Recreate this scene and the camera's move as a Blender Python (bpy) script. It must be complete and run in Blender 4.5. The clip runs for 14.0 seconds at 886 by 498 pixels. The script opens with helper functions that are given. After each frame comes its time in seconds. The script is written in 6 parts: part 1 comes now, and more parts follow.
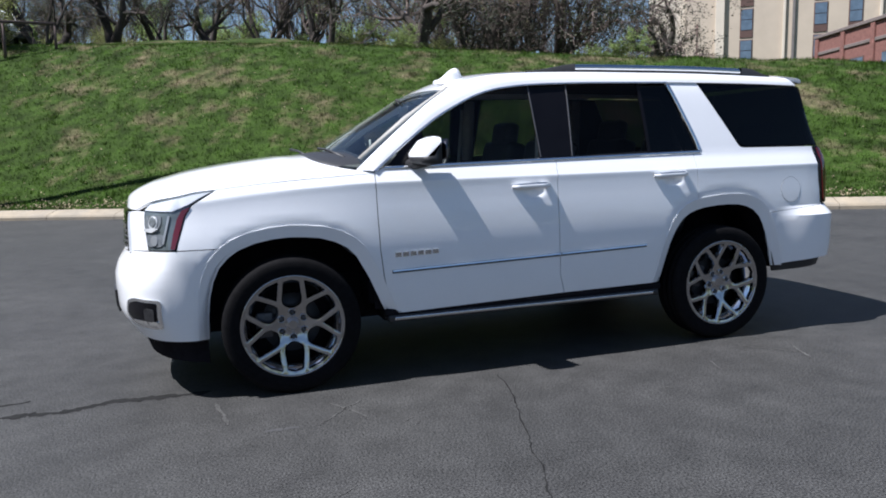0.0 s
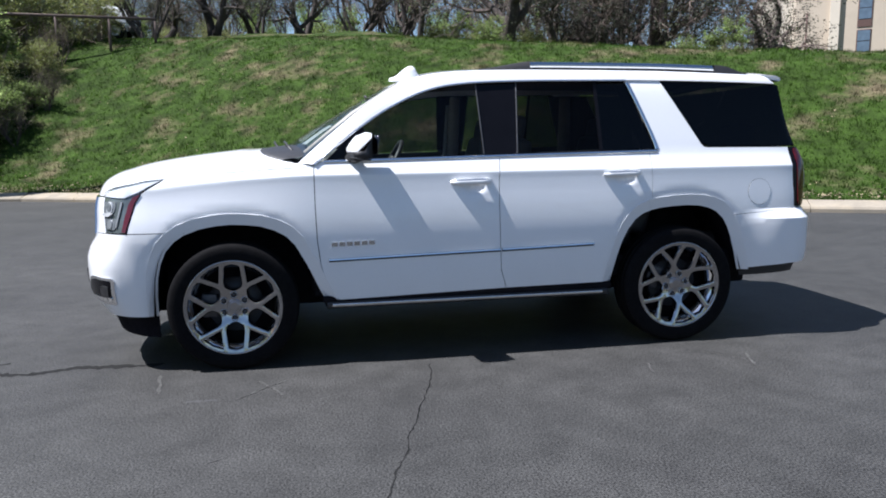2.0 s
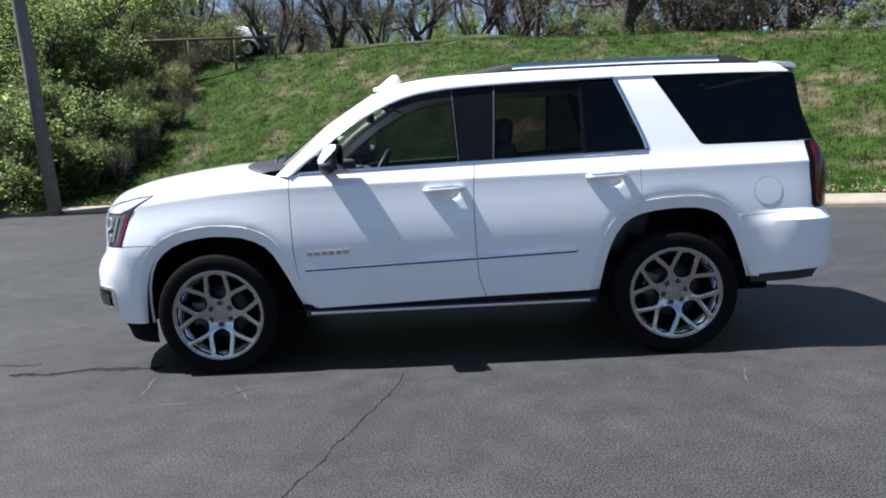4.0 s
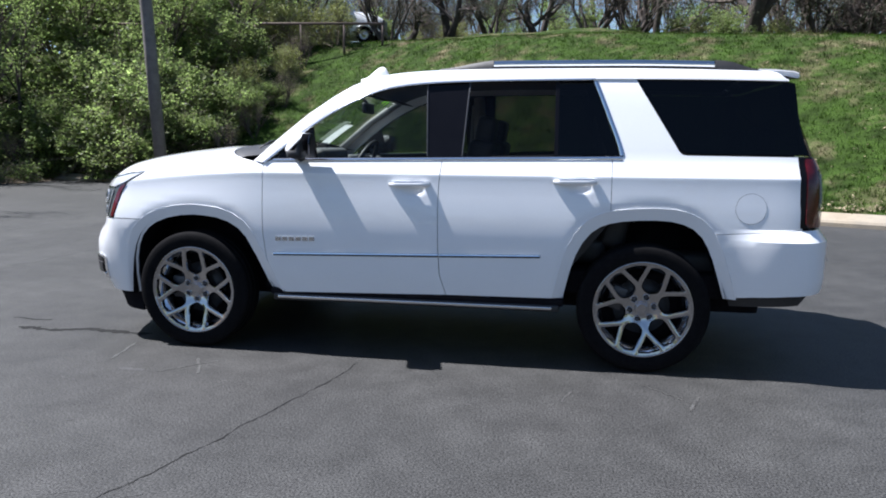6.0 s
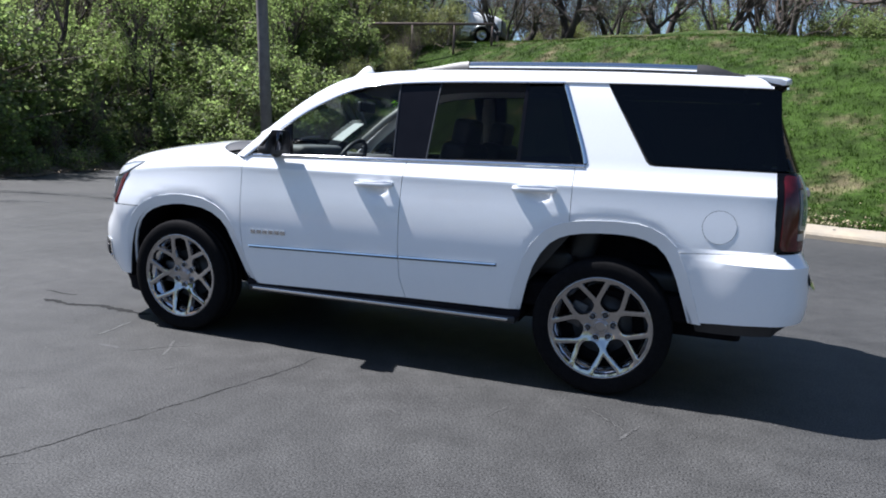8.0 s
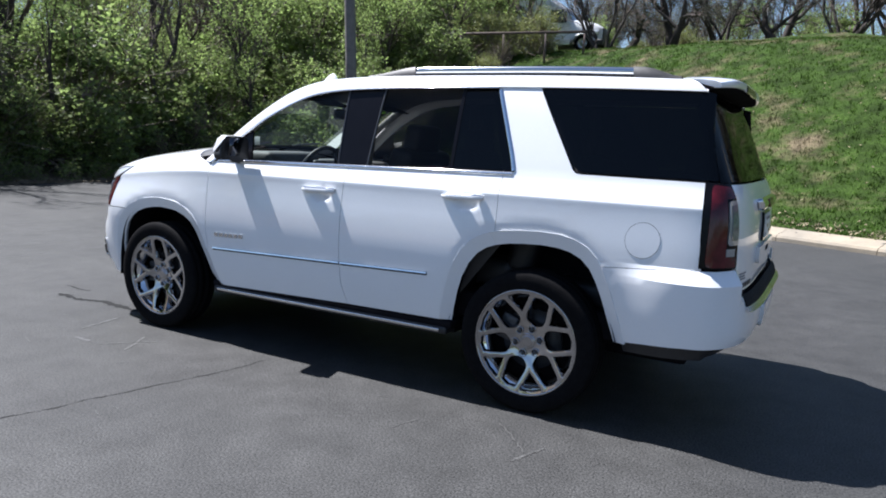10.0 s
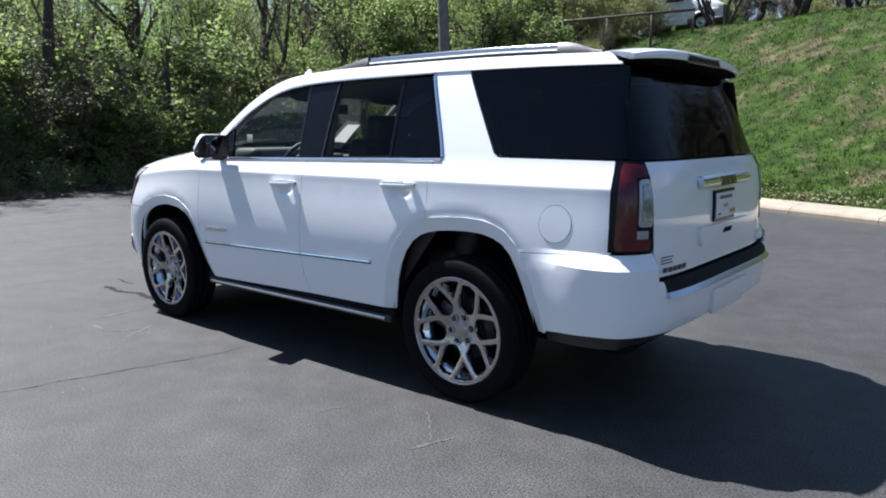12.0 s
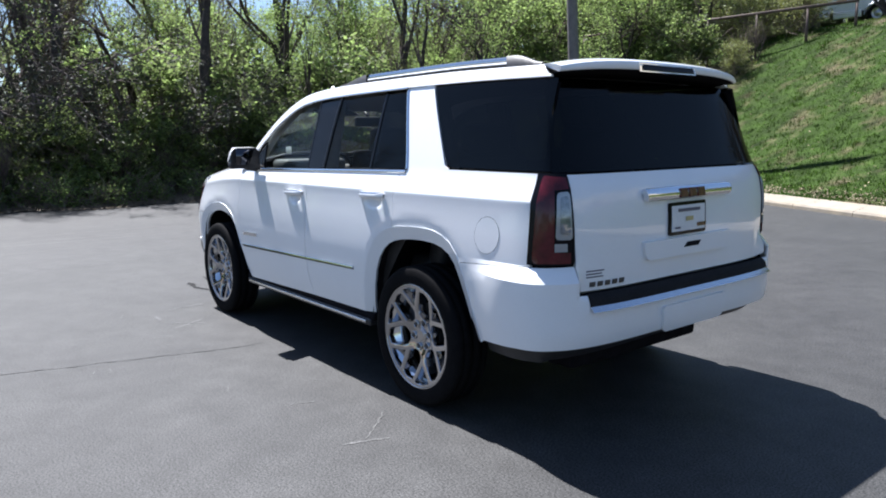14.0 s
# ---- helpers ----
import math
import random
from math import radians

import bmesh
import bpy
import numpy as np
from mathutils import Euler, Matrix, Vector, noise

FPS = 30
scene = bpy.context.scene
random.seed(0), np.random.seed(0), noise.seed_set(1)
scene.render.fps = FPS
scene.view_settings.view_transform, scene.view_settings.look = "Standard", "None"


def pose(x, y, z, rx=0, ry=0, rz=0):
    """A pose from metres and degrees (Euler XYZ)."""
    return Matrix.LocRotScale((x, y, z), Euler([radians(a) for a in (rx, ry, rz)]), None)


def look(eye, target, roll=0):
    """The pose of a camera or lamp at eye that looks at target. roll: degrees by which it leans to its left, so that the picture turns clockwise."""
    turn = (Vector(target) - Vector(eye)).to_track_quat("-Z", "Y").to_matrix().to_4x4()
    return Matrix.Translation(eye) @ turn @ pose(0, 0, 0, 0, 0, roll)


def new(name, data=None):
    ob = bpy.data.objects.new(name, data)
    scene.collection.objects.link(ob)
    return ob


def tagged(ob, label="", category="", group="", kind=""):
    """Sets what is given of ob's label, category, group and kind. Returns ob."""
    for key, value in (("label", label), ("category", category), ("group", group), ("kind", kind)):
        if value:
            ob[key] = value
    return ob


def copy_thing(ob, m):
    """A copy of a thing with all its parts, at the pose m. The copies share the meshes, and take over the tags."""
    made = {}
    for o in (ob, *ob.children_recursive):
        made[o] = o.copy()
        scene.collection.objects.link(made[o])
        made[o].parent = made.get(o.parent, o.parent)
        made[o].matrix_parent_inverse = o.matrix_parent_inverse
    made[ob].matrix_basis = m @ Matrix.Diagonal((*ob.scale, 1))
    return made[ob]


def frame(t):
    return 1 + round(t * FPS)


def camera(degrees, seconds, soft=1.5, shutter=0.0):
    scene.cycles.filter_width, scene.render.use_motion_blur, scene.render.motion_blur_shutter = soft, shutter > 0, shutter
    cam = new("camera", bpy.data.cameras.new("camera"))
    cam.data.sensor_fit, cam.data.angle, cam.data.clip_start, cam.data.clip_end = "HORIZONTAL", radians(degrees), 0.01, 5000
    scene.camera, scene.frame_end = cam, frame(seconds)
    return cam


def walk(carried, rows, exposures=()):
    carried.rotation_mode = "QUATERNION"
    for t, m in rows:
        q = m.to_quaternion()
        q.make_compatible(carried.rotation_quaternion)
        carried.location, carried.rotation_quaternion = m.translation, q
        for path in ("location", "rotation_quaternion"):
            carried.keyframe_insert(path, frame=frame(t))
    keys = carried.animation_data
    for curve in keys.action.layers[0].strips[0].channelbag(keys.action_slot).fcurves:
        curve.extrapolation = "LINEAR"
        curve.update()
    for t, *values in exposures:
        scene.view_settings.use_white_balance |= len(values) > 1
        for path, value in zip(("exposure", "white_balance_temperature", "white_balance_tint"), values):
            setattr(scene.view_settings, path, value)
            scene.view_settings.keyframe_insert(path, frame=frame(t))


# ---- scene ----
cam = camera(64.0, 14.0, soft=1.9)
PATH = [
    (0, (-1.861, -5.022, 1.389), (-1.2560, -3.1371, 1.1049), -1.64),
    (0.5, (-1.667, -5.088, 1.377), (-1.1236, -3.1833, 1.1015), -0.82),
    (1, (-1.416, -5.171, 1.400), (-0.9111, -3.2548, 1.1246), -1.16),
    (1.5, (-1.148, -5.335, 1.393), (-0.7449, -3.3966, 1.1054), -1.13),
    (2, (-0.935, -5.405, 1.395), (-0.5950, -3.4572, 1.0938), -0.80),
    (2.5, (-0.694, -5.386, 1.397), (-0.4358, -3.4243, 1.1022), 0.08),
    (3, (-0.430, -5.412, 1.399), (-0.2735, -3.4368, 1.1300), -1.14),
    (5.5, (0.802, -5.457, 1.411), (0.5243, -3.5029, 1.0886), -0.96),
    (6, (1.019, -5.327, 1.413), (0.6721, -3.3814, 1.1083), 0.29),
    (6.5, (1.221, -5.244, 1.421), (0.7859, -3.3149, 1.1187), -0.69),
    (7, (1.535, -5.244, 1.427), (0.9750, -3.3486, 1.1248), 0.62),
    (7.5, (1.756, -5.168, 1.423), (1.1519, -3.2885, 1.1070), 0.26),
    (8, (1.965, -4.996, 1.439), (1.2907, -3.1389, 1.1289), 2.24),
    (10.5, (3.140, -4.382, 1.461), (2.1161, -2.6919, 1.1580), 0.93),
    (11, (3.377, -4.233, 1.439), (2.2836, -2.5913, 1.1126), 0.16),
    (11.5, (3.556, -4.020, 1.455), (2.3804, -2.4342, 1.1299), 1.67),
    (12, (3.780, -3.878, 1.445), (2.5231, -2.3562, 1.1257), -0.22),
    (12.5, (4.029, -3.764, 1.461), (2.7042, -2.3072, 1.1101), -0.66),
    (13, (4.184, -3.546, 1.455), (2.7959, -2.1412, 1.1399), 0.31),
    (13.5, (4.351, -3.352, 1.469), (2.9046, -2.0005, 1.1827), -0.13),
    (14, (4.617, -3.208, 1.472), (3.0530, -1.9971, 1.1726), -0.85),
]
walk(cam, [(t, look(eye, target, roll)) for t, eye, target, roll in PATH], [(t, e, 6180.0, 12.5) for t, e in ((0.0, 0.58), (0.5, 0.66), (1.5, 0.76), (3.0, 0.83), (7.0, 0.90), (10.5, 0.92), (12.5, 0.99), (13.3, 1.07), (14.0, 1.13))])

# ---------------------------------------------------------------- world, sun, exposure
SUN_TO = Vector((-0.80, 0.018, 1.37)).normalized()      # direction towards the sun
world = bpy.data.worlds.new("world")
scene.world = world
world.use_nodes = True
wn = world.node_tree.nodes
sky = wn.new("ShaderNodeTexSky")
sky.sky_type = "NISHITA"
sky.sun_disc = False
sky.sun_elevation = math.asin(SUN_TO.z)
sky.sun_rotation = math.atan2(SUN_TO.x, SUN_TO.y)
sky.air_density, sky.dust_density, sky.ozone_density = 1.0, 0.4, 3.0
wn["Background"].inputs["Strength"].default_value = 0.074
world.node_tree.links.new(sky.outputs["Color"], wn["Background"].inputs["Color"])
sun = new("sun", bpy.data.lights.new("sun", "SUN"))
sun.data.energy, sun.data.angle, sun.data.color = 6.3, radians(0.55), (1.0, 0.98, 0.96)
sun.matrix_world = look(SUN_TO * 60, (0, 0, 0))


# ---------------------------------------------------------------- materials
def shade(name, base, rough=0.5, metal=0.0, var=0.08, scale=18.0, fine=0.0, fine_scale=250.0, bump=0.0, coat=0.0,
          other=None, other_scale=1.5, other_lo=0.45, other_hi=0.62, spec=0.5, island=0.0, per_object=0.0, through_light=0.0):
    """A procedural surface: base colour with broad and fine variation, an optional second colour in patches, relief and gloss."""
    m = bpy.data.materials.new(name)
    m.use_nodes = True
    nt = m.node_tree
    b = nt.nodes["Principled BSDF"]
    tc = nt.nodes.new("ShaderNodeTexCoord")

    def noise_at(s, detail=4.0, rough_=0.6):
        n = nt.nodes.new("ShaderNodeTexNoise")
        n.inputs["Scale"].default_value, n.inputs["Detail"].default_value, n.inputs["Roughness"].default_value = s, detail, rough_
        nt.links.new(tc.outputs["Object"], n.inputs["Vector"])
        return n.outputs["Fac"]

    def ramp(fac, lo, hi, a, c):
        r = nt.nodes.new("ShaderNodeMapRange")
        r.inputs["From Min"].default_value, r.inputs["From Max"].default_value = lo, hi
        r.inputs["To Min"].default_value, r.inputs["To Max"].default_value = a, c
        nt.links.new(fac, r.inputs["Value"])
        return r.outputs["Result"]

    def times(col, fac):
        x = nt.nodes.new("ShaderNodeMix")
        x.data_type, x.blend_type = "RGBA", "MULTIPLY"
        x.inputs["Factor"].default_value = 1.0
        nt.links.new(col, x.inputs["A"])
        nt.links.new(fac, x.inputs["B"])
        return x.outputs["Result"]

    rgb = nt.nodes.new("ShaderNodeRGB")
    rgb.outputs[0].default_value = (*base, 1)
    col = rgb.outputs[0]
    if other:
        x = nt.nodes.new("ShaderNodeMix")
        x.data_type = "RGBA"
        x.inputs["B"].default_value = (*other, 1)
        nt.links.new(ramp(noise_at(other_scale, 6.0, 0.65), other_lo, other_hi, 0, 1), x.inputs["Factor"])
        nt.links.new(col, x.inputs["A"])
        col = x.outputs["Result"]
    if var:
        col = times(col, ramp(noise_at(scale), 0.3, 0.7, 1 - var, 1 + var))
    if fine:
        col = times(col, ramp(noise_at(fine_scale, 2.0, 0.5), 0.3, 0.7, 1 - fine, 1 + fine))
    if island:
        g = nt.nodes.new("ShaderNodeNewGeometry")
        col = times(col, ramp(g.outputs["Random Per Island"], 0, 1, 1 - island, 1 + island))
    if per_object:
        o = nt.nodes.new("ShaderNodeObjectInfo")
        col = times(col, ramp(o.outputs["Random"], 0, 1, 1 - per_object, 1 + per_object))
    nt.links.new(col, b.inputs["Base Color"])
    b.inputs["Roughness"].default_value, b.inputs["Metallic"].default_value = rough, metal
    b.inputs["Specular IOR Level"].default_value = spec
    if coat:
        b.inputs["Coat Weight"].default_value, b.inputs["Coat Roughness"].default_value = coat, 0.03
    if bump:
        bp = nt.nodes.new("ShaderNodeBump")
        bp.inputs["Strength"].default_value, bp.inputs["Distance"].default_value = 1.0, bump
        nt.links.new(noise_at(fine_scale if fine else scale * 3, 3.0), bp.inputs["Height"])
        nt.links.new(bp.outputs["Normal"], b.inputs["Normal"])
    if through_light:
        tr = nt.nodes.new("ShaderNodeBsdfTranslucent")
        mx = nt.nodes.new("ShaderNodeMixShader")
        mx.inputs[0].default_value = through_light
        nt.links.new(col, tr.inputs["Color"])
        nt.links.new(b.outputs[0], mx.inputs[1])
        nt.links.new(tr.outputs[0], mx.inputs[2])
        nt.links.new(mx.outputs[0], nt.nodes["Material Output"].inputs["Surface"])
    return m


def pane(name, tint, gloss=0.02, face_on=0.032):
    """Thin tinted glass: clear by its tint, glossy by Fresnel."""
    m = bpy.data.materials.new(name)
    m.use_nodes = True
    nt = m.node_tree
    nt.nodes.remove(nt.nodes["Principled BSDF"])
    t, g = nt.nodes.new("ShaderNodeBsdfTransparent"), nt.nodes.new("ShaderNodeBsdfGlossy")
    f, mx = nt.nodes.new("ShaderNodeLayerWeight"), nt.nodes.new("ShaderNodeMixShader")
    p5, sc_ = nt.nodes.new("ShaderNodeMath"), nt.nodes.new("ShaderNodeMath")
    p5.operation, sc_.operation = "POWER", "MULTIPLY_ADD"
    p5.inputs[1].default_value, sc_.inputs[1].default_value, sc_.inputs[2].default_value = 5.0, 0.45, face_on
    f.inputs["Blend"].default_value = 0.5
    t.inputs["Color"].default_value = (*tint, 1)
    g.inputs["Roughness"].default_value = gloss
    nt.links.new(f.outputs["Facing"], p5.inputs[0])
    nt.links.new(p5.outputs[0], sc_.inputs[0])
    nt.links.new(sc_.outputs[0], mx.inputs[0])
    nt.links.new(t.outputs[0], mx.inputs[1])
    nt.links.new(g.outputs[0], mx.inputs[2])
    nt.links.new(mx.outputs[0], nt.nodes["Material Output"].inputs["Surface"])
    return m


WHITE = shade("white_paint", (0.825, 0.835, 0.85), 0.42, var=0.015, scale=2.5, fine=0.01, fine_scale=90, coat=1.0)
CHROME = shade("chrome", (0.78, 0.79, 0.80), 0.06, 1.0, var=0.03, scale=30)
RAILMETAL = shade("roof_rail_metal", (0.52, 0.54, 0.56), 0.10, 1.0, var=0.04, scale=25)
SATIN = shade("satin_aluminium", (0.66, 0.67, 0.69), 0.22, 1.0, var=0.04, scale=25)
DARKMETAL = shade("dark_metal", (0.09, 0.09, 0.095), 0.45, 0.8, var=0.2, scale=30)
RUBBER = shade("tyre_rubber", (0.008, 0.0078, 0.0085), 0.8, var=0.2, scale=25, fine=0.2, fine_scale=140, bump=0.0008, spec=0.05)
PLASTIC = shade("black_plastic", (0.02, 0.02, 0.022), 0.5, var=0.15, scale=30, fine=0.15, fine_scale=300, bump=0.0004)
GLOSSBLACK = shade("gloss_black", (0.006, 0.006, 0.008), 0.16, var=0.1, scale=10, spec=0.14)
UNDER = shade("underbody_black", (0.012, 0.011, 0.013), 0.95, var=0.3, scale=12, spec=0.05)
CLOTH = shade("black_leather", (0.022, 0.021, 0.022), 0.5, var=0.15, scale=40, fine=0.1, fine_scale=300, bump=0.0005)
DASH = shade("dash_vinyl", (0.16, 0.16, 0.16), 0.6, var=0.15, scale=40)
TRIMGREY = shade("grey_interior_trim", (0.30, 0.29, 0.27), 0.6, var=0.1, scale=30)
HEADLINER = shade("headliner", (0.11, 0.105, 0.10), 0.85, var=0.08, scale=60)
REDLENS = shade("red_lens", (0.072, 0.006, 0.010), 0.14, var=0.45, scale=14, coat=0.35, spec=0.3)
CLEARLENS = shade("silver_reflector", (0.78, 0.80, 0.82), 0.20, 0.35, var=0.12, scale=12, coat=1.0)
WINLENS = shade("lamp_glass", (0.20, 0.22, 0.24), 0.05, 0.3, var=0.3, scale=40, coat=1.0)
AMBER = shade("red_marker_lens", (0.11, 0.008, 0.012), 0.15, var=0.1, scale=30, coat=1.0)
# darkened copy of the front glass: dims the view out of the far side
FARDIMGLASS = pane("far_dimmed_front_glass", (0.14, 0.15, 0.145))
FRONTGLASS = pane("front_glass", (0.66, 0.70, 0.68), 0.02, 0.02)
# darkened copy of the rear door glass, also for dimming the far side
FARDIMREAR = pane("far_dimmed_rear_glass", (0.16, 0.165, 0.16))
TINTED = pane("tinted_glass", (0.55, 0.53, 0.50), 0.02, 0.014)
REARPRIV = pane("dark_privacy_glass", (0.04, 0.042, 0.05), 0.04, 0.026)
LAMPGREY = shade("lamp_inner_grey", (0.30, 0.32, 0.34), 0.25, 0.3, var=0.1, scale=8, coat=1.0)
LAMPDARK = shade("lamp_housing_dark", (0.11, 0.13, 0.135), 0.12, 0.2, var=0.2, scale=14, coat=1.0)
MIRRORGLASS = shade("mirror_glass", (0.09, 0.09, 0.10), 0.03, 1.0, var=0.02, scale=10)
BADGE = shade("badge_metal", (0.52, 0.53, 0.55), 0.15, 1.0, var=0.15, scale=40)
WSGLASS = pane("windscreen_glass", (0.80, 0.85, 0.84), 0.02, 0.15)
WHEELCHROME = shade("wheel_chrome", (0.40, 0.40, 0.41), 0.07, 1.0, var=0.05, scale=20)
PLATEWHITE = shade("plate_white", (0.72, 0.73, 0.74), 0.4, var=0.04, scale=60)
PADGREY = shade("step_pad_rubber", (0.016, 0.016, 0.018), 0.8, var=0.15, scale=20, fine=0.3, fine_scale=150, bump=0.001, spec=0.15)
INK = shade("plate_ink", (0.10, 0.10, 0.14), 0.5, var=0.1, scale=80)
GOLD = shade("plate_yellow", (0.45, 0.38, 0.18), 0.4, var=0.1, scale=80)
DARKRED = shade("emblem_red", (0.085, 0.014, 0.014), 0.25, var=0.1, scale=50, coat=0.5)
NEON = shade("green_marker_paint", (0.28, 0.75, 0.03), 0.5, var=0.1, scale=60)
PAPER = shade("sticker_paper", (0.80, 0.83, 0.80), 0.6, var=0.05, scale=60, through_light=0.45)


# ---------------------------------------------------------------- small mesh helpers
def part(name, bm, material, parent=None, label="", smooth=True):
    me = bpy.data.meshes.new(name)
    bmesh.ops.recalc_face_normals(bm, faces=bm.faces) if smooth == "fix" else None
    for f in bm.faces:
        f.smooth = bool(smooth)
    bm.to_mesh(me)
    bm.free()
    me.materials.append(material)
    ob = new(name, me)
    if parent is not None:
        ob.parent = parent
    if label:
        ob["label"] = label
    return ob


def thing(name, label, category, place=(0, 0, 0), group="", kind=""):
    return_to = new(name)
    return_to.location = place
    return tagged(return_to, label, category, group, kind)


def box(bm, lo, hi, bevel=0.0, m=None, segments=2):
    """A box from corner to corner in bm, with rounded edges, turned by m."""
    r = bmesh.ops.create_cube(bm, size=1.0)
    vs = r["verts"]
    lo, hi = Vector(lo), Vector(hi)
    for v in vs:
        v.co = Vector([(lo[i] + hi[i]) / 2 + v.co[i] * (hi[i] - lo[i]) for i in range(3)])
    if bevel:
        es = list({e for v in vs for e in v.link_edges})
        out = bmesh.ops.bevel(bm, geom=es, offset=bevel, segments=segments, affect="EDGES", profile=0.6)
        vs = list({v for f in out["faces"] for v in f.verts} | {v for v in vs if v.is_valid})
    if m is not None:
        bmesh.ops.transform(bm, matrix=m, verts=[v for v in vs if v.is_valid])
    return vs


def tube(bm, pts, radii, sides=8, cap=True):
    """A tube along points with its radius at each."""
    rings = []
    up = Vector((0.31, 0.17, 0.93))
    for i, p in enumerate(pts):
        p = Vector(p)
        d = (Vector(pts[min(i + 1, len(pts) - 1)]) - Vector(pts[max(i - 1, 0)])).normalized()
        a = d.cross(up if abs(d.dot(up)) < 0.95 else Vector((1, 0, 0))).normalized()
        c = d.cross(a)
        r = radii[i] if hasattr(radii, "__len__") else radii
        rings.append([bm.verts.new(p + r * (math.cos(t) * a + math.sin(t) * c)) for t in [2 * math.pi * k / sides for k in range(sides)]])
    for a, c in zip(rings, rings[1:]):
        for k in range(sides):
            bm.faces.new((a[k], a[(k + 1) % sides], c[(k + 1) % sides], c[k]))
    if cap:
        bm.faces.new(rings[0][::-1])
        bm.faces.new(rings[-1])


def spun(bm, profile, sides=48, axis="y", closed=False):
    """A surface of revolution about the y axis from (radius, y) pairs."""
    rings = []
    for r, y in profile:
        rings.append([bm.verts.new((r * math.cos(t), y, r * math.sin(t))) for t in [2 * math.pi * k / sides for k in range(sides)]])
    pairs = list(zip(rings, rings[1:])) + ([(rings[-1], rings[0])] if closed else [])
    for a, c in pairs:
        for k in range(sides):
            bm.faces.new((a[k], c[k], c[(k + 1) % sides], a[(k + 1) % sides]))
    return rings


def hermite(xs, ys):
    """A smooth curve through points that overshoots nowhere much."""
    xs, ys = np.array(xs, float), np.array(ys, float)
    d = np.diff(ys) / np.diff(xs)
    m = np.r_[d[0], [0 if a * b <= 0 else 2 * a * b / (a + b) for a, b in zip(d, d[1:])], d[-1]]

    def f(x):
        x = min(max(x, xs[0]), xs[-1])
        i = int(min(max(np.searchsorted(xs, x) - 1, 0), len(xs) - 2))
        h = xs[i + 1] - xs[i]
        t = (x - xs[i]) / h
        return float((1 + 2 * t) * (1 - t) ** 2 * ys[i] + t * (1 - t) ** 2 * h * m[i] + t * t * (3 - 2 * t) * ys[i + 1] + t * t * (t - 1) * h * m[i + 1])
    return f


def ease(a, b, x):
    t = min(max((x - a) / (b - a), 0.0), 1.0)
    return t * t * (3 - 2 * t)

# ---------------------------------------------------------------- the vehicle's body surface
# x runs from nose (-) to tail (+), y < 0 is the driver's side. The outline is walked from the nose round the driver's side to the tail.
WB = 1.476            # half wheelbase
HUB = 0.395
FX, FA, FN = -1.95, 0.555, 2.35     # front curve: centre, depth, fullness
RX, RA, RN = 2.15, 0.43, 4.5       # rear curve


def _outline():
    pts = []
    for t in np.linspace(0, math.pi / 2, 160):
        c, s_ = math.cos(t), math.sin(t)
        pts.append((FX - FA * c ** (2 / FN), -(s_ ** (2 / FN))))
    for x in np.linspace(FX, RX, 60)[1:-1]:
        pts.append((x, -1.0))
    for t in np.linspace(math.pi / 2, 0, 200):
        c, s_ = max(math.cos(t), 0), math.sin(t)
        pts.append((RX + RA * c ** (2 / RN), -(s_ ** (2 / RN))))
    pts += [(x, -y) for x, y in pts[::-1]][1:]
    pts = np.array(pts)
    run = np.r_[0, np.cumsum(np.hypot(*np.diff(pts, axis=0).T))]
    zero = run[159] - FX                      # on the straight side the run equals x
    return pts, run - zero


OUT_P, OUT_S = _outline()
S_NOSE, S_TAIL = float(OUT_S[0]), float((OUT_S[0] + OUT_S[-1]) / 2)

SIDE = hermite([0.26, 0.36, 0.42, 0.50, 0.60, 0.70, 0.80, 0.88, 1.00, 1.09, 1.16, 1.195, 1.206, 1.25, 1.29, 1.325, 1.40, 1.55, 1.70, 1.78, 1.84],
               [-0.085, -0.056, -0.042, -0.026, -0.012, -0.0035, 0.0, -0.003, -0.0135, -0.0240, -0.0310, -0.0335, -0.0385, -0.060, -0.080, -0.090, -0.112, -0.158, -0.207, -0.240, -0.30])
FRONT = hermite([0.22, 0.32, 0.40, 0.46, 0.52, 0.66, 0.715, 0.76, 0.82, 0.845, 0.885, 1.00, 1.08, 1.16],
                [-0.15, -0.115, -0.075, -0.036, -0.022, -0.019, -0.026, -0.046, -0.080, -0.086, -0.092, -0.10, -0.12, -0.18])
REAR = hermite([0.38, 0.46, 0.52, 0.60, 0.70, 0.735, 0.765, 0.79, 0.95, 1.10, 1.25, 1.33, 1.50, 1.75, 1.82],
               [-0.16, -0.07, -0.015, 0.0, 0.0, -0.006, -0.02, -0.050, -0.050, -0.052, -0.075, -0.115, -0.185, -0.29, -0.33])
SHOULDER = hermite([-3.2, -2.6, -2.25, -2.1, -1.9, -1.6, -1.3, -0.95, 3.0], [1.085, 1.10, 1.125, 1.145, 1.172, 1.202, 1.222, 1.236, 1.236])


def plan(s):
    i = int(min(max(np.searchsorted(OUT_S, s) - 1, 0), len(OUT_S) - 2))
    t = (s - OUT_S[i]) / (OUT_S[i + 1] - OUT_S[i])
    p = OUT_P[i] * (1 - t) + OUT_P[i + 1] * t
    a, b = OUT_P[max(i - 2, 0)], OUT_P[min(i + 3, len(OUT_P) - 1)]
    d = (b - a) / np.hypot(*(b - a))
    return p, np.array((d[1], -d[0]))          # outward normal


HANDLES = ((-0.105, 1.135), (0.918, 1.165))


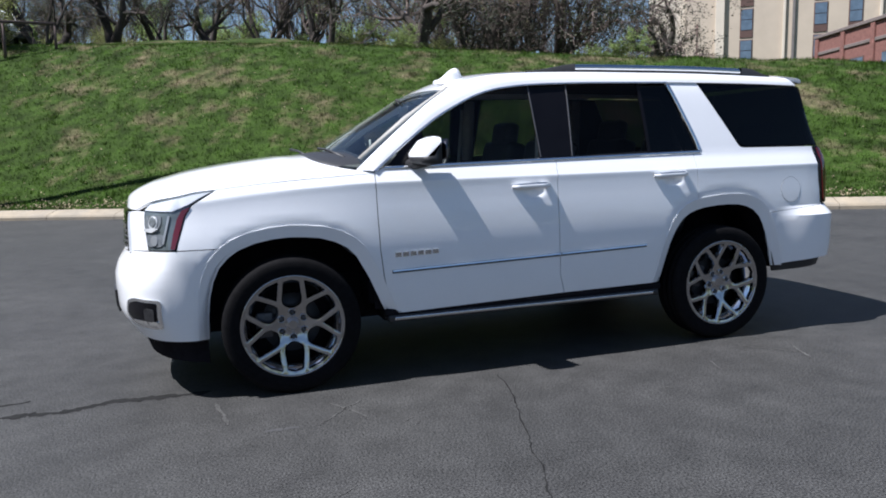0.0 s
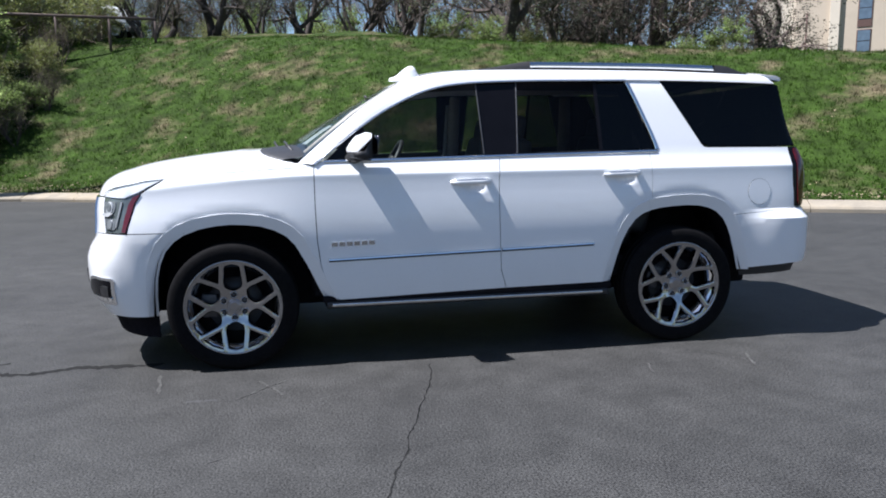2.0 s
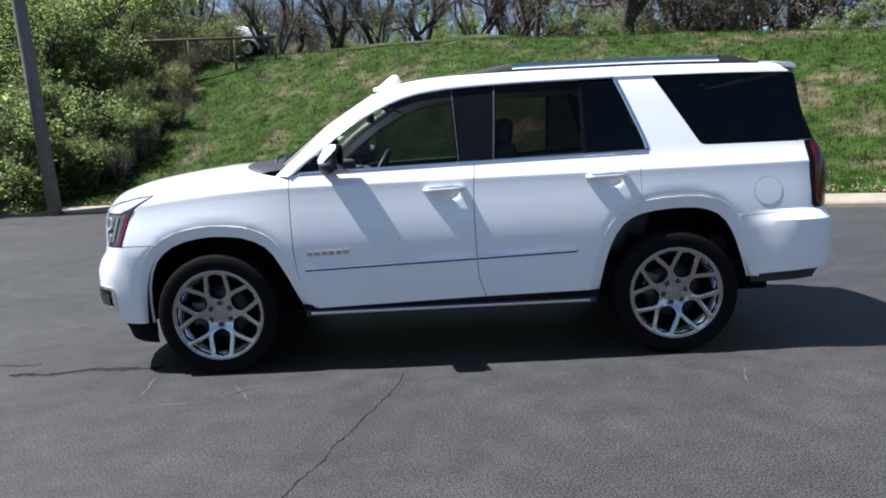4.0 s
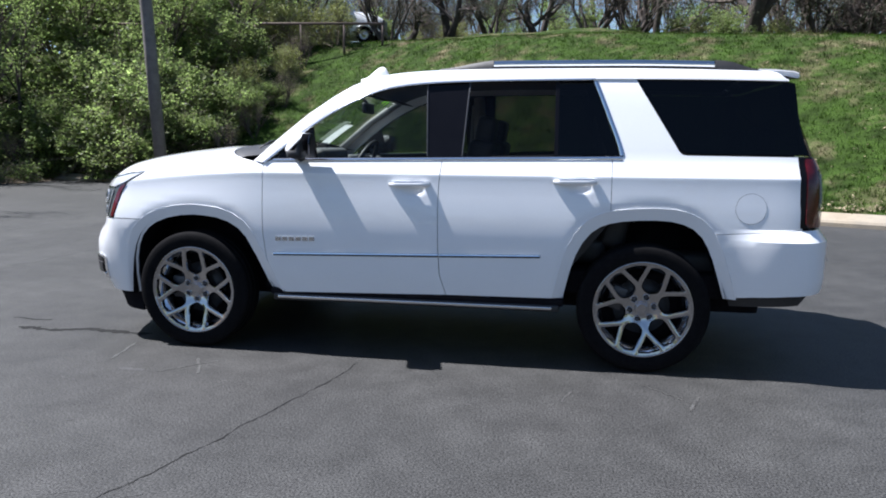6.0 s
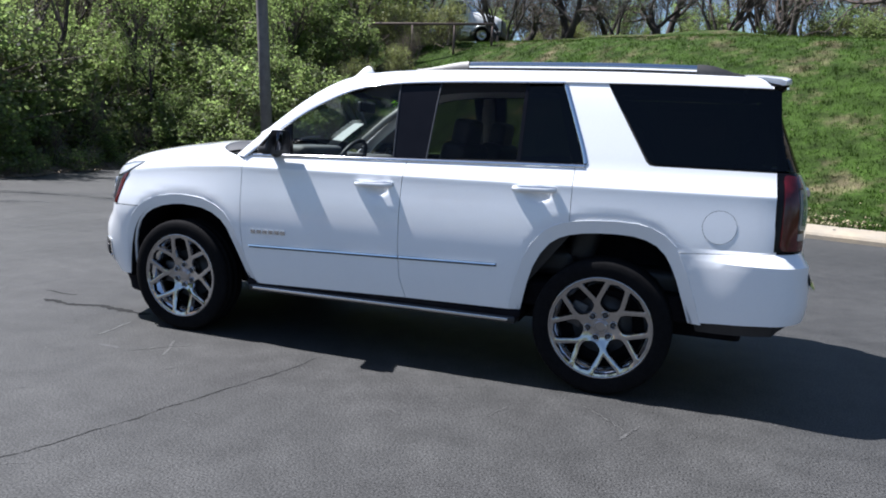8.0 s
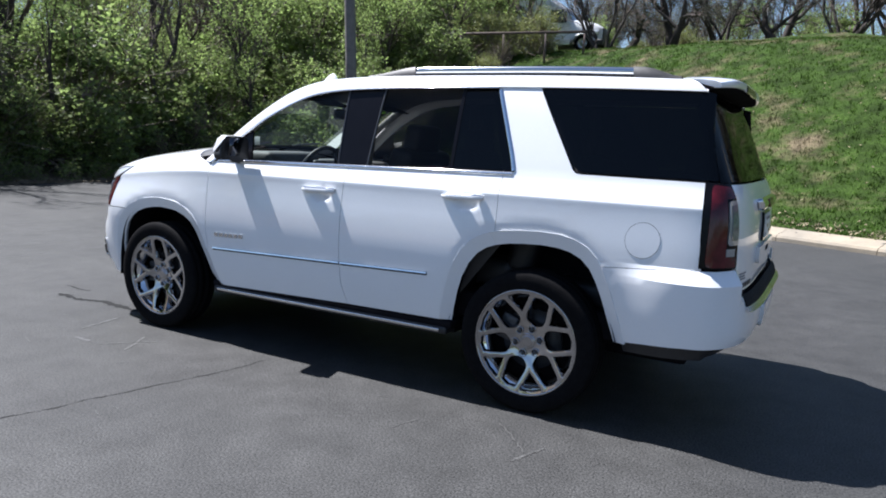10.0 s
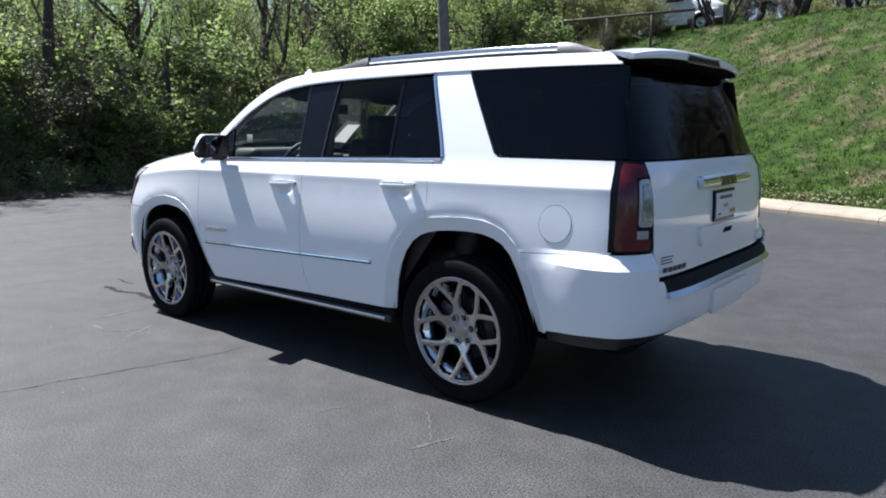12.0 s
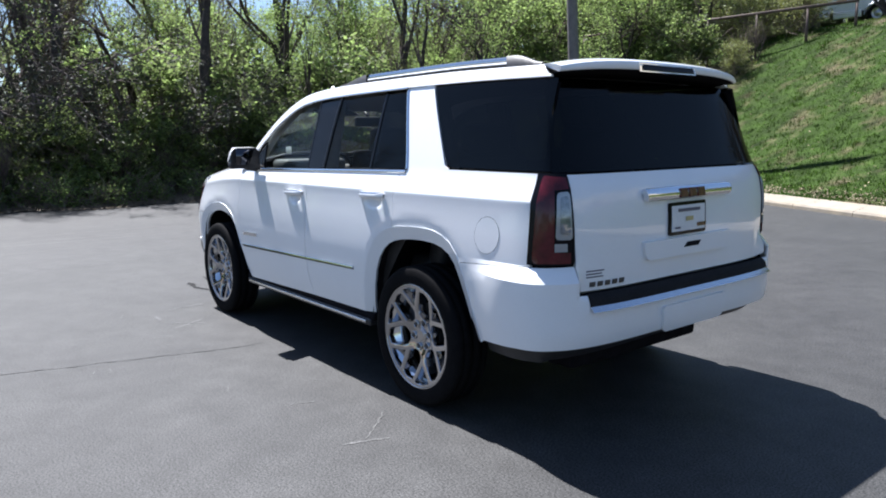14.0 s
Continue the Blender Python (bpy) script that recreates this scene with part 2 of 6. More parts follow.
# wheel openings, front and rear, from the rear foot to the front foot
ARCH_F = [(-0.915, 0.405), (-0.955, 0.49), (-1.02, 0.64), (-1.09, 0.77), (-1.14, 0.825), (-1.21, 0.865), (-1.30, 0.893), (-1.38, 0.902), (-1.47, 0.907),
          (-1.56, 0.901), (-1.66, 0.883), (-1.75, 0.85), (-1.81, 0.81), (-1.86, 0.755), (-1.895, 0.68), (-1.918, 0.59), (-1.931, 0.48), (-1.938, 0.345)]
ARCH_R = [(0.995, 0.44), (1.012, 0.52), (1.035, 0.62), (1.065, 0.715), (1.105, 0.795), (1.155, 0.858), (1.21, 0.895), (1.265, 0.915), (1.34, 0.930), (1.43, 0.938),
          (1.53, 0.941), (1.62, 0.936), (1.69, 0.920), (1.75, 0.892), (1.80, 0.845), (1.835, 0.785), (1.868, 0.71), (1.905, 0.60), (1.945, 0.475)]
LIP = 1.145           # outer edge of the wheel lips, as a multiple of the opening


def _polar(arch, cx):
    q = sorted((math.atan2(b - 0.40, a - cx), math.hypot(a - cx, b - 0.40)) for a, b in arch)
    return [k[0] for k in q], [k[1] for k in q]


POLAR = {cx: _polar(arch, cx) for arch, cx in ((ARCH_F, -WB), (ARCH_R, WB))}


def flare(x, z):
    """The skin turns in round both wheel openings."""
    best = 0.0
    for cx, (angles, radii) in POLAR.items():
        r = math.hypot(x - cx, z - 0.40)
        if r < 0.70 and z > 0.25:
            k = r / float(np.interp(math.atan2(z - 0.40, x - cx), angles, radii))
            if k < LIP:
                best = min(best, -0.034 * min((LIP - k) / (LIP - 1.0), 1.05))
    return best


def skin(s, z, lift=0.0):
    """A point on the outer body at the run s and height z."""
    p, n = plan(s)
    wf, wr = ease(0.30, 0.90, -n[0]), ease(0.15, 0.85, n[0])
    zz = z + (1.236 - SHOULDER(s)) * ease(0.85, 1.08, z)
    side = SIDE(zz)
    side -= 0.026 * max((min(s, 2.3) - 0.85) / 1.35, 0.0) ** 2 + 0.046 * max((-0.85 - max(s, -2.0)) / 1.15, 0.0) ** 2.2
    side -= 0.030 * ease(-0.90, -1.75, s) * ease(0.80, 1.20, z)      # the front wing leans in towards the bonnet
    if s < S_TAIL and -2.2 < s < 2.2:
        side += flare(s, z)
    # rear bumper corner stands out under the lamp
    if s > 1.9:
        side += 0.050 * ease(1.93, 2.26, s) * min(max((0.902 - z) / 0.067, 0.0), 1.0)
    for hs, hz in HANDLES:
        r2 = ((s - hs - 0.150) / 0.080) ** 2 + ((z - hz + 0.030) / 0.048) ** 2
        if r2 < 1:
            side -= 0.034 * (1 - r2) ** 1.3
    corner = REAR(min(z, 0.70)) - 0.05 * (1 - min(max((0.902 - z) / 0.067, 0.0), 1.0)) if z < 0.903 else REAR(z)
    k_ = ease(0.785, 0.83, abs(p[1]))
    rear = REAR(z) * (1 - k_) + corner * k_
    off = side * (1 - wf) * (1 - wr) + FRONT(z) * wf + rear * wr + lift
    return Vector((p[0] + n[0] * off, p[1] + n[1] * off, z))


def skin_normal(s, z):
    a = skin(s + 0.006, z) - skin(s - 0.006, z)
    b = skin(s, z + 0.006) - skin(s, z - 0.006)
    return a.cross(b).normalized()


def shrink(poly, d):
    """The polygon with its outline moved inwards by d."""
    n = len(poly)
    area = sum(poly[i][0] * poly[(i + 1) % n][1] - poly[(i + 1) % n][0] * poly[i][1] for i in range(n))
    sg = 1 if area > 0 else -1
    out = []
    for i in range(n):
        a, b, c = (Vector(poly[(i + k) % n]) for k in (-1, 0, 1))
        u, v = (b - a).normalized(), (c - b).normalized()
        n1, n2 = Vector((-u.y, u.x)) * sg, Vector((-v.y, v.x)) * sg
        m = (n1 + n2)
        m = m / max(m.length_squared / 2, 0.35) if m.length > 1e-6 else n1
        out.append(tuple(b + m * d))
    return out


def rounded(poly, which, r, steps=5):
    """Replaces the corners of the given indices by arcs of about radius r."""
    out = []
    n = len(poly)
    for i, p in enumerate(poly):
        if i not in which:
            out.append(p)
            continue
        a, b, c = Vector(poly[i - 1]), Vector(p), Vector(poly[(i + 1) % n])
        p0, p1 = b + (a - b).normalized() * min(r, (a - b).length * 0.45), b + (c - b).normalized() * min(r, (c - b).length * 0.45)
        for k in range(steps + 1):
            t = k / steps
            out.append(tuple(p0 * (1 - t) ** 2 + b * 2 * t * (1 - t) + p1 * t * t))
    return out


def sheet(poly, gap=0.0022, depth=0.02, lift=0.0, step=0.055, where=skin, normal=skin_normal, zs=(), crisp=0.6):
    """A body panel: the polygon in run and height, laid on the skin, its edges turned in."""
    bm = bmesh.new()
    pts = shrink(poly, gap) if gap else poly
    bm.faces.new([bm.verts.new((a, 0, b)) for a, b in pts])
    lo_s, hi_s = min(p[0] for p in pts), max(p[0] for p in pts)
    lo_z, hi_z = min(p[1] for p in pts), max(p[1] for p in pts)
    cuts = [(Vector((v, 0, 0)), Vector((1, 0, 0))) for v in np.arange(math.ceil(lo_s / step) * step, hi_s, step)]
    levels = set(np.arange(math.ceil(lo_z / 0.05) * 0.05, hi_z, 0.05).round(4)) | {z for z in zs if lo_z < z < hi_z}
    cuts += [(Vector((0, 0, v)), Vector((0, 0, 1))) for v in sorted(levels)]
    for co, no in cuts:
        bmesh.ops.bisect_plane(bm, geom=bm.verts[:] + bm.edges[:] + bm.faces[:], dist=1e-5, plane_co=co, plane_no=no)
    bmesh.ops.triangulate(bm, faces=[f for f in bm.faces if len(f.verts) > 4])
    bm.normal_update()
    if sum(f.normal.y * f.calc_area() for f in bm.faces) > 0:
        bmesh.ops.reverse_faces(bm, faces=bm.faces[:])
    rim = [e for e in bm.edges if e.is_boundary]
    made = bmesh.ops.extrude_edge_only(bm, edges=rim)["geom"] if depth else []
    inner = {v for v in made if isinstance(v, bmesh.types.BMVert)}
    for v in bm.verts:
        a, b = v.co.x, v.co.z
        v.co = where(a, b, lift)
        if v in inner:
            v.co -= normal(a, b) * depth
    bm.normal_update()
    for e in bm.edges:
        if len(e.link_faces) == 2 and e.link_faces[0].normal.dot(e.link_faces[1].normal) < crisp:
            e.smooth = False
    return bm


def flipped(bm):
    b = bm.copy()
    for v in b.verts:
        v.co.y = -v.co.y
    bmesh.ops.reverse_faces(b, faces=b.faces[:])
    return b


def both(name, bm, material, parent, label=""):
    """The same part on both sides of the vehicle."""
    other = flipped(bm)
    a = part(name, bm, material, parent, label)
    return a, part(name, other, material, parent, label)


def strip_loft(rows):
    """Faces through rows of points."""
    bm = bmesh.new()
    vs = [[bm.verts.new(p) for p in row] for row in rows]
    for a, b in zip(vs, vs[1:]):
        for k in range(len(a) - 1):
            bm.faces.new((a[k], a[k + 1], b[k + 1], b[k]))
    return bm


def thicken(bm, depth):
    """Gives an open sheet a turned-in edge, towards the inside of the vehicle."""
    bm.normal_update()
    if sum(f.normal.dot(f.calc_center_median() - Vector((0.2, 0, 0.9))) * f.calc_area() for f in bm.faces) < 0:
        bmesh.ops.reverse_faces(bm, faces=bm.faces[:])
        bm.normal_update()
    rim = [e for e in bm.edges if e.is_boundary]
    nrm = {v.co.copy().freeze(): v.normal.copy() for v in bm.verts}
    made = bmesh.ops.extrude_edge_only(bm, edges=rim)["geom"]
    for v in made:
        if isinstance(v, bmesh.types.BMVert):
            v.co -= nrm.get(v.co.copy().freeze(), Vector()) * depth
    bm.normal_update()
    for e in bm.edges:
        if len(e.link_faces) == 2 and e.link_faces[0].normal.dot(e.link_faces[1].normal) < 0.6:
            e.smooth = False
    return bm


suv = thing("suv", "white full-size sport utility vehicle with chrome wheels, parked on asphalt", "car")

BELT = 1.292
ZS = (1.175, 1.186, 1.192, 1.198, 1.204, 1.21, 1.225, 1.245, 1.27)
HZ = tuple(np.arange(1.05, 1.185, 0.0125).round(4))

S_HT = -1.85          # tip of the headlamp on the fender
fender = ([(-0.850, 0.405), (-0.905, 0.52), (-0.935, 0.64), (-0.952, 0.80), (-0.957, 1.00), (-0.957, 1.251)]
          + [(x, SHOULDER(x) + 0.0115) for x in (-1.1, -1.25, -1.4, -1.55, -1.7, S_HT)]
          + [(-1.90, 1.158), (-1.985, 1.110), (-2.03, 1.05), (-2.058, 0.97), (-2.092, 0.868)] + [(-1.90, 0.868), (-1.712, 0.866)] + ARCH_F[10:1:-1] + [(-0.955, 0.49), (-0.915, 0.405)])
fender = [p for i, p in enumerate(fender) if p not in fender[:i]]
both("front_fender", sheet(fender, gap=0.003, step=0.035, zs=ZS + (1.08, 1.09, 1.11, 1.12, 1.13, 1.14, 1.16, 1.17, 1.18, 1.19, 1.205)), WHITE, suv)

door_f = [(-0.846, 0.405), (0.262, 0.432), (0.222, 0.56), (0.212, 0.75), (0.209, 1.0), (0.213, 1.14), (0.228, BELT + 0.012)] + [(-0.90, BELT - 0.012), (-0.957, 1.262), (-0.957, 1.00), (-0.952, 0.80), (-0.935, 0.64), (-0.905, 0.52)]
both("front_door", sheet(door_f, zs=ZS + HZ, step=0.025), WHITE, suv)
door_r = [(0.262, 0.432)] + ARCH_R[:8] + [(1.266, BELT + 0.022), (0.228, BELT + 0.012), (0.213, 1.14), (0.209, 1.0), (0.212, 0.75), (0.222, 0.56)]
both("rear_door", sheet(door_r, zs=ZS + HZ, step=0.025), WHITE, suv)[0]["label"] = "white rear door with its window rolled down"

S_LAMP = 2.338
quarter = ARCH_R[7:16] + [(1.865, 0.868), (S_LAMP + 0.02, 0.903), (S_LAMP, 1.05), (S_LAMP - 0.004, 1.322), (1.70, 1.328), (1.672, 1.333), (1.652, 1.352), (1.635, 1.382), (1.413, 1.755), (1.40, 1.785),
          (1.14, 1.785), (1.17, 1.745), (1.335, 1.335), (1.325, 1.318), (1.266, 1.316)]
quarter = [p for p in quarter if p != (1.835, 0.785)]
both("rear_quarter_panel", sheet(quarter, gap=0.0012, zs=ZS + (0.87, 0.88, 0.89, 0.898, 0.902, 0.906), step=0.04), WHITE, suv)

# ---- bumpers
S_R = S_TAIL
rb = [(1.945, 0.482), (1.905, 0.60), (1.868, 0.71), (1.838, 0.785), (1.865, 0.867), (2.36, 0.902), (2.613, 0.905), (2.619, 0.775), (2.76, 0.762), (S_R, 0.762)]
rb_low = [(1.945, 0.482), (2.10, 0.500), (2.30, 0.516), (2.50, 0.526), (2.62, 0.528), (2.80, 0.530), (S_R - 0.35, 0.532), (S_R, 0.534)]
rear_bumper = rb_low + [(2 * S_R - a, b) for a, b in rb_low[::-1]][1:] + [(2 * S_R - a, b) for a, b in rb[1:]] + rb[::-1][1:-1]
part("rear_bumper", sheet(rear_bumper, gap=0.001, step=0.04, zs=tuple(np.arange(0.71, 0.80, 0.0125).round(4)) + (0.8425, 0.855, 0.87, 0.885, 0.835, 0.902), crisp=0.945), WHITE, suv)

fb = [(-1.940, 0.345), (-1.931, 0.48), (-1.918, 0.59), (-1.895, 0.68), (-1.86, 0.755), (-1.81, 0.81), (-1.75, 0.85), (-1.714, 0.865), (-1.90, 0.867), (-2.09, 0.867), (-2.30, 0.862), (-2.50, 0.855)]
front_left = fb + [(S_NOSE + 0.002, 0.80), (S_NOSE + 0.002, 0.365), (-2.60, 0.352), (-2.40, 0.345), (-2.15, 0.345)]
both("front_bumper", sheet(front_left, gap=0.0012, step=0.04, zs=(0.77, 0.785, 0.81, 0.82, 0.83, 0.84)), WHITE, suv)

# ---- raised lips round the wheel openings
def arch_lip(cx, arch):
    c = (cx, 0.40)
    k = LIP - 0.004
    outer = [(c[0] + (a - c[0]) * k, c[1] + (b - c[1]) * k if b > 0.5 else b + 0.002) for a, b in arch]
    both("wheel_arch_lip", sheet(arch + outer[::-1], 0.0005, 0.012, lift=0.0022, step=0.025), WHITE, suv)


arch_lip(-WB, ARCH_F)
arch_lip(WB, ARCH_R[:8])
arch_lip(WB, ARCH_R[7:])

# ---- upper body: door frames, A-pillars, roof
TOPL = [(-0.965, 1.262), (-0.86, 1.345), (-0.73, 1.445), (-0.63, 1.517), (-0.53, 1.582), (-0.41, 1.646), (-0.29, 1.700), (-0.19, 1.732), (-0.09, 1.752), (0.08, 1.770), (0.28, 1.779), (0.60, 1.785), (1.14, 1.787), (1.40, 1.785), (1.80, 1.779), (2.28, 1.765)]
OUTL = [(-1.062, -0.885, 1.262), (-0.948, -0.862, 1.362), (-0.820, -0.836, 1.468), (-0.722, -0.814, 1.546), (-0.622, -0.79, 1.622), (-0.502, -0.757, 1.704), (-0.388, -0.73, 1.766), (-0.29, -0.712, 1.803), (-0.15, -0.697, 1.834), (0.05, -0.685, 1.852), (0.28, -0.678, 1.860),
        (0.60, -0.673, 1.863), (1.14, -0.67, 1.860), (1.40, -0.67, 1.857), (1.80, -0.67, 1.846), (2.16, -0.67, 1.832)]


def resample(pts, n):
    pts = [Vector(p) for p in pts]
    run = np.r_[0, np.cumsum([(b - a).length for a, b in zip(pts, pts[1:])])]
    fs = [hermite(run, [p[k] for p in pts]) for k in range(len(pts[0]))]
    return [tuple(f(u) for f in fs) for u in np.linspace(0, run[-1], n)]


idx = list(np.linspace(0, len(TOPL) - 1, 76))
tf = [hermite(range(len(TOPL)), [p[k] for p in TOPL]) for k in range(2)]
of = [hermite(range(len(OUTL)), [p[k] for p in OUTL]) for k in range(3)]
cant = []
for i in idx:
    a = skin(tf[0](i), tf[1](i), 0.012)
    c = Vector([f(i) for f in of])
    row = []
    for k in range(9):
        t = k / 8
        p = a.lerp(c, t)
        bulge = math.sin(math.pi * t) * (0.016 + 0.006 * ease(6, 9, i))
        row.append(p + Vector((-0.35 * ease(9, 4, i), -0.75, 0.65)).normalized() * bulge)
    row.insert(0, row[0] + Vector((0, 0.02, -0.004)))
    cant.append(row)
both("roof_side_rail", thicken(strip_loft([r[::-1] for r in cant]), 0.012), WHITE, suv)

HEAD = 5.6      # index of the windscreen's upper edge


def roof_row(i, inner=0.0, n=13):
    c = Vector([f(i) for f in of])
    drop = ease(HEAD + 1.5, 0, i)
    row = []
    for k in range(n):
        u = -1 + 2 * k / (n - 1)
        h = 1 - u * u
        fwd = -(0.185 * drop + 0.035) * h * ease(9, 2, i)
        row.append(Vector((c.x + fwd, -u * (c.y + inner), c.z + (0.045 * ease(2, 9, i) + 0.005) * h)))
    return row


roof_is = [HEAD + (len(OUTL) - 1 - HEAD) * t for t in np.linspace(0, 1, 40)]
part("roof", thicken(strip_loft([roof_row(i) for i in roof_is]), 0.02), WHITE, suv)
ws_is = [0.0 + (HEAD - 0.06) * t for t in np.linspace(0, 1, 16)]
part("windscreen", thicken(strip_loft([roof_row(i, 0.006) for i in ws_is]), 0.004), WSGLASS, suv, "clear laminated windscreen")
ceil_bm = strip_loft([[p - Vector((0, 0, 0.045)) for p in roof_row(i, 0.03)] for i in roof_is])
part("headliner", ceil_bm, HEADLINER, suv, "dark grey headliner")

# ---- bonnet, cowl
def front_y(y):
    lo, hi = S_NOSE, S_NOSE + 1.6
    for _ in range(40):
        mid = (lo + hi) / 2
        lo, hi = (mid, hi) if plan(mid)[0][1] > y else (lo, mid)
    return lo


def front_poly(pts):
    return [(front_y(y), z) for y, z in pts]


CROWN = hermite([-2.41, -2.385, -2.34, -2.28, -2.2, -1.9, -1.6, -1.3, -0.95], [1.088, 1.130, 1.170, 1.204, 1.236, 1.297, 1.337, 1.364, 1.376])
LAMP_TOP = hermite([S_NOSE, front_y(-0.30), front_y(-0.62), front_y(-0.80), -2.07, -1.95, S_HT], [1.084, 1.082, 1.078, 1.128, 1.162, 1.180, 1.188])


def hood_edge(t):
    """The bonnet's edge from the cowl corner (0) by the shoulder and the lamp top to the nose (1)."""
    s_e = -0.957 + (S_NOSE + 0.957) * t
    return skin(s_e, SHOULDER(s_e) + 0.016 if s_e > S_HT else LAMP_TOP(s_e) + 0.005)


def hood_row(t, us_):
    e = hood_edge(t)
    row = []
    for u in us_:
        x = e.x - 0.345 * (1 - abs(u) ** 9) * ease(0.32, 0.0, t)
        c = max(CROWN(x), e.z)
        z = e.z + (c - e.z) * (1 - abs(u) ** 4.0) + 0.006 * ease(0.66, 0.44, abs(u)) * ease(0.02, 0.1, t) * ease(0.6, 0.45, t)
        row.append(Vector((x, -e.y * u * (1 if e.y < 0 else -1), z)))
    return row


us = np.r_[-1, -0.985, -0.96, np.linspace(-0.92, -0.6, 8), np.linspace(-0.52, 0.52, 13), np.linspace(0.6, 0.92, 8), 0.96, 0.985, 1]
part("bonnet", thicken(strip_loft([hood_row(t, us) for t in np.linspace(0, 0.995, 60)][::-1]), 0.02), WHITE, suv)


def hood_point(u):
    return hood_row(0.0, [u])[0]


cowl_rows = []
for k in range(25):
    u = -0.90 + 1.8 * k / 24
    p = hood_point(u)
    cowl_rows.append([p + Vector((-0.012, 0, -0.03)), p + Vector((0.004, 0, -0.004)), p + Vector((0.05, 0, 0.006)), p + Vector((0.14, 0, 0.016)), p + Vector((0.28, 0, 0.024))])
part("cowl_panel", strip_loft(cowl_rows), PLASTIC, suv, "black plastic cowl under the windscreen")
for y0, y1, x0 in ((-0.70, -0.12, -1.11), (0.02, 0.60, -1.22)):
    bm = bmesh.new()
    tube(bm, [(x0 + 0.02, y0, 1.345), (x0 - 0.03, (y0 + y1) / 2, 1.392), (x0 - 0.05, y1, 1.405)], 0.009, 6)
    part("wiper", bm, PLASTIC, suv)

# ---- glass
win_top = [(x, z + 0.004) for x, z in TOPL]
wf = [(-0.90, BELT - 0.004), (0.30, BELT + 0.018)] + [(0.30, 1.783)] + [(x, z) for x, z in win_top[9:0:-1] if x < 0.28]
wr = [(0.30, BELT + 0.018), (1.305, BELT + 0.034), (1.150, 1.783), (0.30, 1.783)]


def glass_at(s, z, lift=0.0):
    return skin(s, z, lift - 0.012)


ws = both("front_side_glass", sheet(shrink(wf, 0.004), 0, 0.004, where=glass_at), FRONTGLASS, suv, "front side window, lightly tinted near, darkened on the far side to dim the view")
# far pane only: the dimness seen through the cabin is in its tint
ws[1].data.materials[0] = FARDIMGLASS
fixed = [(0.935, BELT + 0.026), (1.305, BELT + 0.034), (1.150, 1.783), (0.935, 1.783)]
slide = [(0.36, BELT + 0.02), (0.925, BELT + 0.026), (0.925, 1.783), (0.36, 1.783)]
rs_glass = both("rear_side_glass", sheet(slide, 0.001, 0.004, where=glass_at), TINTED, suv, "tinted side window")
# the far rear pane likewise carries the dimness in its tint
rs_glass[1].data.materials[0] = FARDIMREAR
both("fixed_side_glass", sheet(fixed, 0.001, 0.004, where=glass_at), REARPRIV, suv, "dark tinted fixed window")
both("window_divider", sheet([(0.918, BELT + 0.026), (0.940, BELT + 0.026), (0.936, 1.783), (0.914, 1.783)], 0, 0.012, lift=-0.008), GLOSSBLACK, suv)
both("pillar_cover", sheet([(0.130, BELT + 0.015), (0.345, BELT + 0.02), (0.375, 1.783), (0.105, 1.777)], 0, 0.02, lift=-0.006, where=skin), GLOSSBLACK, suv, "gloss black pillar cover")
qg = rounded([(1.408, 1.779), (1.668, 1.338), (2.34, 1.331), (2.47, 1.331), (2.45, 1.745), (2.28, 1.762)], (1,), 0.06)
both("quarter_glass", sheet(qg, 0.001, 0.006, lift=-0.003), REARPRIV, suv, "dark privacy glass wrapping the rear corner")
tg_glass = [(2.474, 1.325), (2 * S_R - 2.474, 1.325), (2 * S_R - 2.46, 1.76), (2.46, 1.76)]
part("tailgate_glass", sheet(tg_glass, 0.001, 0.006, step=0.08), REARPRIV, suv, "dark tinted rear window")
both("pillar_inner", sheet([(1.25, 1.30), (1.72, 1.33), (1.44, 1.77), (1.09, 1.77)], 0, 0.02, lift=-0.05, step=0.1), CLOTH, suv)
both("inner_pillar", sheet([(2.36, 1.34), (2.58, 1.34), (2.53, 1.735), (2.27, 1.74)], 0, 0.03, lift=-0.03), UNDER, suv)

# ---- chrome round the side windows
def ribbon(line, half, lift, name="window_chrome", material=None, close=False):
    """A flat raised strip along a line of (run, height) points on the skin."""
    rows = []
    for i, (a, b) in enumerate(line):
        p0, p1 = Vector(line[max(i - 1, 0)]), Vector(line[min(i + 1, len(line) - 1)])
        d = (p1 - p0).normalized()
        nx, nz = -d.y, d.x
        rows.append([skin(a + nx * half * k, b + nz * half * k, l) for k, l in ((1, lift - 0.008), (0.9, lift), (0.0, lift + 0.002), (-0.9, lift), (-1, lift - 0.008))])
    return both(name, strip_loft(rows), material or CHROME, suv)


ribbon([(x, BELT - 0.013 + 0.030 * (x + 0.9) / 2.2) for x in np.linspace(-0.895, 1.32, 40)], 0.0095, 0.006)
ribbon([(x, z - 0.001) for x, z in resample([(p[0] + 0.012, p[1]) for p in TOPL[:13]], 60)], 0.006, 0.014)
ribbon(resample([(1.322, 1.325), (1.315, 1.355), (1.24, 1.56), (1.157, 1.772)], 20), 0.014, 0.004)

for a0, a1 in ((0.128, 0.103), (0.350, 0.378)):
    ribbon(resample([(a0, BELT + 0.018), ((a0 + a1) / 2, 1.54), (a1, 1.772)], 14), 0.0045, -0.002, "pillar_edge_strip", DARKMETAL)

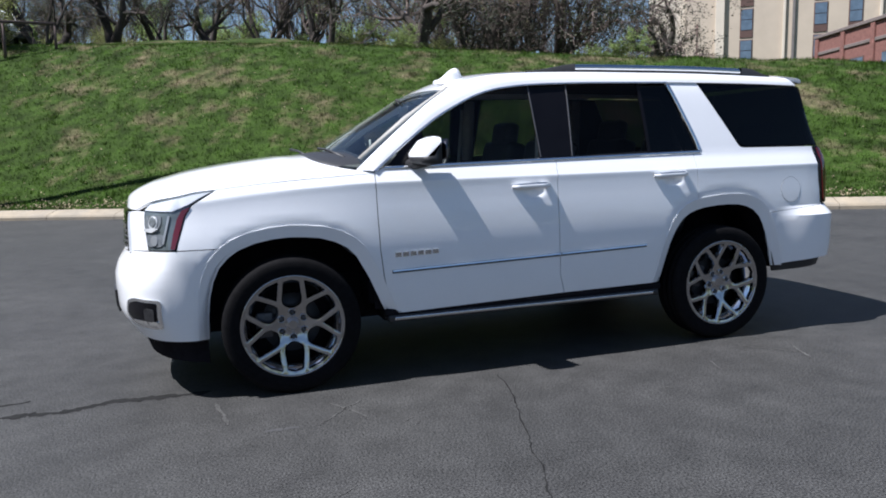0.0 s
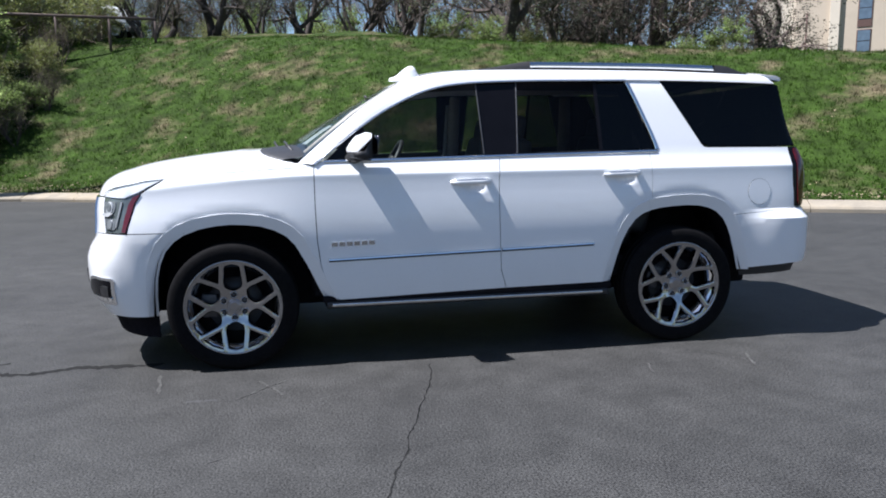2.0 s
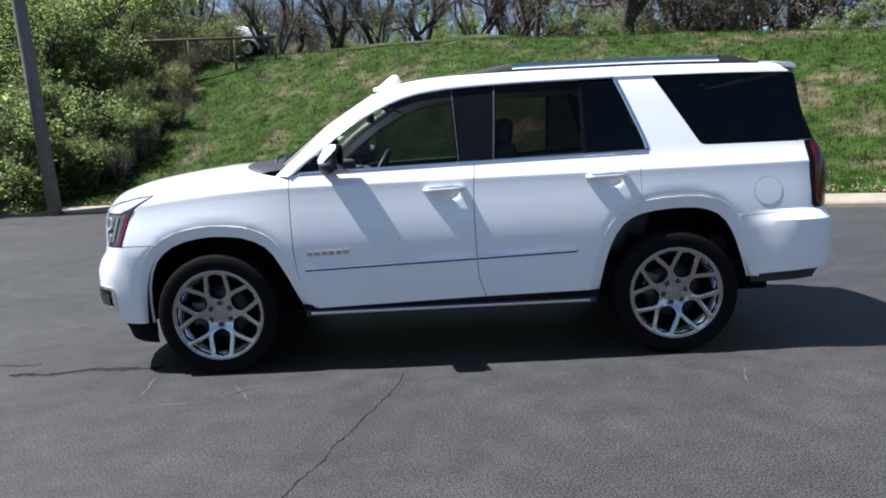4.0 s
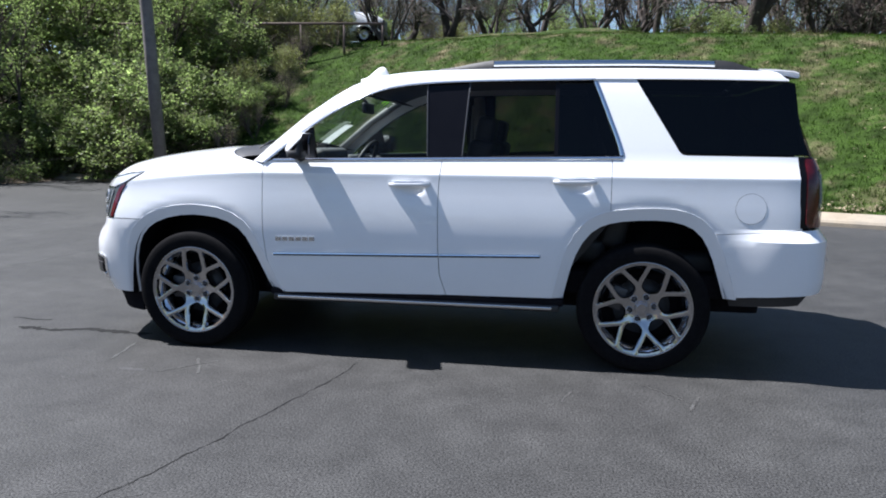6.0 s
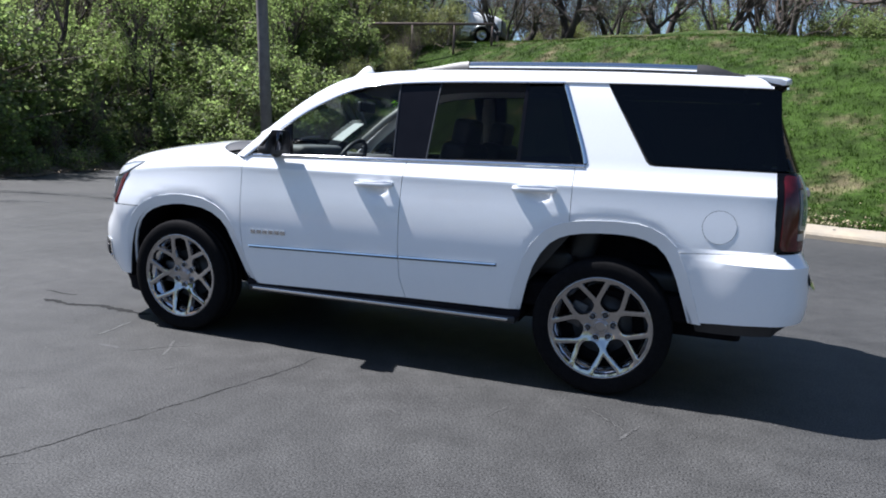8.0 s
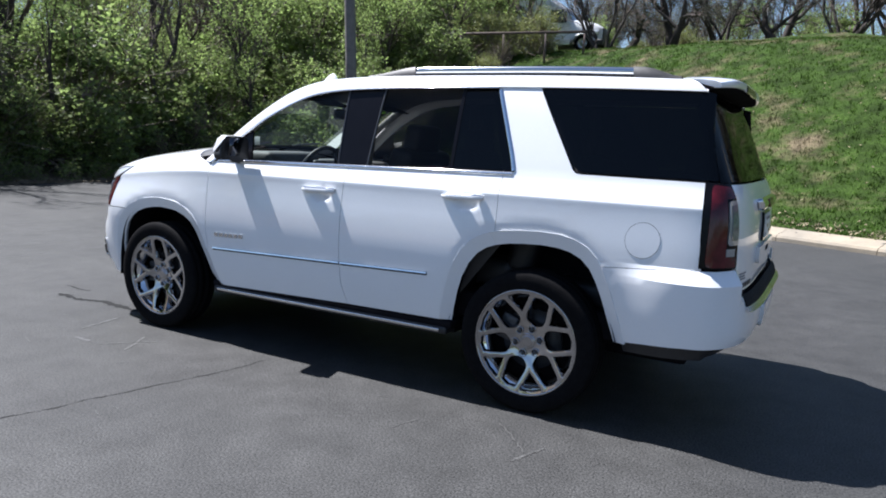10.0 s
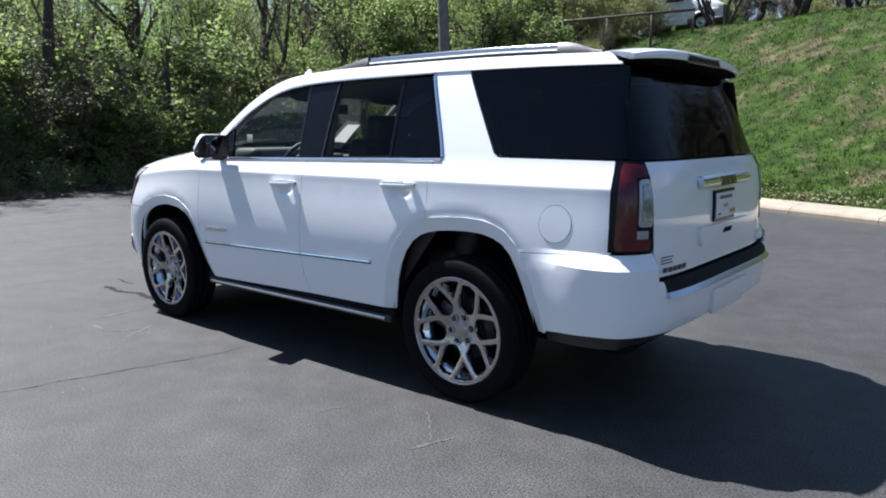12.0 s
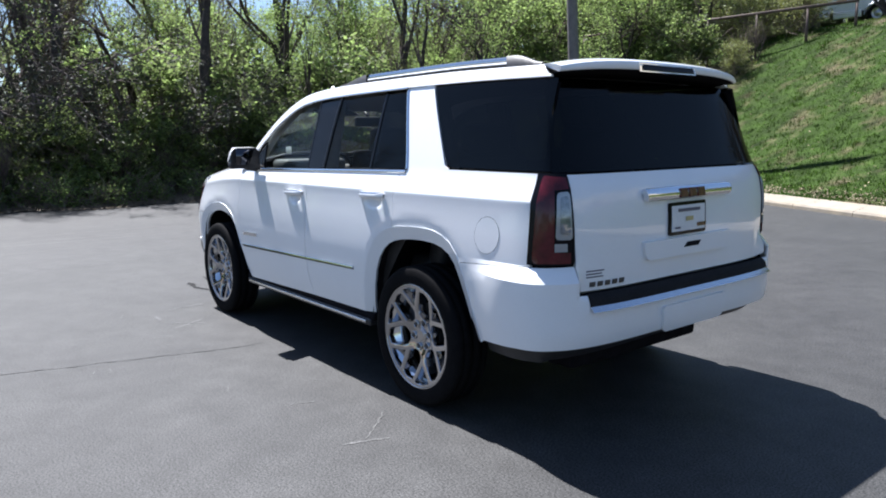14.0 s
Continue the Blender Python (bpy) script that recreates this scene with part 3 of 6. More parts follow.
# ---- inside shell that closes the gaps
for nm, poly in (("body_inner", [(-0.98, 0.43), (1.0, 0.45), (1.0, 1.24), (-0.98, 1.19)]), ("body_inner", [(1.0, 0.96), (2.35, 0.96), (2.35, 1.27), (1.0, 1.24)]), ("body_inner", [(1.97, 0.52), (2.30, 0.55), (2.30, 0.95), (1.97, 0.96)]),
                 ("body_inner", [(-2.2, 0.93), (-0.98, 0.93), (-0.98, 1.18), (-2.1, 1.09)])):
    both(nm, sheet(poly, 0, 0.02, lift=-0.028, step=0.12), UNDER, suv)
tail_in = [(2.36, 0.55), (2 * S_R - 2.36, 0.55), (2 * S_R - 2.36, 1.28), (2.36, 1.28)]
part("tail_inner", sheet(tail_in, 0, 0.02, lift=-0.045, step=0.12), UNDER, suv)
nose_in = [(-2.1, 0.36), (S_NOSE + 0.002, 0.36), (S_NOSE + 0.002, 1.04), (-2.1, 1.02)]
both("nose_inner", sheet(nose_in, 0, 0.02, lift=-0.06, step=0.12), UNDER, suv)

# ---- tail lamps, tailgate, spoiler
lamp_o = rounded([(S_LAMP + 0.001, 0.912), (2.62, 0.908), (2.612, 1.0), (2.598, 1.325), (S_LAMP, 1.325)], (1,), 0.03)
for sgn in (1, -1):
    lamp = part("tail_lamp", (lambda b: b if sgn == 1 else flipped(b))(sheet(lamp_o, 0.002, 0.03, lift=0.004)), GLOSSBLACK, suv, "dark housing tail lamp with red and clear lenses")
    for nm, poly, mt, lf in (("red_lens", rounded([(2.372, 0.921), (2.590, 0.921), (2.590, 0.97), (2.498, 0.975), (2.498, 1.03), (2.500, 1.25), (2.59, 1.255), (2.585, 1.306), (2.385, 1.316)], (0, 8), 0.03), REDLENS, 0.009),
                             ("reverse_lens", rounded([(2.505, 1.03), (2.598, 1.028), (2.590, 1.245), (2.515, 1.24)], (0, 1, 2, 3), 0.02), LAMPGREY, 0.011),
                             ("lens_core", rounded([(2.528, 1.055), (2.585, 1.052), (2.580, 1.225), (2.535, 1.222)], (0, 1, 2, 3), 0.015), WINLENS, 0.014),
                             ("reflector_lens", [(2.50, 0.975), (2.57, 0.975), (2.57, 1.012), (2.50, 1.012)], LAMPGREY, 0.011)):
        b = sheet(poly, 0, 0.01, lift=lf)
        part(nm, b if sgn == 1 else flipped(b), mt, lamp)

S_T0 = 2.622
tg = rounded([(S_T0 + 0.004, 0.784), (2 * S_R - S_T0 - 0.004, 0.784), (2 * S_R - S_T0, 0.90), (2 * S_R - 2.600, 1.318), (2.600, 1.318), (S_T0, 0.90)], (0, 1), 0.03)
part("tailgate", sheet(tg, step=0.07, zs=(0.79, 0.80, 0.81)), WHITE, suv)


def rear_y(y):
    """The run on the rear face at the lateral place y."""
    lo, hi = S_TAIL - 1.2, S_TAIL + 1.2
    for _ in range(40):
        mid = (lo + hi) / 2
        lo, hi = (mid, hi) if plan(mid)[0][1] < y else (lo, mid)
    return lo


def rear_poly(pts):
    return [(rear_y(y), z) for y, z in pts]


bar = part("chrome_bar", sheet(rounded(rear_poly([(-0.36, 1.172), (0.36, 1.172), (0.37, 1.236), (-0.37, 1.236)]), (0, 1, 2, 3), 0.02), 0, 0.03, where=lambda a_, b_, l_=0.0: skin(a_, b_, 0.010 + 0.026 * max(0.0, 1 - ((b_ - 1.204) / 0.034) ** 2) ** 0.5), zs=tuple(np.arange(1.174, 1.236, 0.004).round(4))), CHROME, suv, "chrome tailgate bar")
for y in (-0.075, 0.0, 0.075):
    part("emblem", sheet(rear_poly([(y - 0.030, 1.180), (y + 0.030, 1.180), (y + 0.030, 1.226), (y - 0.030, 1.226)]), 0, 0.012, lift=0.040), DARKRED, bar, "plain dark red emblem block")
plate = part("number_plate", sheet(rounded(rear_poly([(-0.172, 0.990), (0.142, 0.990), (0.142, 1.155), (-0.172, 1.155)]), (0, 1, 2, 3), 0.012), 0, 0.02, lift=0.012), GLOSSBLACK, suv, "dealer plate in a black frame")
part("plate_face", sheet(rear_poly([(-0.158, 1.008), (0.128, 1.008), (0.128, 1.138), (-0.158, 1.138)]), 0, 0.003, lift=0.016), PLATEWHITE, plate)
for y0, y1, z0, z1, mt in ((-0.11, 0.08, 1.106, 1.122, INK), (-0.045, 0.02, 1.058, 1.080, GOLD), (0.055, 0.135, 1.024, 1.043, DARKRED), (-0.135, -0.09, 1.022, 1.032, INK)):
    part("plate_mark", sheet(rear_poly([(y0, z0), (y1, z0), (y1, z1), (y0, z1)]), 0, 0.001, lift=0.019), mt, plate)
scoop = rounded(rear_poly([(-0.36, 0.885), (0.36, 0.885), (0.38, 0.978), (-0.38, 0.978)]), (0, 1), 0.04)
part("handle_moulding", sheet(scoop, 0, 0.02, lift=0.020), WHITE, suv, "white tailgate handle moulding")
part("handle_slot", sheet(rear_poly([(-0.06, 0.925), (0.07, 0.925), (0.09, 0.950), (-0.03, 0.950)]), 0, 0.002, lift=0.0225), UNDER, suv)
for i, (w, z) in enumerate(((0.11, 0.872), (0.095, 0.858), (0.105, 0.844))):
    part("badge_bar", sheet(rear_poly([(-0.755, z), (-0.755 + w, z), (-0.755 + w, z + 0.006), (-0.755, z + 0.006)]), 0, 0.002, lift=0.002), INK, suv)
for k in range(5):
    y = -0.735 + 0.048 * k
    part("badge_letter", sheet(rear_poly([(y, 0.802), (y + 0.030, 0.802), (y + 0.034, 0.824), (y + 0.003, 0.824)]), 0, 0.006, lift=0.006), DARKMETAL, suv)
pad = [(rear_y(y), 0.722) for y in np.linspace(-0.765, 0.785, 13)] + [(rear_y(y), 0.777) for y in np.linspace(0.785, -0.765, 13)]
part("step_pad", sheet(pad, 0, 0.02, lift=0.008, step=0.07, zs=(0.73, 0.745, 0.76)), PADGREY, suv, "dark grey ribbed bumper step pad")
cs = [(rear_y(y), 0.698) for y in np.linspace(-0.765, 0.785, 14)] + [(rear_y(y), 0.722) for y in np.linspace(0.785, -0.765, 14)]
part("bumper_chrome", sheet(cs, 0, 0.012, where=lambda a_, b_, l_=0.0: skin(a_, b_, 0.026 - 0.75 * (b_ - 0.698)), step=0.07, zs=(0.704, 0.71, 0.716)), SATIN, suv, "satin bright bumper strip")
hitch = rounded(rear_poly([(-0.26, 0.520), (0.26, 0.520), (0.28, 0.655), (-0.28, 0.655)]), (0, 1, 2, 3), 0.03)
part("hitch_cover", sheet(hitch, 0, 0.02, lift=0.016), WHITE, suv)
for y in (-0.62, -0.3, 0.3, 0.62):
    part("parking_sensor", sheet([(rear_y(y) + 0.012 * math.cos(t), 0.655 + 0.012 * math.sin(t)) for t in np.linspace(0, 2 * math.pi, 13)[:-1]], 0, 0.003, lift=0.001), WHITE, suv)
low = [(1.99, 0.425), (2.3, 0.445), (S_R, 0.49), (2 * S_R - 2.3, 0.445), (2 * S_R - 1.99, 0.415), (2 * S_R - 1.97, 0.49), (2 * S_R - 2.4, 0.54), (S_R, 0.575), (2.4, 0.54), (1.97, 0.49)]
part("rear_valance", sheet(low, 0, 0.02, lift=-0.045, step=0.1), PLASTIC, suv, "black lower valance")

sp_rows, sp_low = [], []
for k in range(25):
    u = -1 + 2 * k / 24
    y0, y1 = 0.670 * u, 0.738 * u
    back = 2.385 - 0.055 * abs(u) ** 6
    x0 = 2.13
    c = 0.05 * (1 - abs(u) ** 2.6)
    e = 0.35 * abs(u) ** 8
    sp_rows.append([Vector((x0, y0, 1.834 + c)), Vector((x0 + 0.10, y0 * 0.4 + y1 * 0.6, 1.832 + c * 0.97 - 0.012 * e)), Vector((back - 0.03, y1, 1.824 + c * 0.75 - 0.02 * e)), Vector((back - 0.006, y1, 1.815 + c * 0.7 - 0.02 * e)),
                    Vector((back, y1, 1.803 + c * 0.65 - 0.02 * e)), Vector((back - 0.001, y1, 1.790 + c * 0.58)), Vector((back - 0.006, y1, 1.784 + c * 0.56)), Vector((back - 0.016, y1, 1.783 + c * 0.55))])
    sp_low.append([Vector((back - 0.014, y1 * 0.997, 1.7845 + c * 0.55)), Vector((back - 0.06, y1 * 0.99, 1.780 + c * 0.5)), Vector((back - 0.12, y1 * 0.985, 1.774 + c * 0.45)), Vector((x0 + 0.04, y1 * 0.98, 1.766 + c * 0.4))])
bm = strip_loft(sp_rows)
bm.verts.ensure_lookup_table()
n = len(sp_rows[0])
bm.faces.new([bm.verts[i] for i in range(n)][::-1])
bm.faces.new([bm.verts[(len(sp_rows) - 1) * n + i] for i in range(n)])
bmesh.ops.recalc_face_normals(bm, faces=bm.faces[:])
for e in bm.edges:
    if len(e.link_faces) == 2 and e.calc_face_angle(0) > 0.7:
        e.smooth = False
spoiler = part("spoiler", bm, WHITE, suv)
part("spoiler_underside", thicken(strip_loft([r[::-1] for r in sp_low]), 0.004), UNDER, spoiler, "black underside of the spoiler")
for nm, y0, y1, z0, z1, dx, mt in (("brake_lamp_bezel", -0.24, 0.24, 1.800, 1.843, 0.004, CHROME), ("brake_lamp", -0.215, 0.215, 1.808, 1.836, 0.008, GLOSSBLACK)):
    bm = bmesh.new()
    rows = []
    for k in range(9):
        y = y0 + (y1 - y0) * k / 8
        u = y / 0.745
        bx = 2.385 - 0.075 * abs(u) ** 5
        rows.append([Vector((bx + dx, y, z0)), Vector((bx - 0.006 + dx, y, z1))])
    bm.free()
    part(nm, thicken(strip_loft([r[::-1] for r in rows]), 0.012), mt, spoiler)

# ---- roof rails and fin
for sgn in (-1, 1):
    rail = None
    stations = np.linspace(0.16, 2.12, 40)
    rows, rows_f, rows_b = [], [], []
    for x in stations:
        h = 0.045 * ease(0.16, 0.55, x) * ease(2.12, 1.92, x)
        i = np.interp(x, [p[0] for p in OUTL], range(len(OUTL)))
        base = of[2](i)
        y = 0.628
        zt = base + 0.010 + h
        w = 0.020
        sec = [Vector((x, sgn * (y - w), zt - 0.036)), Vector((x, sgn * (y - w * 0.75), zt - 0.006)), Vector((x, sgn * y, zt)), Vector((x, sgn * (y + w * 0.55), zt - 0.004)), Vector((x, sgn * (y + w), zt - 0.036)), Vector((x, sgn * (y - w), zt - 0.036))]
        foot = [Vector((x, sgn * (y - 0.024), base - 0.012)), Vector((x, sgn * (y - 0.022), zt + 0.002)), Vector((x, sgn * y, zt + 0.005)), Vector((x, sgn * (y + 0.022), zt + 0.002)), Vector((x, sgn * (y + 0.024), base - 0.012))]
        if 0.50 <= x <= 1.88:
            rows.append(sec)
        if x <= 0.53:
            rows_f.append(foot)
        if x >= 1.83:
            rows_b.append(foot)
    rail = part("roof_rail", (lambda b: (bmesh.ops.recalc_face_normals(b, faces=b.faces[:]), b)[1])(strip_loft(rows)), RAILMETAL, suv, "bright aluminium roof rail with black feet")
    for r in (rows_f, rows_b):
        part("rail_foot", (lambda b: (bmesh.ops.recalc_face_normals(b, faces=b.faces[:]), b)[1])(strip_loft(r)), PLASTIC, rail)
    bm = bmesh.new()
    box(bm, (0.5, sgn * 0.628 - 0.011, 1.85), (1.88, sgn * 0.628 + 0.011, 1.882), 0.003)
    part("rail_base", bm, PLASTIC, rail)

fin_rows = []
fy = -0.459
for k in range(13):
    t = k / 12
    x = -0.43 + 0.20 * t
    h = 0.080 * ease(0.0, 0.72, t) if t < 0.8 else 0.080 * (1 - 0.85 * (t - 0.8) / 0.2)
    w = 0.028 * math.sin(math.pi * min(0.98, 0.08 + t * 0.9)) + 0.004
    b = 1.822
    fin_rows.append([Vector((x, fy - w, b - 0.02)), Vector((x, fy - w * 0.45, b + h * 0.6)), Vector((x + 0.01, fy, b + h + 0.004)), Vector((x, fy + w * 0.45, b + h * 0.6)), Vector((x, fy + w, b - 0.02))])
part("antenna_fin", strip_loft([r[::-1] for r in fin_rows]), WHITE, suv)

# ---- side details
def side_strip(name, s0, s1, z0, z1, half, lift, material, n=24):
    line = [(s0 + (s1 - s0) * k / n, z0 + (z1 - z0) * k / n) for k in range(n + 1)]
    rows = [[skin(a, b + half, 0.0), skin(a, b + half * 0.55, lift * 0.8), skin(a, b - half * 0.35, lift), skin(a, b - half, 0.0)] for a, b in line]
    bm = strip_loft(rows)
    bm.verts.ensure_lookup_table()
    for r in (range(4), range(4 * n, 4 * n + 4)):
        bm.faces.new([bm.verts[i] for i in r])
    bmesh.ops.recalc_face_normals(bm, faces=bm.faces[:])
    for e in bm.edges:
        e.smooth = e.calc_face_angle(0) < 0.5
    return both(name, bm, material, suv)


for s0, s1, z0, z1 in ((-0.886, 0.217, 0.670, 0.694), (0.223, 0.852, 0.694, 0.709)):
    bases = side_strip("side_moulding", s0, s1, z0 - 0.002, z1 - 0.002, 0.0115, 0.0035, PLASTIC)
    strips = side_strip("bright_strip", s0 + 0.002, s1 - 0.002, z0 + 0.002, z1 + 0.002, 0.0085, 0.012, CHROME)
    for base_, strip_ in zip(bases, strips):
        base_["label"] = "chrome side moulding on a black base"
        strip_.parent = base_
for k in range(6):
    a = -0.865 + 0.046 * k
    poly = [(a, 0.757 + 0.001 * k), (a + 0.036, 0.757 + 0.001 * k), (a + 0.036, 0.782 + 0.001 * k), (a, 0.782 + 0.001 * k)]
    both("door_badge", sheet(poly, 0, 0.006, lift=0.005), BADGE, suv)

def hs(a, b, lift):
    p, n_ = plan(a)
    off = SIDE(b) + lift
    return Vector((p[0] + n_[0] * off, p[1] + n_[1] * off, b))


for s0, z0 in HANDLES:
    line = [(s0 + 0.262 * k / 14, z0 + 0.004 * k / 14) for k in range(15)]
    rows, rows_c = [], []
    for k, (a, b) in enumerate(line):
        t = k / 14
        l = 0.010 + 0.022 * ease(0.0, 0.15, t) * ease(1.0, 0.85, t)
        h = 0.016 * (0.72 + 0.28 * ease(0, 0.12, t) * ease(1, 0.88, t))
        rows.append([hs(a, b + h, l - 0.010), hs(a, b + h * 0.8, l), hs(a, b - h * 0.2, l + 0.003), hs(a, b - h, l - 0.004), hs(a, b - h, l - 0.018 if 0.5 < t < 0.82 else 0.0), hs(a, b + h * 0.9, l - 0.018 if 0.5 < t < 0.82 else 0.0), hs(a, b + h, l - 0.010)])
        rows_c.append([hs(a, b + h + 0.0015, l - 0.008), hs(a, b + h + 0.001, l - 0.001), hs(a, b + h * 0.78, l + 0.0012)])
    bm = strip_loft(rows)
    bmesh.ops.recalc_face_normals(bm, faces=bm.faces[:])
    l_h, r_h = both("door_handle", bm, WHITE, suv, "white door handle with a chrome strip")
    b2 = strip_loft(rows_c)
    part("handle_chrome", flipped(b2), CHROME, r_h)
    part("handle_chrome", b2, CHROME, l_h)

ring = lambda r: [(2.062 + r * math.cos(t), 1.022 + r * 1.03 * math.sin(t)) for t in np.linspace(0, 2 * math.pi, 49)[:-1]]
ob = part("fuel_door_gap", sheet(ring(0.0873), 0, 0.002, lift=0.0008, step=0.03), UNDER, suv)
part("fuel_door", sheet(ring(0.0855), 0, 0.0008, lift=0.0016, step=0.03), WHITE, suv, "round white fuel filler door")

# ---- running boards and sills
for sgn in (-1, 1):
    bm = bmesh.new()
    box(bm, (-0.93, min(sgn * 0.80, sgn * 0.955), 0.385), (1.0, max(sgn * 0.80, sgn * 0.955), 0.435), 0.015)
    part("sill", bm, UNDER, suv, "black lower sill")
    bm = bmesh.new()
    box(bm, (-0.91, min(sgn * 0.80, sgn * 0.965), 0.352), (0.975, max(sgn * 0.80, sgn * 0.965), 0.396), 0.012)
    step = part("running_board", bm, PLASTIC, suv, "black power running board with a bright edge strip")
    bm = bmesh.new()
    box(bm, (-0.875, min(sgn * 0.960, sgn * 0.972), 0.367), (0.93, max(sgn * 0.960, sgn * 0.972), 0.385), 0.004)
    part("edge_strip", bm, SATIN, step)

# ---- underbody
bm = bmesh.new()
box(bm, (-2.15, -0.55, 0.30), (2.25, 0.55, 0.62), 0.03)
box(bm, (-0.92, -0.86, 0.34), (0.98, 0.86, 0.55), 0.02)
box(bm, (1.98, -0.86, 0.45), (2.30, 0.86, 0.85), 0.02)
box(bm, (-2.25, -0.70, 0.40), (-2.0, 0.70, 0.95), 0.02)
part("underbody", bm, UNDER, suv)
for x in (-WB, WB):
    bm = bmesh.new()
    tube(bm, [(x, -0.8, HUB), (x, 0.8, HUB)], 0.05, 10)
    part("axle", bm, DARKMETAL, suv)
for sgn in (-1, 1):
    for arch, cx in ((ARCH_F, -WB), (ARCH_R, WB)):
        mid = [(cx + (a - cx) * 1.03, 0.40 + (b - 0.40) * 1.03) for a, b in arch]
        y0 = 0.945
        rows = [[Vector((a, sgn * y0, b)), Vector((a, sgn * 0.80, b + 0.01)), Vector((a, sgn * 0.52, b + 0.01))] for a, b in mid]
        bm = strip_loft(rows)
        bm.verts.ensure_lookup_table()
        bm.faces.new([bm.verts[3 * i + 2] for i in range(len(mid))])
        part("wheel_arch_liner", bm, UNDER, suv)
# ---- front: air dam, fog lamps, grille, headlamps
dam = [(-1.945, 0.20), (-2.2, 0.215), (S_NOSE + 0.002, 0.22), (S_NOSE + 0.002, 0.39), (-2.35, 0.37), (-2.10, 0.36), (-1.945, 0.36)]
both("air_dam", sheet(dam, 0, 0.02, lift=-0.035, step=0.1), UNDER, suv, "black front air dam")


fog_c = (-2.36, 0.515)
fog_edge = [(-2.535, 0.500), (-2.480, 0.445), (-2.380, 0.425), (-2.228, 0.425), (-2.210, 0.595), (-2.420, 0.605), (-2.505, 0.580)]
fog = rounded(fog_edge, range(7), 0.03)
fog_l, fog_r = both("fog_lamp", sheet(fog, 0, 0.02, lift=0.006, step=0.04), SATIN, suv, "black fog lamp recess in a bright surround")
for hb, fl in ((fog_l, False), (fog_r, True)):
    for nm, pts, mt, lf in (("recess", [(fog_c[0] + (a_ - fog_c[0]) * 0.80, fog_c[1] + 0.006 + (b_ - fog_c[1]) * 0.72) for a_, b_ in fog_edge], GLOSSBLACK, 0.010),
                            ("lens", [(-2.335, 0.475), (-2.268, 0.470), (-2.258, 0.545), (-2.325, 0.552)], DARKMETAL, 0.014),
                            ("chrome_edge", [(-2.455, 0.462), (-2.250, 0.452), (-2.248, 0.474), (-2.440, 0.482)], CHROME, 0.014)):
        b = sheet(rounded(pts, range(len(pts)), 0.018), 0, 0.008, lift=lf, step=0.03)
        part(nm, flipped(b) if fl else b, mt, hb)
# white columns between grille and headlamps
HL_LO, HL_HI = (-2.335, 0.864), (-2.408, 1.080)      # inner edge of the headlamp
GR_LO, GR_HI = (front_y(-0.635), 0.845), (front_y(-0.575), 1.072)
both("fascia_column", sheet([HL_LO, HL_HI, (front_y(-0.66), 1.078), GR_HI, GR_LO, (front_y(-0.70), 0.855)], 0.0015, 0.03, lift=0.0, step=0.04), WHITE, suv)
grille = [GR_LO, (front_y(-0.05), 0.845), (front_y(-0.002), 0.845), (front_y(-0.002), 1.072), (front_y(-0.05), 1.072), GR_HI]
g_l, g_r = both("grille", sheet(grille, 0, 0.03, lift=-0.012, step=0.06), GLOSSBLACK, suv, "chrome studded front grille")
for hb, fl in ((g_l, False), (g_r, True)):
    for zi in range(7):
        z = 0.868 + 0.030 * zi
        for yi in range(10):
            y = -0.03 - 0.055 * yi
            b = sheet(front_poly([(y, z - 0.008), (y - 0.045, z - 0.008), (y - 0.045, z + 0.008), (y, z + 0.008)]), 0, 0.014, lift=0.006, step=0.2)
            part("stud", flipped(b) if fl else b, CHROME, hb)
    for pts in ([GR_LO, GR_HI, (front_y(-0.555), 1.066), (front_y(-0.612), 0.847)], front_poly([(-0.002, 1.055), (-0.56, 1.05), (-0.56, 1.072), (-0.002, 1.078)])):
        b = sheet(pts, 0, 0.02, lift=0.012, step=0.08)
        part("frame", flipped(b) if fl else b, CHROME, hb)
both("lower_grille", sheet(front_poly([(-0.42, 0.46), (-0.002, 0.46), (-0.002, 0.60), (-0.46, 0.60)]), 0, 0.02, lift=0.012, step=0.06), PLASTIC, suv, "black lower bumper grille")
hl = [HL_LO, (-2.094, 0.872), (-2.061, 0.97), (-2.033, 1.05), (-1.988, 1.112), (-1.903, 1.160), (S_HT - 0.003, 1.186), (-1.95, 1.178), (-2.07, 1.160), (front_y(-0.80), 1.125), HL_HI]
h_l, h_r = both("headlamp", sheet(hl, 0.003, 0.03, lift=-0.001, step=0.04), LAMPDARK, suv, "clear headlamp with chrome inside and a red side marker")


def blob(sc, zc, rs, rz, k=20):
    return [(sc + rs * math.cos(t), zc + rz * math.sin(t)) for t in np.linspace(0, 2 * math.pi, k + 1)[:-1]]


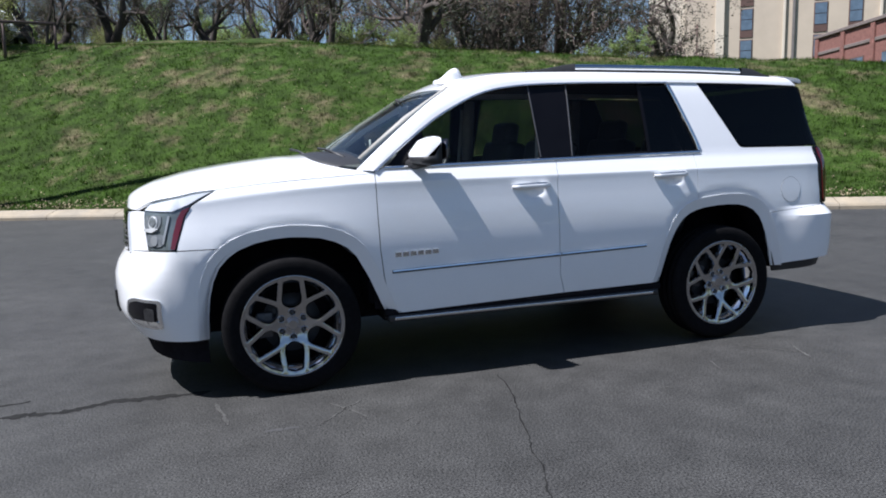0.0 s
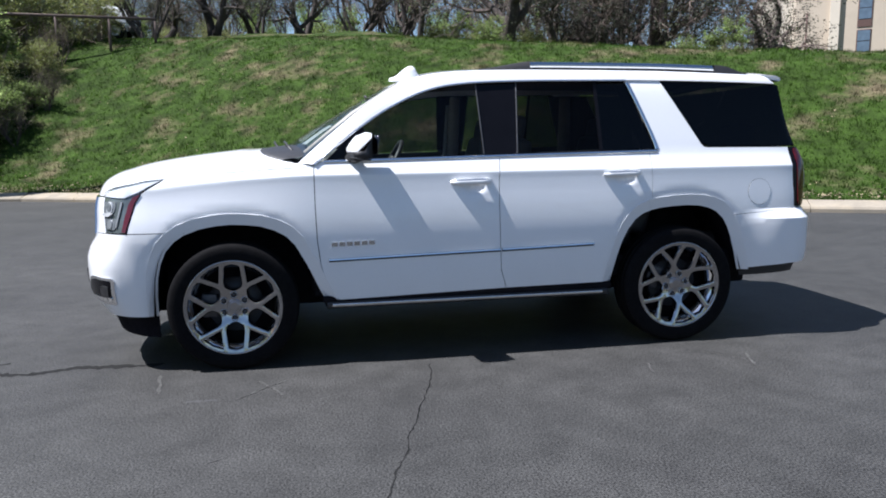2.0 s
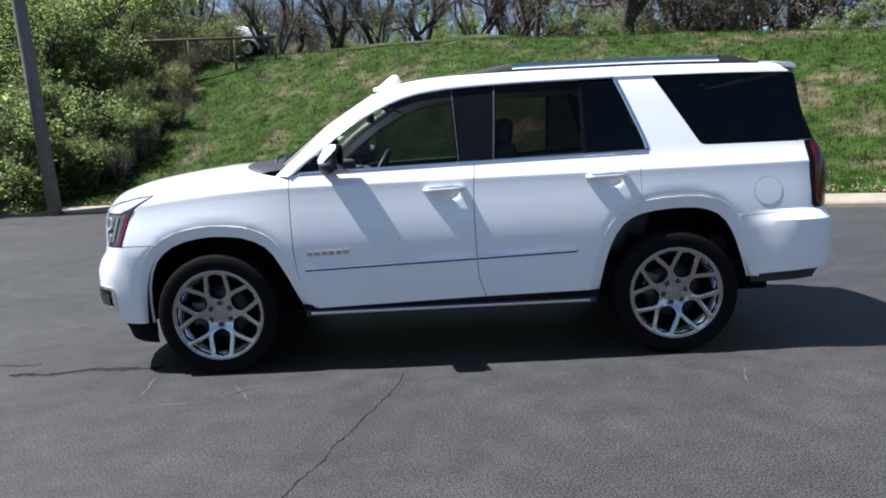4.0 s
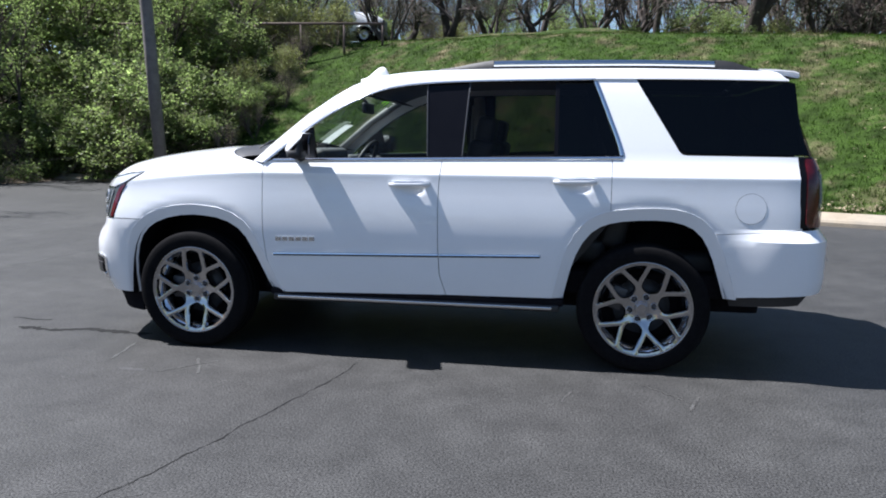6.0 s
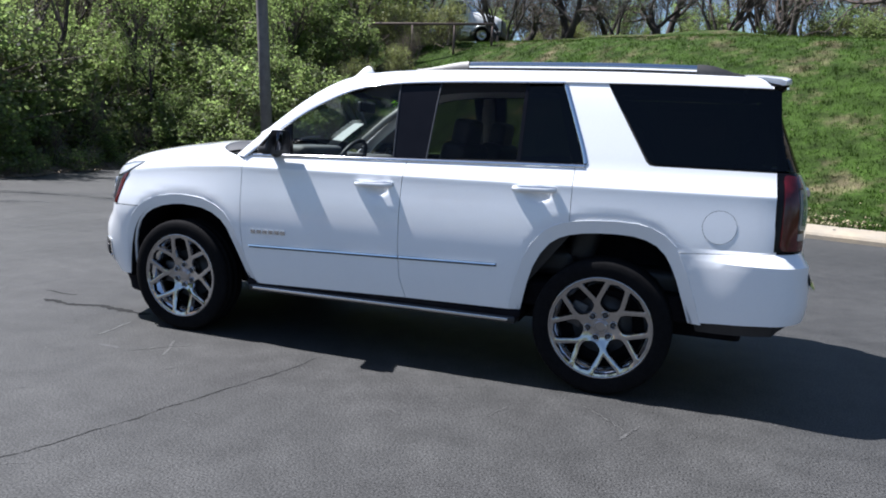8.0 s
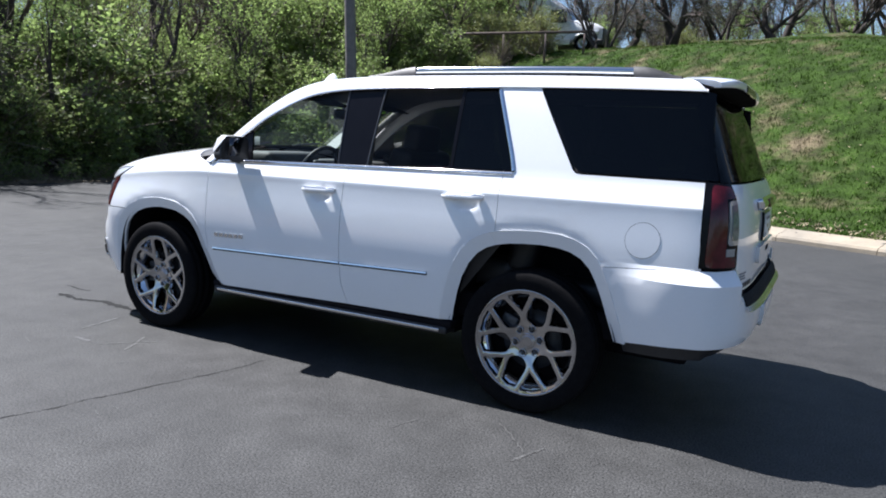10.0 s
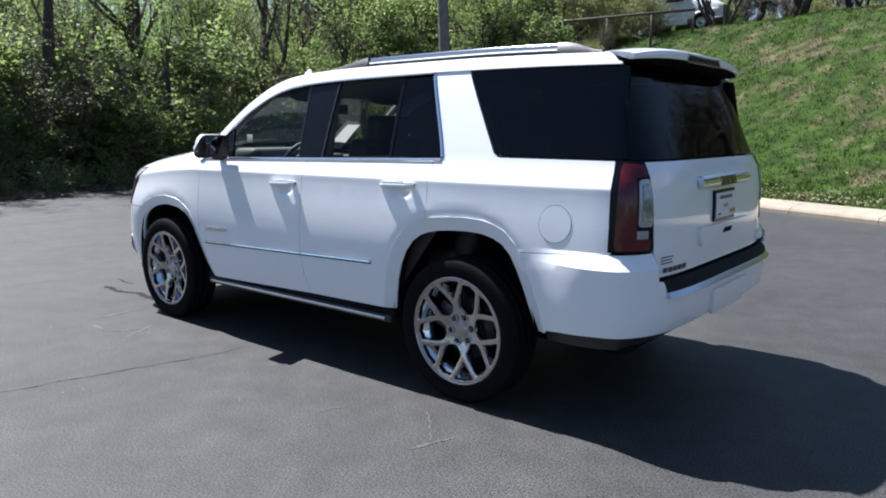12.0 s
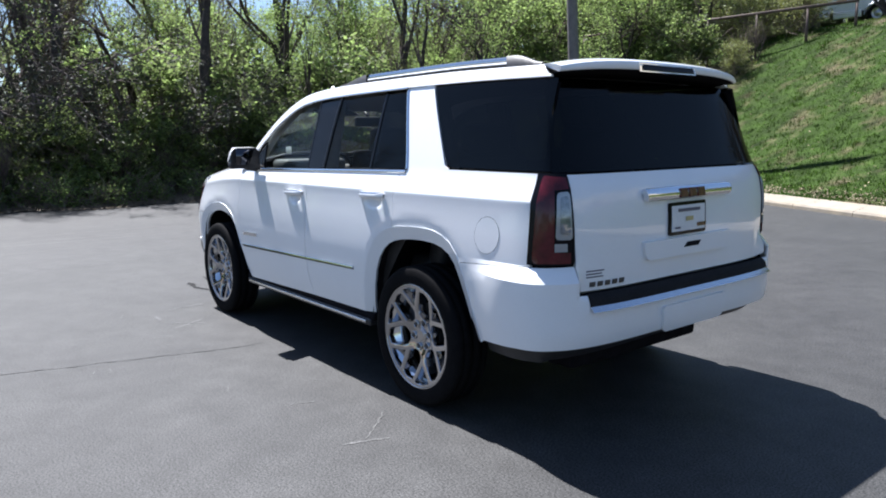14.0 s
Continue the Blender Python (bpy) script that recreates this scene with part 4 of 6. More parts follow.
for hb, fl in ((h_l, False), (h_r, True)):
    for nm, poly, mt, lf in (("upper_reflector", rounded([(-2.372, 0.985), (-2.215, 0.990), (-2.205, 1.062), (-2.382, 1.058)], (0, 1, 2, 3), 0.03), WINLENS, 0.004),
                             ("projector_ring", blob(-2.282, 1.022, 0.042, 0.036), CLEARLENS, 0.009), ("projector", blob(-2.282, 1.026, 0.033, 0.027), WINLENS, 0.013),
                             ("bright_bar", rounded([(-2.368, 0.972), (-2.285, 0.966), (-2.222, 0.990), (-2.275, 0.992), (-2.368, 0.986)], (1, 2, 3), 0.012), CLEARLENS, 0.011),
                             ("lower_reflector", rounded([(-2.338, 0.888), (-2.190, 0.890), (-2.176, 0.958), (-2.352, 0.955)], (0, 1, 2, 3), 0.025), WINLENS, 0.004),
                             ("projector", blob(-2.262, 0.922, 0.036, 0.028), LAMPGREY, 0.009),
                             ("light_guide", rounded([(-2.186, 0.905), (-2.172, 0.905), (-2.135, 1.058), (-2.152, 1.060)], (0, 1, 2, 3), 0.006), LAMPGREY, 0.007),
                             ("top_strip", [(-2.402, 1.085), (-2.12, 1.082), (-2.0, 1.118), (-1.91, 1.163), (S_HT - 0.02, 1.181), (-1.96, 1.170), (-2.07, 1.152), (front_y(-0.82), 1.116)], CLEARLENS, 0.004),
                             ("side_marker", [(-2.125, 0.88), (-2.097, 0.878), (-2.066, 0.97), (-2.038, 1.05), (-1.995, 1.104), (-2.050, 1.088), (-2.086, 1.04), (-2.108, 0.96)], AMBER, 0.005)):
        b = sheet(poly, 0, 0.006, lift=lf, step=0.03)
        part(nm, flipped(b) if fl else b, mt, hb)

# ---- door mirrors
for sgn in (-1, 1):
    def mir(x, y, z):
        return Vector((x, sgn * y, z))

    def mirror_rows(top, levels):
        rows_ = []
        for k in range(11):
            t = k / 10
            y = 0.945 + 0.215 * t
            e = (1 - abs(2 * t - 1) ** 9 * 0.22)
            x1 = -0.600 - 0.012 * t
            dp = (0.165 - 0.055 * t) * e
            zt, zm, zb = 1.325 + 0.128 * e, 1.338, 1.305 - 0.012 * e + 0.012
            if top:
                rows_.append([mir(x1, y, zt - 0.006), mir(x1 - dp * 0.30, y, zt), mir(x1 - dp * 0.65, y, zt - 0.022), mir(x1 - dp * 0.90, y, zt - 0.07), mir(x1 - dp, y, zm + 0.02), mir(x1 - dp * 0.99, y, zm)])
            else:
                rows_.append([mir(x1 + 0.002, y, zt - 0.008), mir(x1 + 0.002, y, zb - 0.01), mir(x1 - dp * 0.5, y, zb - 0.016), mir(x1 - dp * 0.93, y, zb), mir(x1 - dp * 0.985, y, zm + 0.002), mir(x1 - dp * 0.5, y, zm + 0.004)])
        return rows_
    for nm, top, mt in (("door_mirror", True, WHITE), ("lower_shell", False, PLASTIC)):
        bm = strip_loft(mirror_rows(top, 6))
        bm.verts.ensure_lookup_table()
        for o in (0, 10 * 6):
            bm.faces.new([bm.verts[o + i] for i in range(6)])
        bmesh.ops.recalc_face_normals(bm, faces=bm.faces[:])
        if top:
            cap_ob = part(nm, bm, mt, suv, "white door mirror with a black lower shell")
        else:
            part(nm, bm, mt, cap_ob)
    bm = bmesh.new()
    box(bm, (-0.0025, -0.078, -0.058), (0.0025, 0.078, 0.058), 0.0, Matrix.Translation((-0.590, sgn * 1.066, 1.378)) @ Matrix.Rotation(radians(-sgn * 13), 4, "Z") @ Matrix.Rotation(radians(6), 4, "Y"))
    part("mirror_glass", bm, MIRRORGLASS, cap_ob)
    bm = bmesh.new()
    tube(bm, [mir(-0.74, 0.89, 1.292), mir(-0.70, 0.95, 1.296), mir(-0.67, 1.02, 1.305)], [0.034, 0.03, 0.028], 10)
    part("mirror_arm", bm, PLASTIC, cap_ob)
    b = sheet([(-0.875, BELT - 0.002), (-0.60, BELT + 0.006), (-0.64, 1.49), (-0.70, 1.462)], 0, 0.012, lift=-0.004)
    part("mirror_sail", b if sgn == -1 else flipped(b), GLOSSBLACK, suv)

# ---- wheels
def wheel():
    """A twenty-two inch chrome wheel with six Y spokes; the outer face looks to -y, the hub is at the origin."""
    w = thing("wheel", "", "")
    bm = bmesh.new()
    spun(bm, [(0.292, -0.100), (0.299, -0.106), (0.318, -0.110), (0.345, -0.111), (0.370, -0.108), (0.387, -0.100), (0.3945, -0.085), (0.3955, -0.065), (0.389, -0.062), (0.389, -0.056), (0.3965, -0.053), (0.397, -0.008), (0.389, -0.006),
              (0.389, 0.006), (0.397, 0.008), (0.3965, 0.053), (0.389, 0.056), (0.389, 0.062), (0.3955, 0.065), (0.3945, 0.085), (0.387, 0.100), (0.36, 0.11), (0.31, 0.108), (0.29, 0.10)], 96)
    part("tyre", bm, RUBBER, w, "black low-profile tyre")
    bm = bmesh.new()
    spun(bm, [(0.284, -0.079), (0.2845, -0.090), (0.285, -0.099), (0.287, -0.1025), (0.290, -0.105), (0.298, -0.103), (0.300, -0.096), (0.296, -0.09), (0.288, -0.06), (0.272, 0.02), (0.268, 0.10)], 96)
    rim = part("rim", bm, WHEELCHROME, w, "chrome rim")
    bm = bmesh.new()
    spun(bm, [(0.285, -0.082), (0.246, -0.047), (0.238, -0.005), (0.226, 0.09)], 64)
    part("barrel", bm, CHROME, w, "bright chrome wheel barrel")
    bm = bmesh.new()
    spun(bm, [(0.228, 0.09), (0.20, 0.085), (0.02, 0.08)], 48)
    part("back_plate", bm, UNDER, w)
    bm = bmesh.new()
    spun(bm, [(0.02, 0.012), (0.172, 0.012), (0.172, 0.036), (0.02, 0.036)], 64, closed=True)
    part("brake_disc", bm, PLASTIC, w)
    bm = bmesh.new()
    box(bm, (-0.20, -0.015, -0.075), (-0.105, 0.06, 0.075), 0.012)
    part("caliper", bm, DARKMETAL, w)
    # the face: six Y spokes with rounded windows between them
    def dish(r):
        return -0.048 - 0.053 * min(max((r - 0.07) / 0.22, 0.0), 1.0) ** 0.85

    tip = math.radians(15.0)
    lug = Vector((math.cos(math.radians(30)), math.sin(math.radians(30))))
    side = Vector((lug.y, -lug.x))                      # from the lug line towards the spoke's axis
    big = rounded([tuple(lug * 0.098), tuple(lug * 0.100 + side * 0.018), tuple(lug * 0.121 + side * 0.0525), tuple(lug * 0.152 + side * 0.0585), tuple(lug * 0.260 + side * 0.0475), tuple(lug * 0.273)], (1, 2, 3, 4), 0.014, 4)
    small = rounded([(0.170, 0.0), (0.173, 0.003), (0.2745 * math.cos(tip), 0.2745 * math.sin(tip)), (0.2775, 0.0)], (1, 2), 0.012, 4)
    arc = [(0.290 * math.cos(a), 0.290 * math.sin(a)) for a in np.linspace(0, math.radians(30), 7)]
    half = [(0.0, 0.0)] + small + arc + big[::-1]
    for k in range(6):
        bm = bmesh.new()
        turn = Matrix.Rotation(radians(60 * k), 3, "Y")
        for up_side in (1, -1):
            hb = bmesh.new()
            ring_ = [hb.verts.new((a, 0.0, b * up_side)) for a, b in half]
            hb.faces.new(ring_ if up_side == 1 else ring_[::-1])
            for r_ in np.arange(0.02, 0.29, 0.018):
                bmesh.ops.bisect_plane(hb, geom=hb.verts[:] + hb.edges[:] + hb.faces[:], dist=1e-6, plane_co=(r_, 0, 0), plane_no=(1, 0, 0.25 * up_side))
            for z_ in np.arange(0.006, 0.16, 0.009):
                bmesh.ops.bisect_plane(hb, geom=hb.verts[:] + hb.edges[:] + hb.faces[:], dist=1e-6, plane_co=(0, 0, z_ * up_side), plane_no=(0, 0, 1))
            bmesh.ops.triangulate(hb, faces=[f for f in hb.faces if len(f.verts) > 4])
            walls = [(Vector(a), Vector(b)) for line_ in (small, big) for a, b in zip(line_, line_[1:])]

            def inside_by(q):
                best = 1.0
                for a, b in walls:
                    u_ = min(max((q - a).dot(b - a) / max((b - a).length_squared, 1e-12), 0.0), 1.0)
                    best = min(best, (q - a.lerp(b, u_)).length)
                return best

            def big_side(q):
                """Whether q lies nearer to the window between two spokes than to the one in the fork."""
                def gap(line_):
                    return min((q - (a + (b - a) * min(max((q - a).dot(b - a) / max((b - a).length_squared, 1e-12), 0.0), 1.0))).length for a, b in ((Vector(m), Vector(n_)) for m, n_ in zip(line_, line_[1:])))
                return gap(big) < gap(small)

            def on_window(v):
                a, b = v.co.x, v.co.z * up_side
                if math.hypot(a, b) > 0.2895 or (b < 1e-5 and not 0.170 - 1e-5 < a < 0.2775 + 1e-5) or a < 0.02:
                    return False
                q = Vector((a, b))
                return not (abs(q.dot(side)) < 1e-5 and not 0.098 - 1e-5 < q.dot(lug) < 0.273 + 1e-5)
            rim_e = [e for e in hb.edges if e.is_boundary and all(on_window(v) for v in e.verts)
                     and not (all(abs(v.co.z) < 1e-5 for v in e.verts)) and not all(abs(Vector((v.co.x, v.co.z * up_side)).dot(side)) < 1e-5 for v in e.verts)]
            mid_small = Vector((0.235, 0.0))
            made1 = bmesh.ops.extrude_edge_only(hb, edges=rim_e)["geom"]
            v1 = [v for v in made1 if isinstance(v, bmesh.types.BMVert)]
            e1 = [e for e in made1 if isinstance(e, bmesh.types.BMEdge) and all(v in set(v1) for v in e.verts)]
            made2 = bmesh.ops.extrude_edge_only(hb, edges=e1)["geom"]
            v2 = {v for v in made2 if isinstance(v, bmesh.types.BMVert)}
            v1s = set(v1)
            for v in hb.verts:
                q = Vector((v.co.x, v.co.z * up_side))
                y_ = dish(q.length) - 0.0022 * ease(0.0, 0.010, inside_by(q)) * ease(0.10, 0.13, q.length) * ease(0.290, 0.278, q.length)
                if v in v1s or v in v2:
                    cham = 0.0045 * ease(0.23, 0.13, q.length)
                    if big_side(q):
                        goal = lug * min(max(q.dot(lug), 0.135), 0.235)
                    else:
                        goal = mid_small
                    q = q + (goal - q).normalized() * ((0.0032 + cham) if v in v1s else (0.006 + cham))
                    y_ += 0.004 + 2.2 * cham if v in v1s else 0.048 + cham
                v.co = (q.x, y_, q.y * up_side)
            tmp = bpy.data.meshes.new("half")
            hb.to_mesh(tmp)
            hb.free()
            bm.from_mesh(tmp)
            bpy.data.meshes.remove(tmp)
        bmesh.ops.remove_doubles(bm, verts=bm.verts[:], dist=1e-5)
        bmesh.ops.recalc_face_normals(bm, faces=bm.faces[:])
        if sum(f.normal.y * f.calc_area() for f in bm.faces) > 0:
            bmesh.ops.reverse_faces(bm, faces=bm.faces[:])
        bmesh.ops.transform(bm, matrix=turn.to_4x4(), verts=bm.verts[:])
        bm.normal_update()
        for e in bm.edges:
            e.smooth = e.calc_face_angle(0) < 0.5
        part("spoke", bm, WHEELCHROME, w)
    bm = bmesh.new()
    spun(bm, [(0.0005, -0.0545), (0.040, -0.0545), (0.044, -0.051), (0.046, -0.042)], 36)
    hubo = part("hub", bm, WHEELCHROME, w, smooth=False)
    bm = bmesh.new()
    spun(bm, [(0.0004, -0.0580), (0.028, -0.0578), (0.032, -0.0545)], 24)
    part("centre_cap", bm, WHEELCHROME, hubo, smooth=False)
    for k in range(6):
        t = math.radians(60 * k + 30)
        for nm, prof, mt in (("lug_boss", [(0.0235, -0.038), (0.0230, -0.0580), (0.0185, -0.0592), (0.0172, -0.051)], WHEELCHROME), ("lug_pocket", [(0.0173, -0.0525), (0.0005, -0.0505)], UNDER), ("lug_nut", [(0.0115, -0.050), (0.0110, -0.060), (0.008, -0.063), (0.0005, -0.0635)], DARKMETAL)):
            bm = bmesh.new()
            spun(bm, prof, 14)
            bmesh.ops.translate(bm, verts=bm.verts[:], vec=(0.0740 * math.cos(t), 0, 0.0740 * math.sin(t)))
            part(nm, bm, mt, hubo)
    return w


def join_wheel(w, m, name):
    """The wheel's parts hung under the vehicle at the pose m."""
    made = copy_thing(w, m)
    made.name = name
    made.parent = suv
    return made


base_wheel = wheel()
for x, sgn, turn_deg in ((-WB, -1, 0), (WB, -1, 19), (-WB, 1, 20), (WB, 1, 40)):
    m = pose(x, sgn * 0.885, HUB + 0.003) @ (pose(0, 0, 0, 0, 0, 0) if sgn < 0 else pose(0, 0, 0, 0, 0, 180)) @ pose(0, 0, 0, 0, turn_deg, 0)
    join_wheel(base_wheel, m, "wheel")
for o in [*base_wheel.children_recursive, base_wheel]:
    bpy.data.objects.remove(o)

# ---- inside
bm = bmesh.new()
box(bm, (-1.0, -0.84, 0.45), (2.2, 0.84, 0.60), 0.02)
part("cabin_floor", bm, UNDER, suv)
for sgn in (-1, 1):
    b = sheet([(-0.86, 0.52), (0.98, 0.55), (1.30, 0.96), (2.36, 0.96), (2.36, 1.338), (1.25, 1.334), (0.2, 1.304), (-0.88, 1.278)], 0, 0.0, lift=-0.075, step=0.12)
    part("door_trim", b if sgn == -1 else flipped(b), CLOTH, suv)
bm = bmesh.new()
box(bm, (-1.10, -0.80, 0.75), (-0.60, 0.80, 1.275), 0.06, segments=4)
box(bm, (-0.88, -0.72, 1.20), (-0.62, -0.16, 1.350), 0.05, segments=4)
box(bm, (-0.78, -0.16, 1.16), (-0.60, 0.16, 1.295), 0.03)
part("dashboard", bm, DASH, suv, "dark grey dashboard")
bm = bmesh.new()
box(bm, (-0.60, -0.13, 0.60), (0.35, 0.13, 0.92), 0.03)
part("centre_console", bm, CLOTH, suv)
bm = bmesh.new()
m = Matrix.Translation((-0.44, -0.42, 1.225)) @ Matrix.Rotation(radians(-62), 4, "Y")
pts = [(0.19 * math.cos(t), 0.19 * math.sin(t), 0) for t in np.linspace(0, 2 * math.pi, 33)]
tube(bm, pts, 0.016, 8, cap=False)
box(bm, (-0.08, -0.07, -0.02), (0.08, 0.07, 0.025), 0.02)
for a in (0, 150, 210):
    box(bm, (0.05, -0.02, -0.008), (0.18, 0.02, 0.008), 0.004, Matrix.Rotation(radians(a + 90), 4, "Z"))
tube(bm, [(0, 0, -0.02), (0, 0, -0.22)], 0.035, 10)
bmesh.ops.transform(bm, matrix=m, verts=bm.verts[:])
part("steering_wheel", bm, CLOTH, suv)


def seat(x, y, wide=0.56, rise=0.62):
    bm = bmesh.new()
    box(bm, (x - 0.28, y - wide / 2, rise), (x + 0.28, y + wide / 2, rise + 0.17), 0.06, segments=4)
    box(bm, (-0.085, -wide / 2, 0), (0.085, wide / 2, 0.71), 0.06, Matrix.Translation((x + 0.30, y, rise + 0.10)) @ Matrix.Rotation(radians(14), 4, "Y"), segments=4)
    c = part("seat", bm, CLOTH, suv, "black leather seat")
    bm = bmesh.new()
    box(bm, (-0.06, -0.160, 0), (0.06, 0.160, 0.20), 0.05, Matrix.Translation((x + 0.45, y, rise + 0.75)) @ Matrix.Rotation(radians(10), 4, "Y"), segments=4)
    part("headrest", bm, CLOTH, c)
    for dy in (-0.06, 0.06):
        bm = bmesh.new()
        tube(bm, [(x + 0.445, y + dy, rise + 0.66), (x + 0.465, y + dy, rise + 0.80)], 0.007, 6)
        part("headrest_post", bm, PLASTIC if x > 1.5 else CHROME, c)


for x, y in ((-0.02, -0.42), (-0.02, 0.42), (0.98, -0.42), (0.98, 0.42)):
    seat(x, y)
for y in (-0.40, 0.40):
    seat(1.75, y, 0.60, 0.55)
for sgn in (-1, 1):
    bm = bmesh.new()
    tube(bm, [(0.24, sgn * 0.80, 1.28), (0.25, sgn * 0.70, 1.76)], [0.055, 0.045], 8)
    part("pillar_trim", bm, TRIMGREY, suv)
    bm = bmesh.new()
    tube(bm, [(1.27, sgn * 0.80, 1.28), (1.24, sgn * 0.70, 1.76)], [0.06, 0.05], 8)
    part("pillar_trim", bm, TRIMGREY, suv)
    bm = bmesh.new()
    tube(bm, [(-1.0, sgn * 0.775, 1.32), (-0.70, sgn * 0.735, 1.56), (-0.40, sgn * 0.68, 1.745)], [0.03, 0.028, 0.03], 8)
    part("pillar_trim", bm, TRIMGREY, suv)
    bm = bmesh.new()
    tube(bm, [(0.2, sgn * 0.75, 1.70), (0.17, sgn * 0.77, 1.3), (0.10, sgn * 0.74, 0.95)], 0.018, 6)
    part("seat_belt", bm, TRIMGREY, suv)
bm = bmesh.new()
box(bm, (-0.53, -0.135, 1.605), (-0.495, 0.115, 1.685), 0.015)
tube(bm, [(-0.51, 0, 1.67), (-0.57, 0, 1.735)], 0.012, 6)
part("rear_view_mirror", bm, PLASTIC, suv)
for y in (-0.40, 0.40):
    bm = bmesh.new()
    box(bm, (-0.03, -0.17, -0.004), (0.15, 0.17, 0.004), 0.003, Matrix.Translation((-0.43, y, 1.735)) @ Matrix.Rotation(radians(20), 4, "Y"))
    part("sun_visor", bm, HEADLINER, suv)
def screen_patch(name, u0, u1, i0, i1, material, label=""):
    """A thin sheet stuck inside the windscreen."""
    rows = [[p + Vector((0.012, 0, -0.012)) for p in roof_row(i, -0.01, 41)[round(20 + 20 * u0):round(20 + 20 * u1) + 1]] for i in np.linspace(i0, i1, 6)]
    part(name, thicken(strip_loft(rows), 0.001), material, suv, label)


bm = bmesh.new()
box(bm, (-0.74, -0.60, 1.42), (-0.738, -0.55, 1.48), 0, Matrix.Translation((-0.155, 0.02, -0.03)))
part("windscreen_sticker", bm, PAPER, suv)
# added white sheet in place of a pale reflection in the glass
screen_patch("price_sheet", 0.50, 0.65, 0.7, 2.9, PAPER, "white sheet standing in for a pale reflection in the windscreen")
for k in range(3):
    screen_patch("marker_stroke", 0.70 + 0.10 * k, 0.75 + 0.10 * k, 4.75, 5.15, NEON, "bright green paint stroke on the windscreen")

# ---------------------------------------------------------------- ground, kerb, bank
ASPHALT = shade("asphalt", (0.0365, 0.0362, 0.0354), 0.62, var=0.20, scale=5, fine=0.9, fine_scale=105, bump=0.0022, other=(0.0475, 0.0470, 0.0456), other_scale=0.6, other_lo=0.40, other_hi=0.64, spec=0.30)
CONCRETE = shade("kerb_concrete", (0.255, 0.222, 0.172), 0.85, var=0.14, scale=3, fine=0.12, fine_scale=120, bump=0.002, other=(0.30, 0.25, 0.18), other_scale=1.2)
TURF = shade("turf", (0.028, 0.051, 0.009), 0.9, spec=0.1, var=0.55, scale=2.2, fine=0.5, fine_scale=30, bump=0.03, other=(0.118, 0.095, 0.058), other_scale=0.62, other_lo=0.51, other_hi=0.68)
SOIL = shade("leaf_litter", (0.17, 0.125, 0.085), 0.95, var=0.35, scale=3, fine=0.4, fine_scale=40, bump=0.02)
BARK = shade("bark", (0.052, 0.041, 0.035), 0.9, var=0.3, scale=6, fine=0.3, fine_scale=40, bump=0.01)
LEAF = shade("spring_leaf", (0.225, 0.305, 0.100), 0.5, spec=0.25, var=0.45, scale=0.7, island=0.38, through_light=0.7)
RUST = shade("rusted_pipe", (0.11, 0.075, 0.06), 0.75, var=0.3, scale=8, fine=0.2, fine_scale=60)


KERB = hermite([-8.5, -5.5, -3, 0, 4.2, 8, 12, 20, 46], [14.476, 13.05, 11.72, 10.12, 8.05, 6.25, 4.15, -0.8, -20.4])


def kerb_y(x):
    return KERB(x) if -8.5 < x < 46 else 14.476 - 0.22 * (x + 8.5) if x < 0 else -20.4 - 0.8 * (x - 46)


def edge_x(y):
    """Where the asphalt ends at the thicket."""
    return -14.2 - 0.14 * y + 0.35 * math.sin(y * 0.9) + 0.2 * math.sin(y * 2.3)


def hill(x, y):
    n = Vector((0.44, 0.898))
    d = (y - kerb_y(x)) * 0.898
    u = x * 0.898 - (y - 10.6) * 0.44
    road = 1.7 * float(np.interp(u, [-8, 4], [1, 0])) * ease(13, 24, d)
    crest = float(np.interp(u, [-40, -14, -2, 8, 18, 40], [5.8, 5.48, 4.88, 4.0, 3.22, 2.55]))
    t = d / 9.6
    z = 0.19
    if d > 0.3:
        z += crest * (ease(0.0, 1.15, (d - 0.3) / 9.3) * 0.75 + 0.25 * min((d - 0.3) / 9.6, 1.0)) + 0.02 * max(d - 11, 0) + road
        z += 0.10 * noise.noise(Vector((x * 0.35, y * 0.35, 0))) * min(d / 2, 1) + 0.04 * noise.noise(Vector((x * 1.3, y * 1.3, 3))) * min(d, 1)
    return z


bm = bmesh.new()
s = 1500.0
vs = [bm.verts.new(p) for p in ((-s, -s, 0), (s, -s, 0), (s, s, 0), (-s, s, 0))]
bm.faces.new(vs)
ground = part("ground", bm, ASPHALT, label="worn dark grey asphalt car park")
tagged(ground, "worn dark grey asphalt car park with cracks", "ground", kind="structure")

xs = np.r_[np.arange(-60, -20, 2.0), np.arange(-20, 20, 0.45), np.arange(20, 80, 2.5)]
ds = np.r_[np.arange(0.40, 14, 0.4), np.arange(14, 30, 2), np.arange(30, 95, 8)]
rows = []
for x in xs:
    rows.append([(x + 0.44 * d, kerb_y(x) + 0.898 * d + 0.0, hill(x + 0.44 * d, kerb_y(x) + 0.898 * d)) for d in ds])
bank = part("bank", strip_loft([r[::-1] for r in rows]), TURF)
tagged(bank, "sloping bank with patchy green grass and dry straw", "grass", kind="structure")

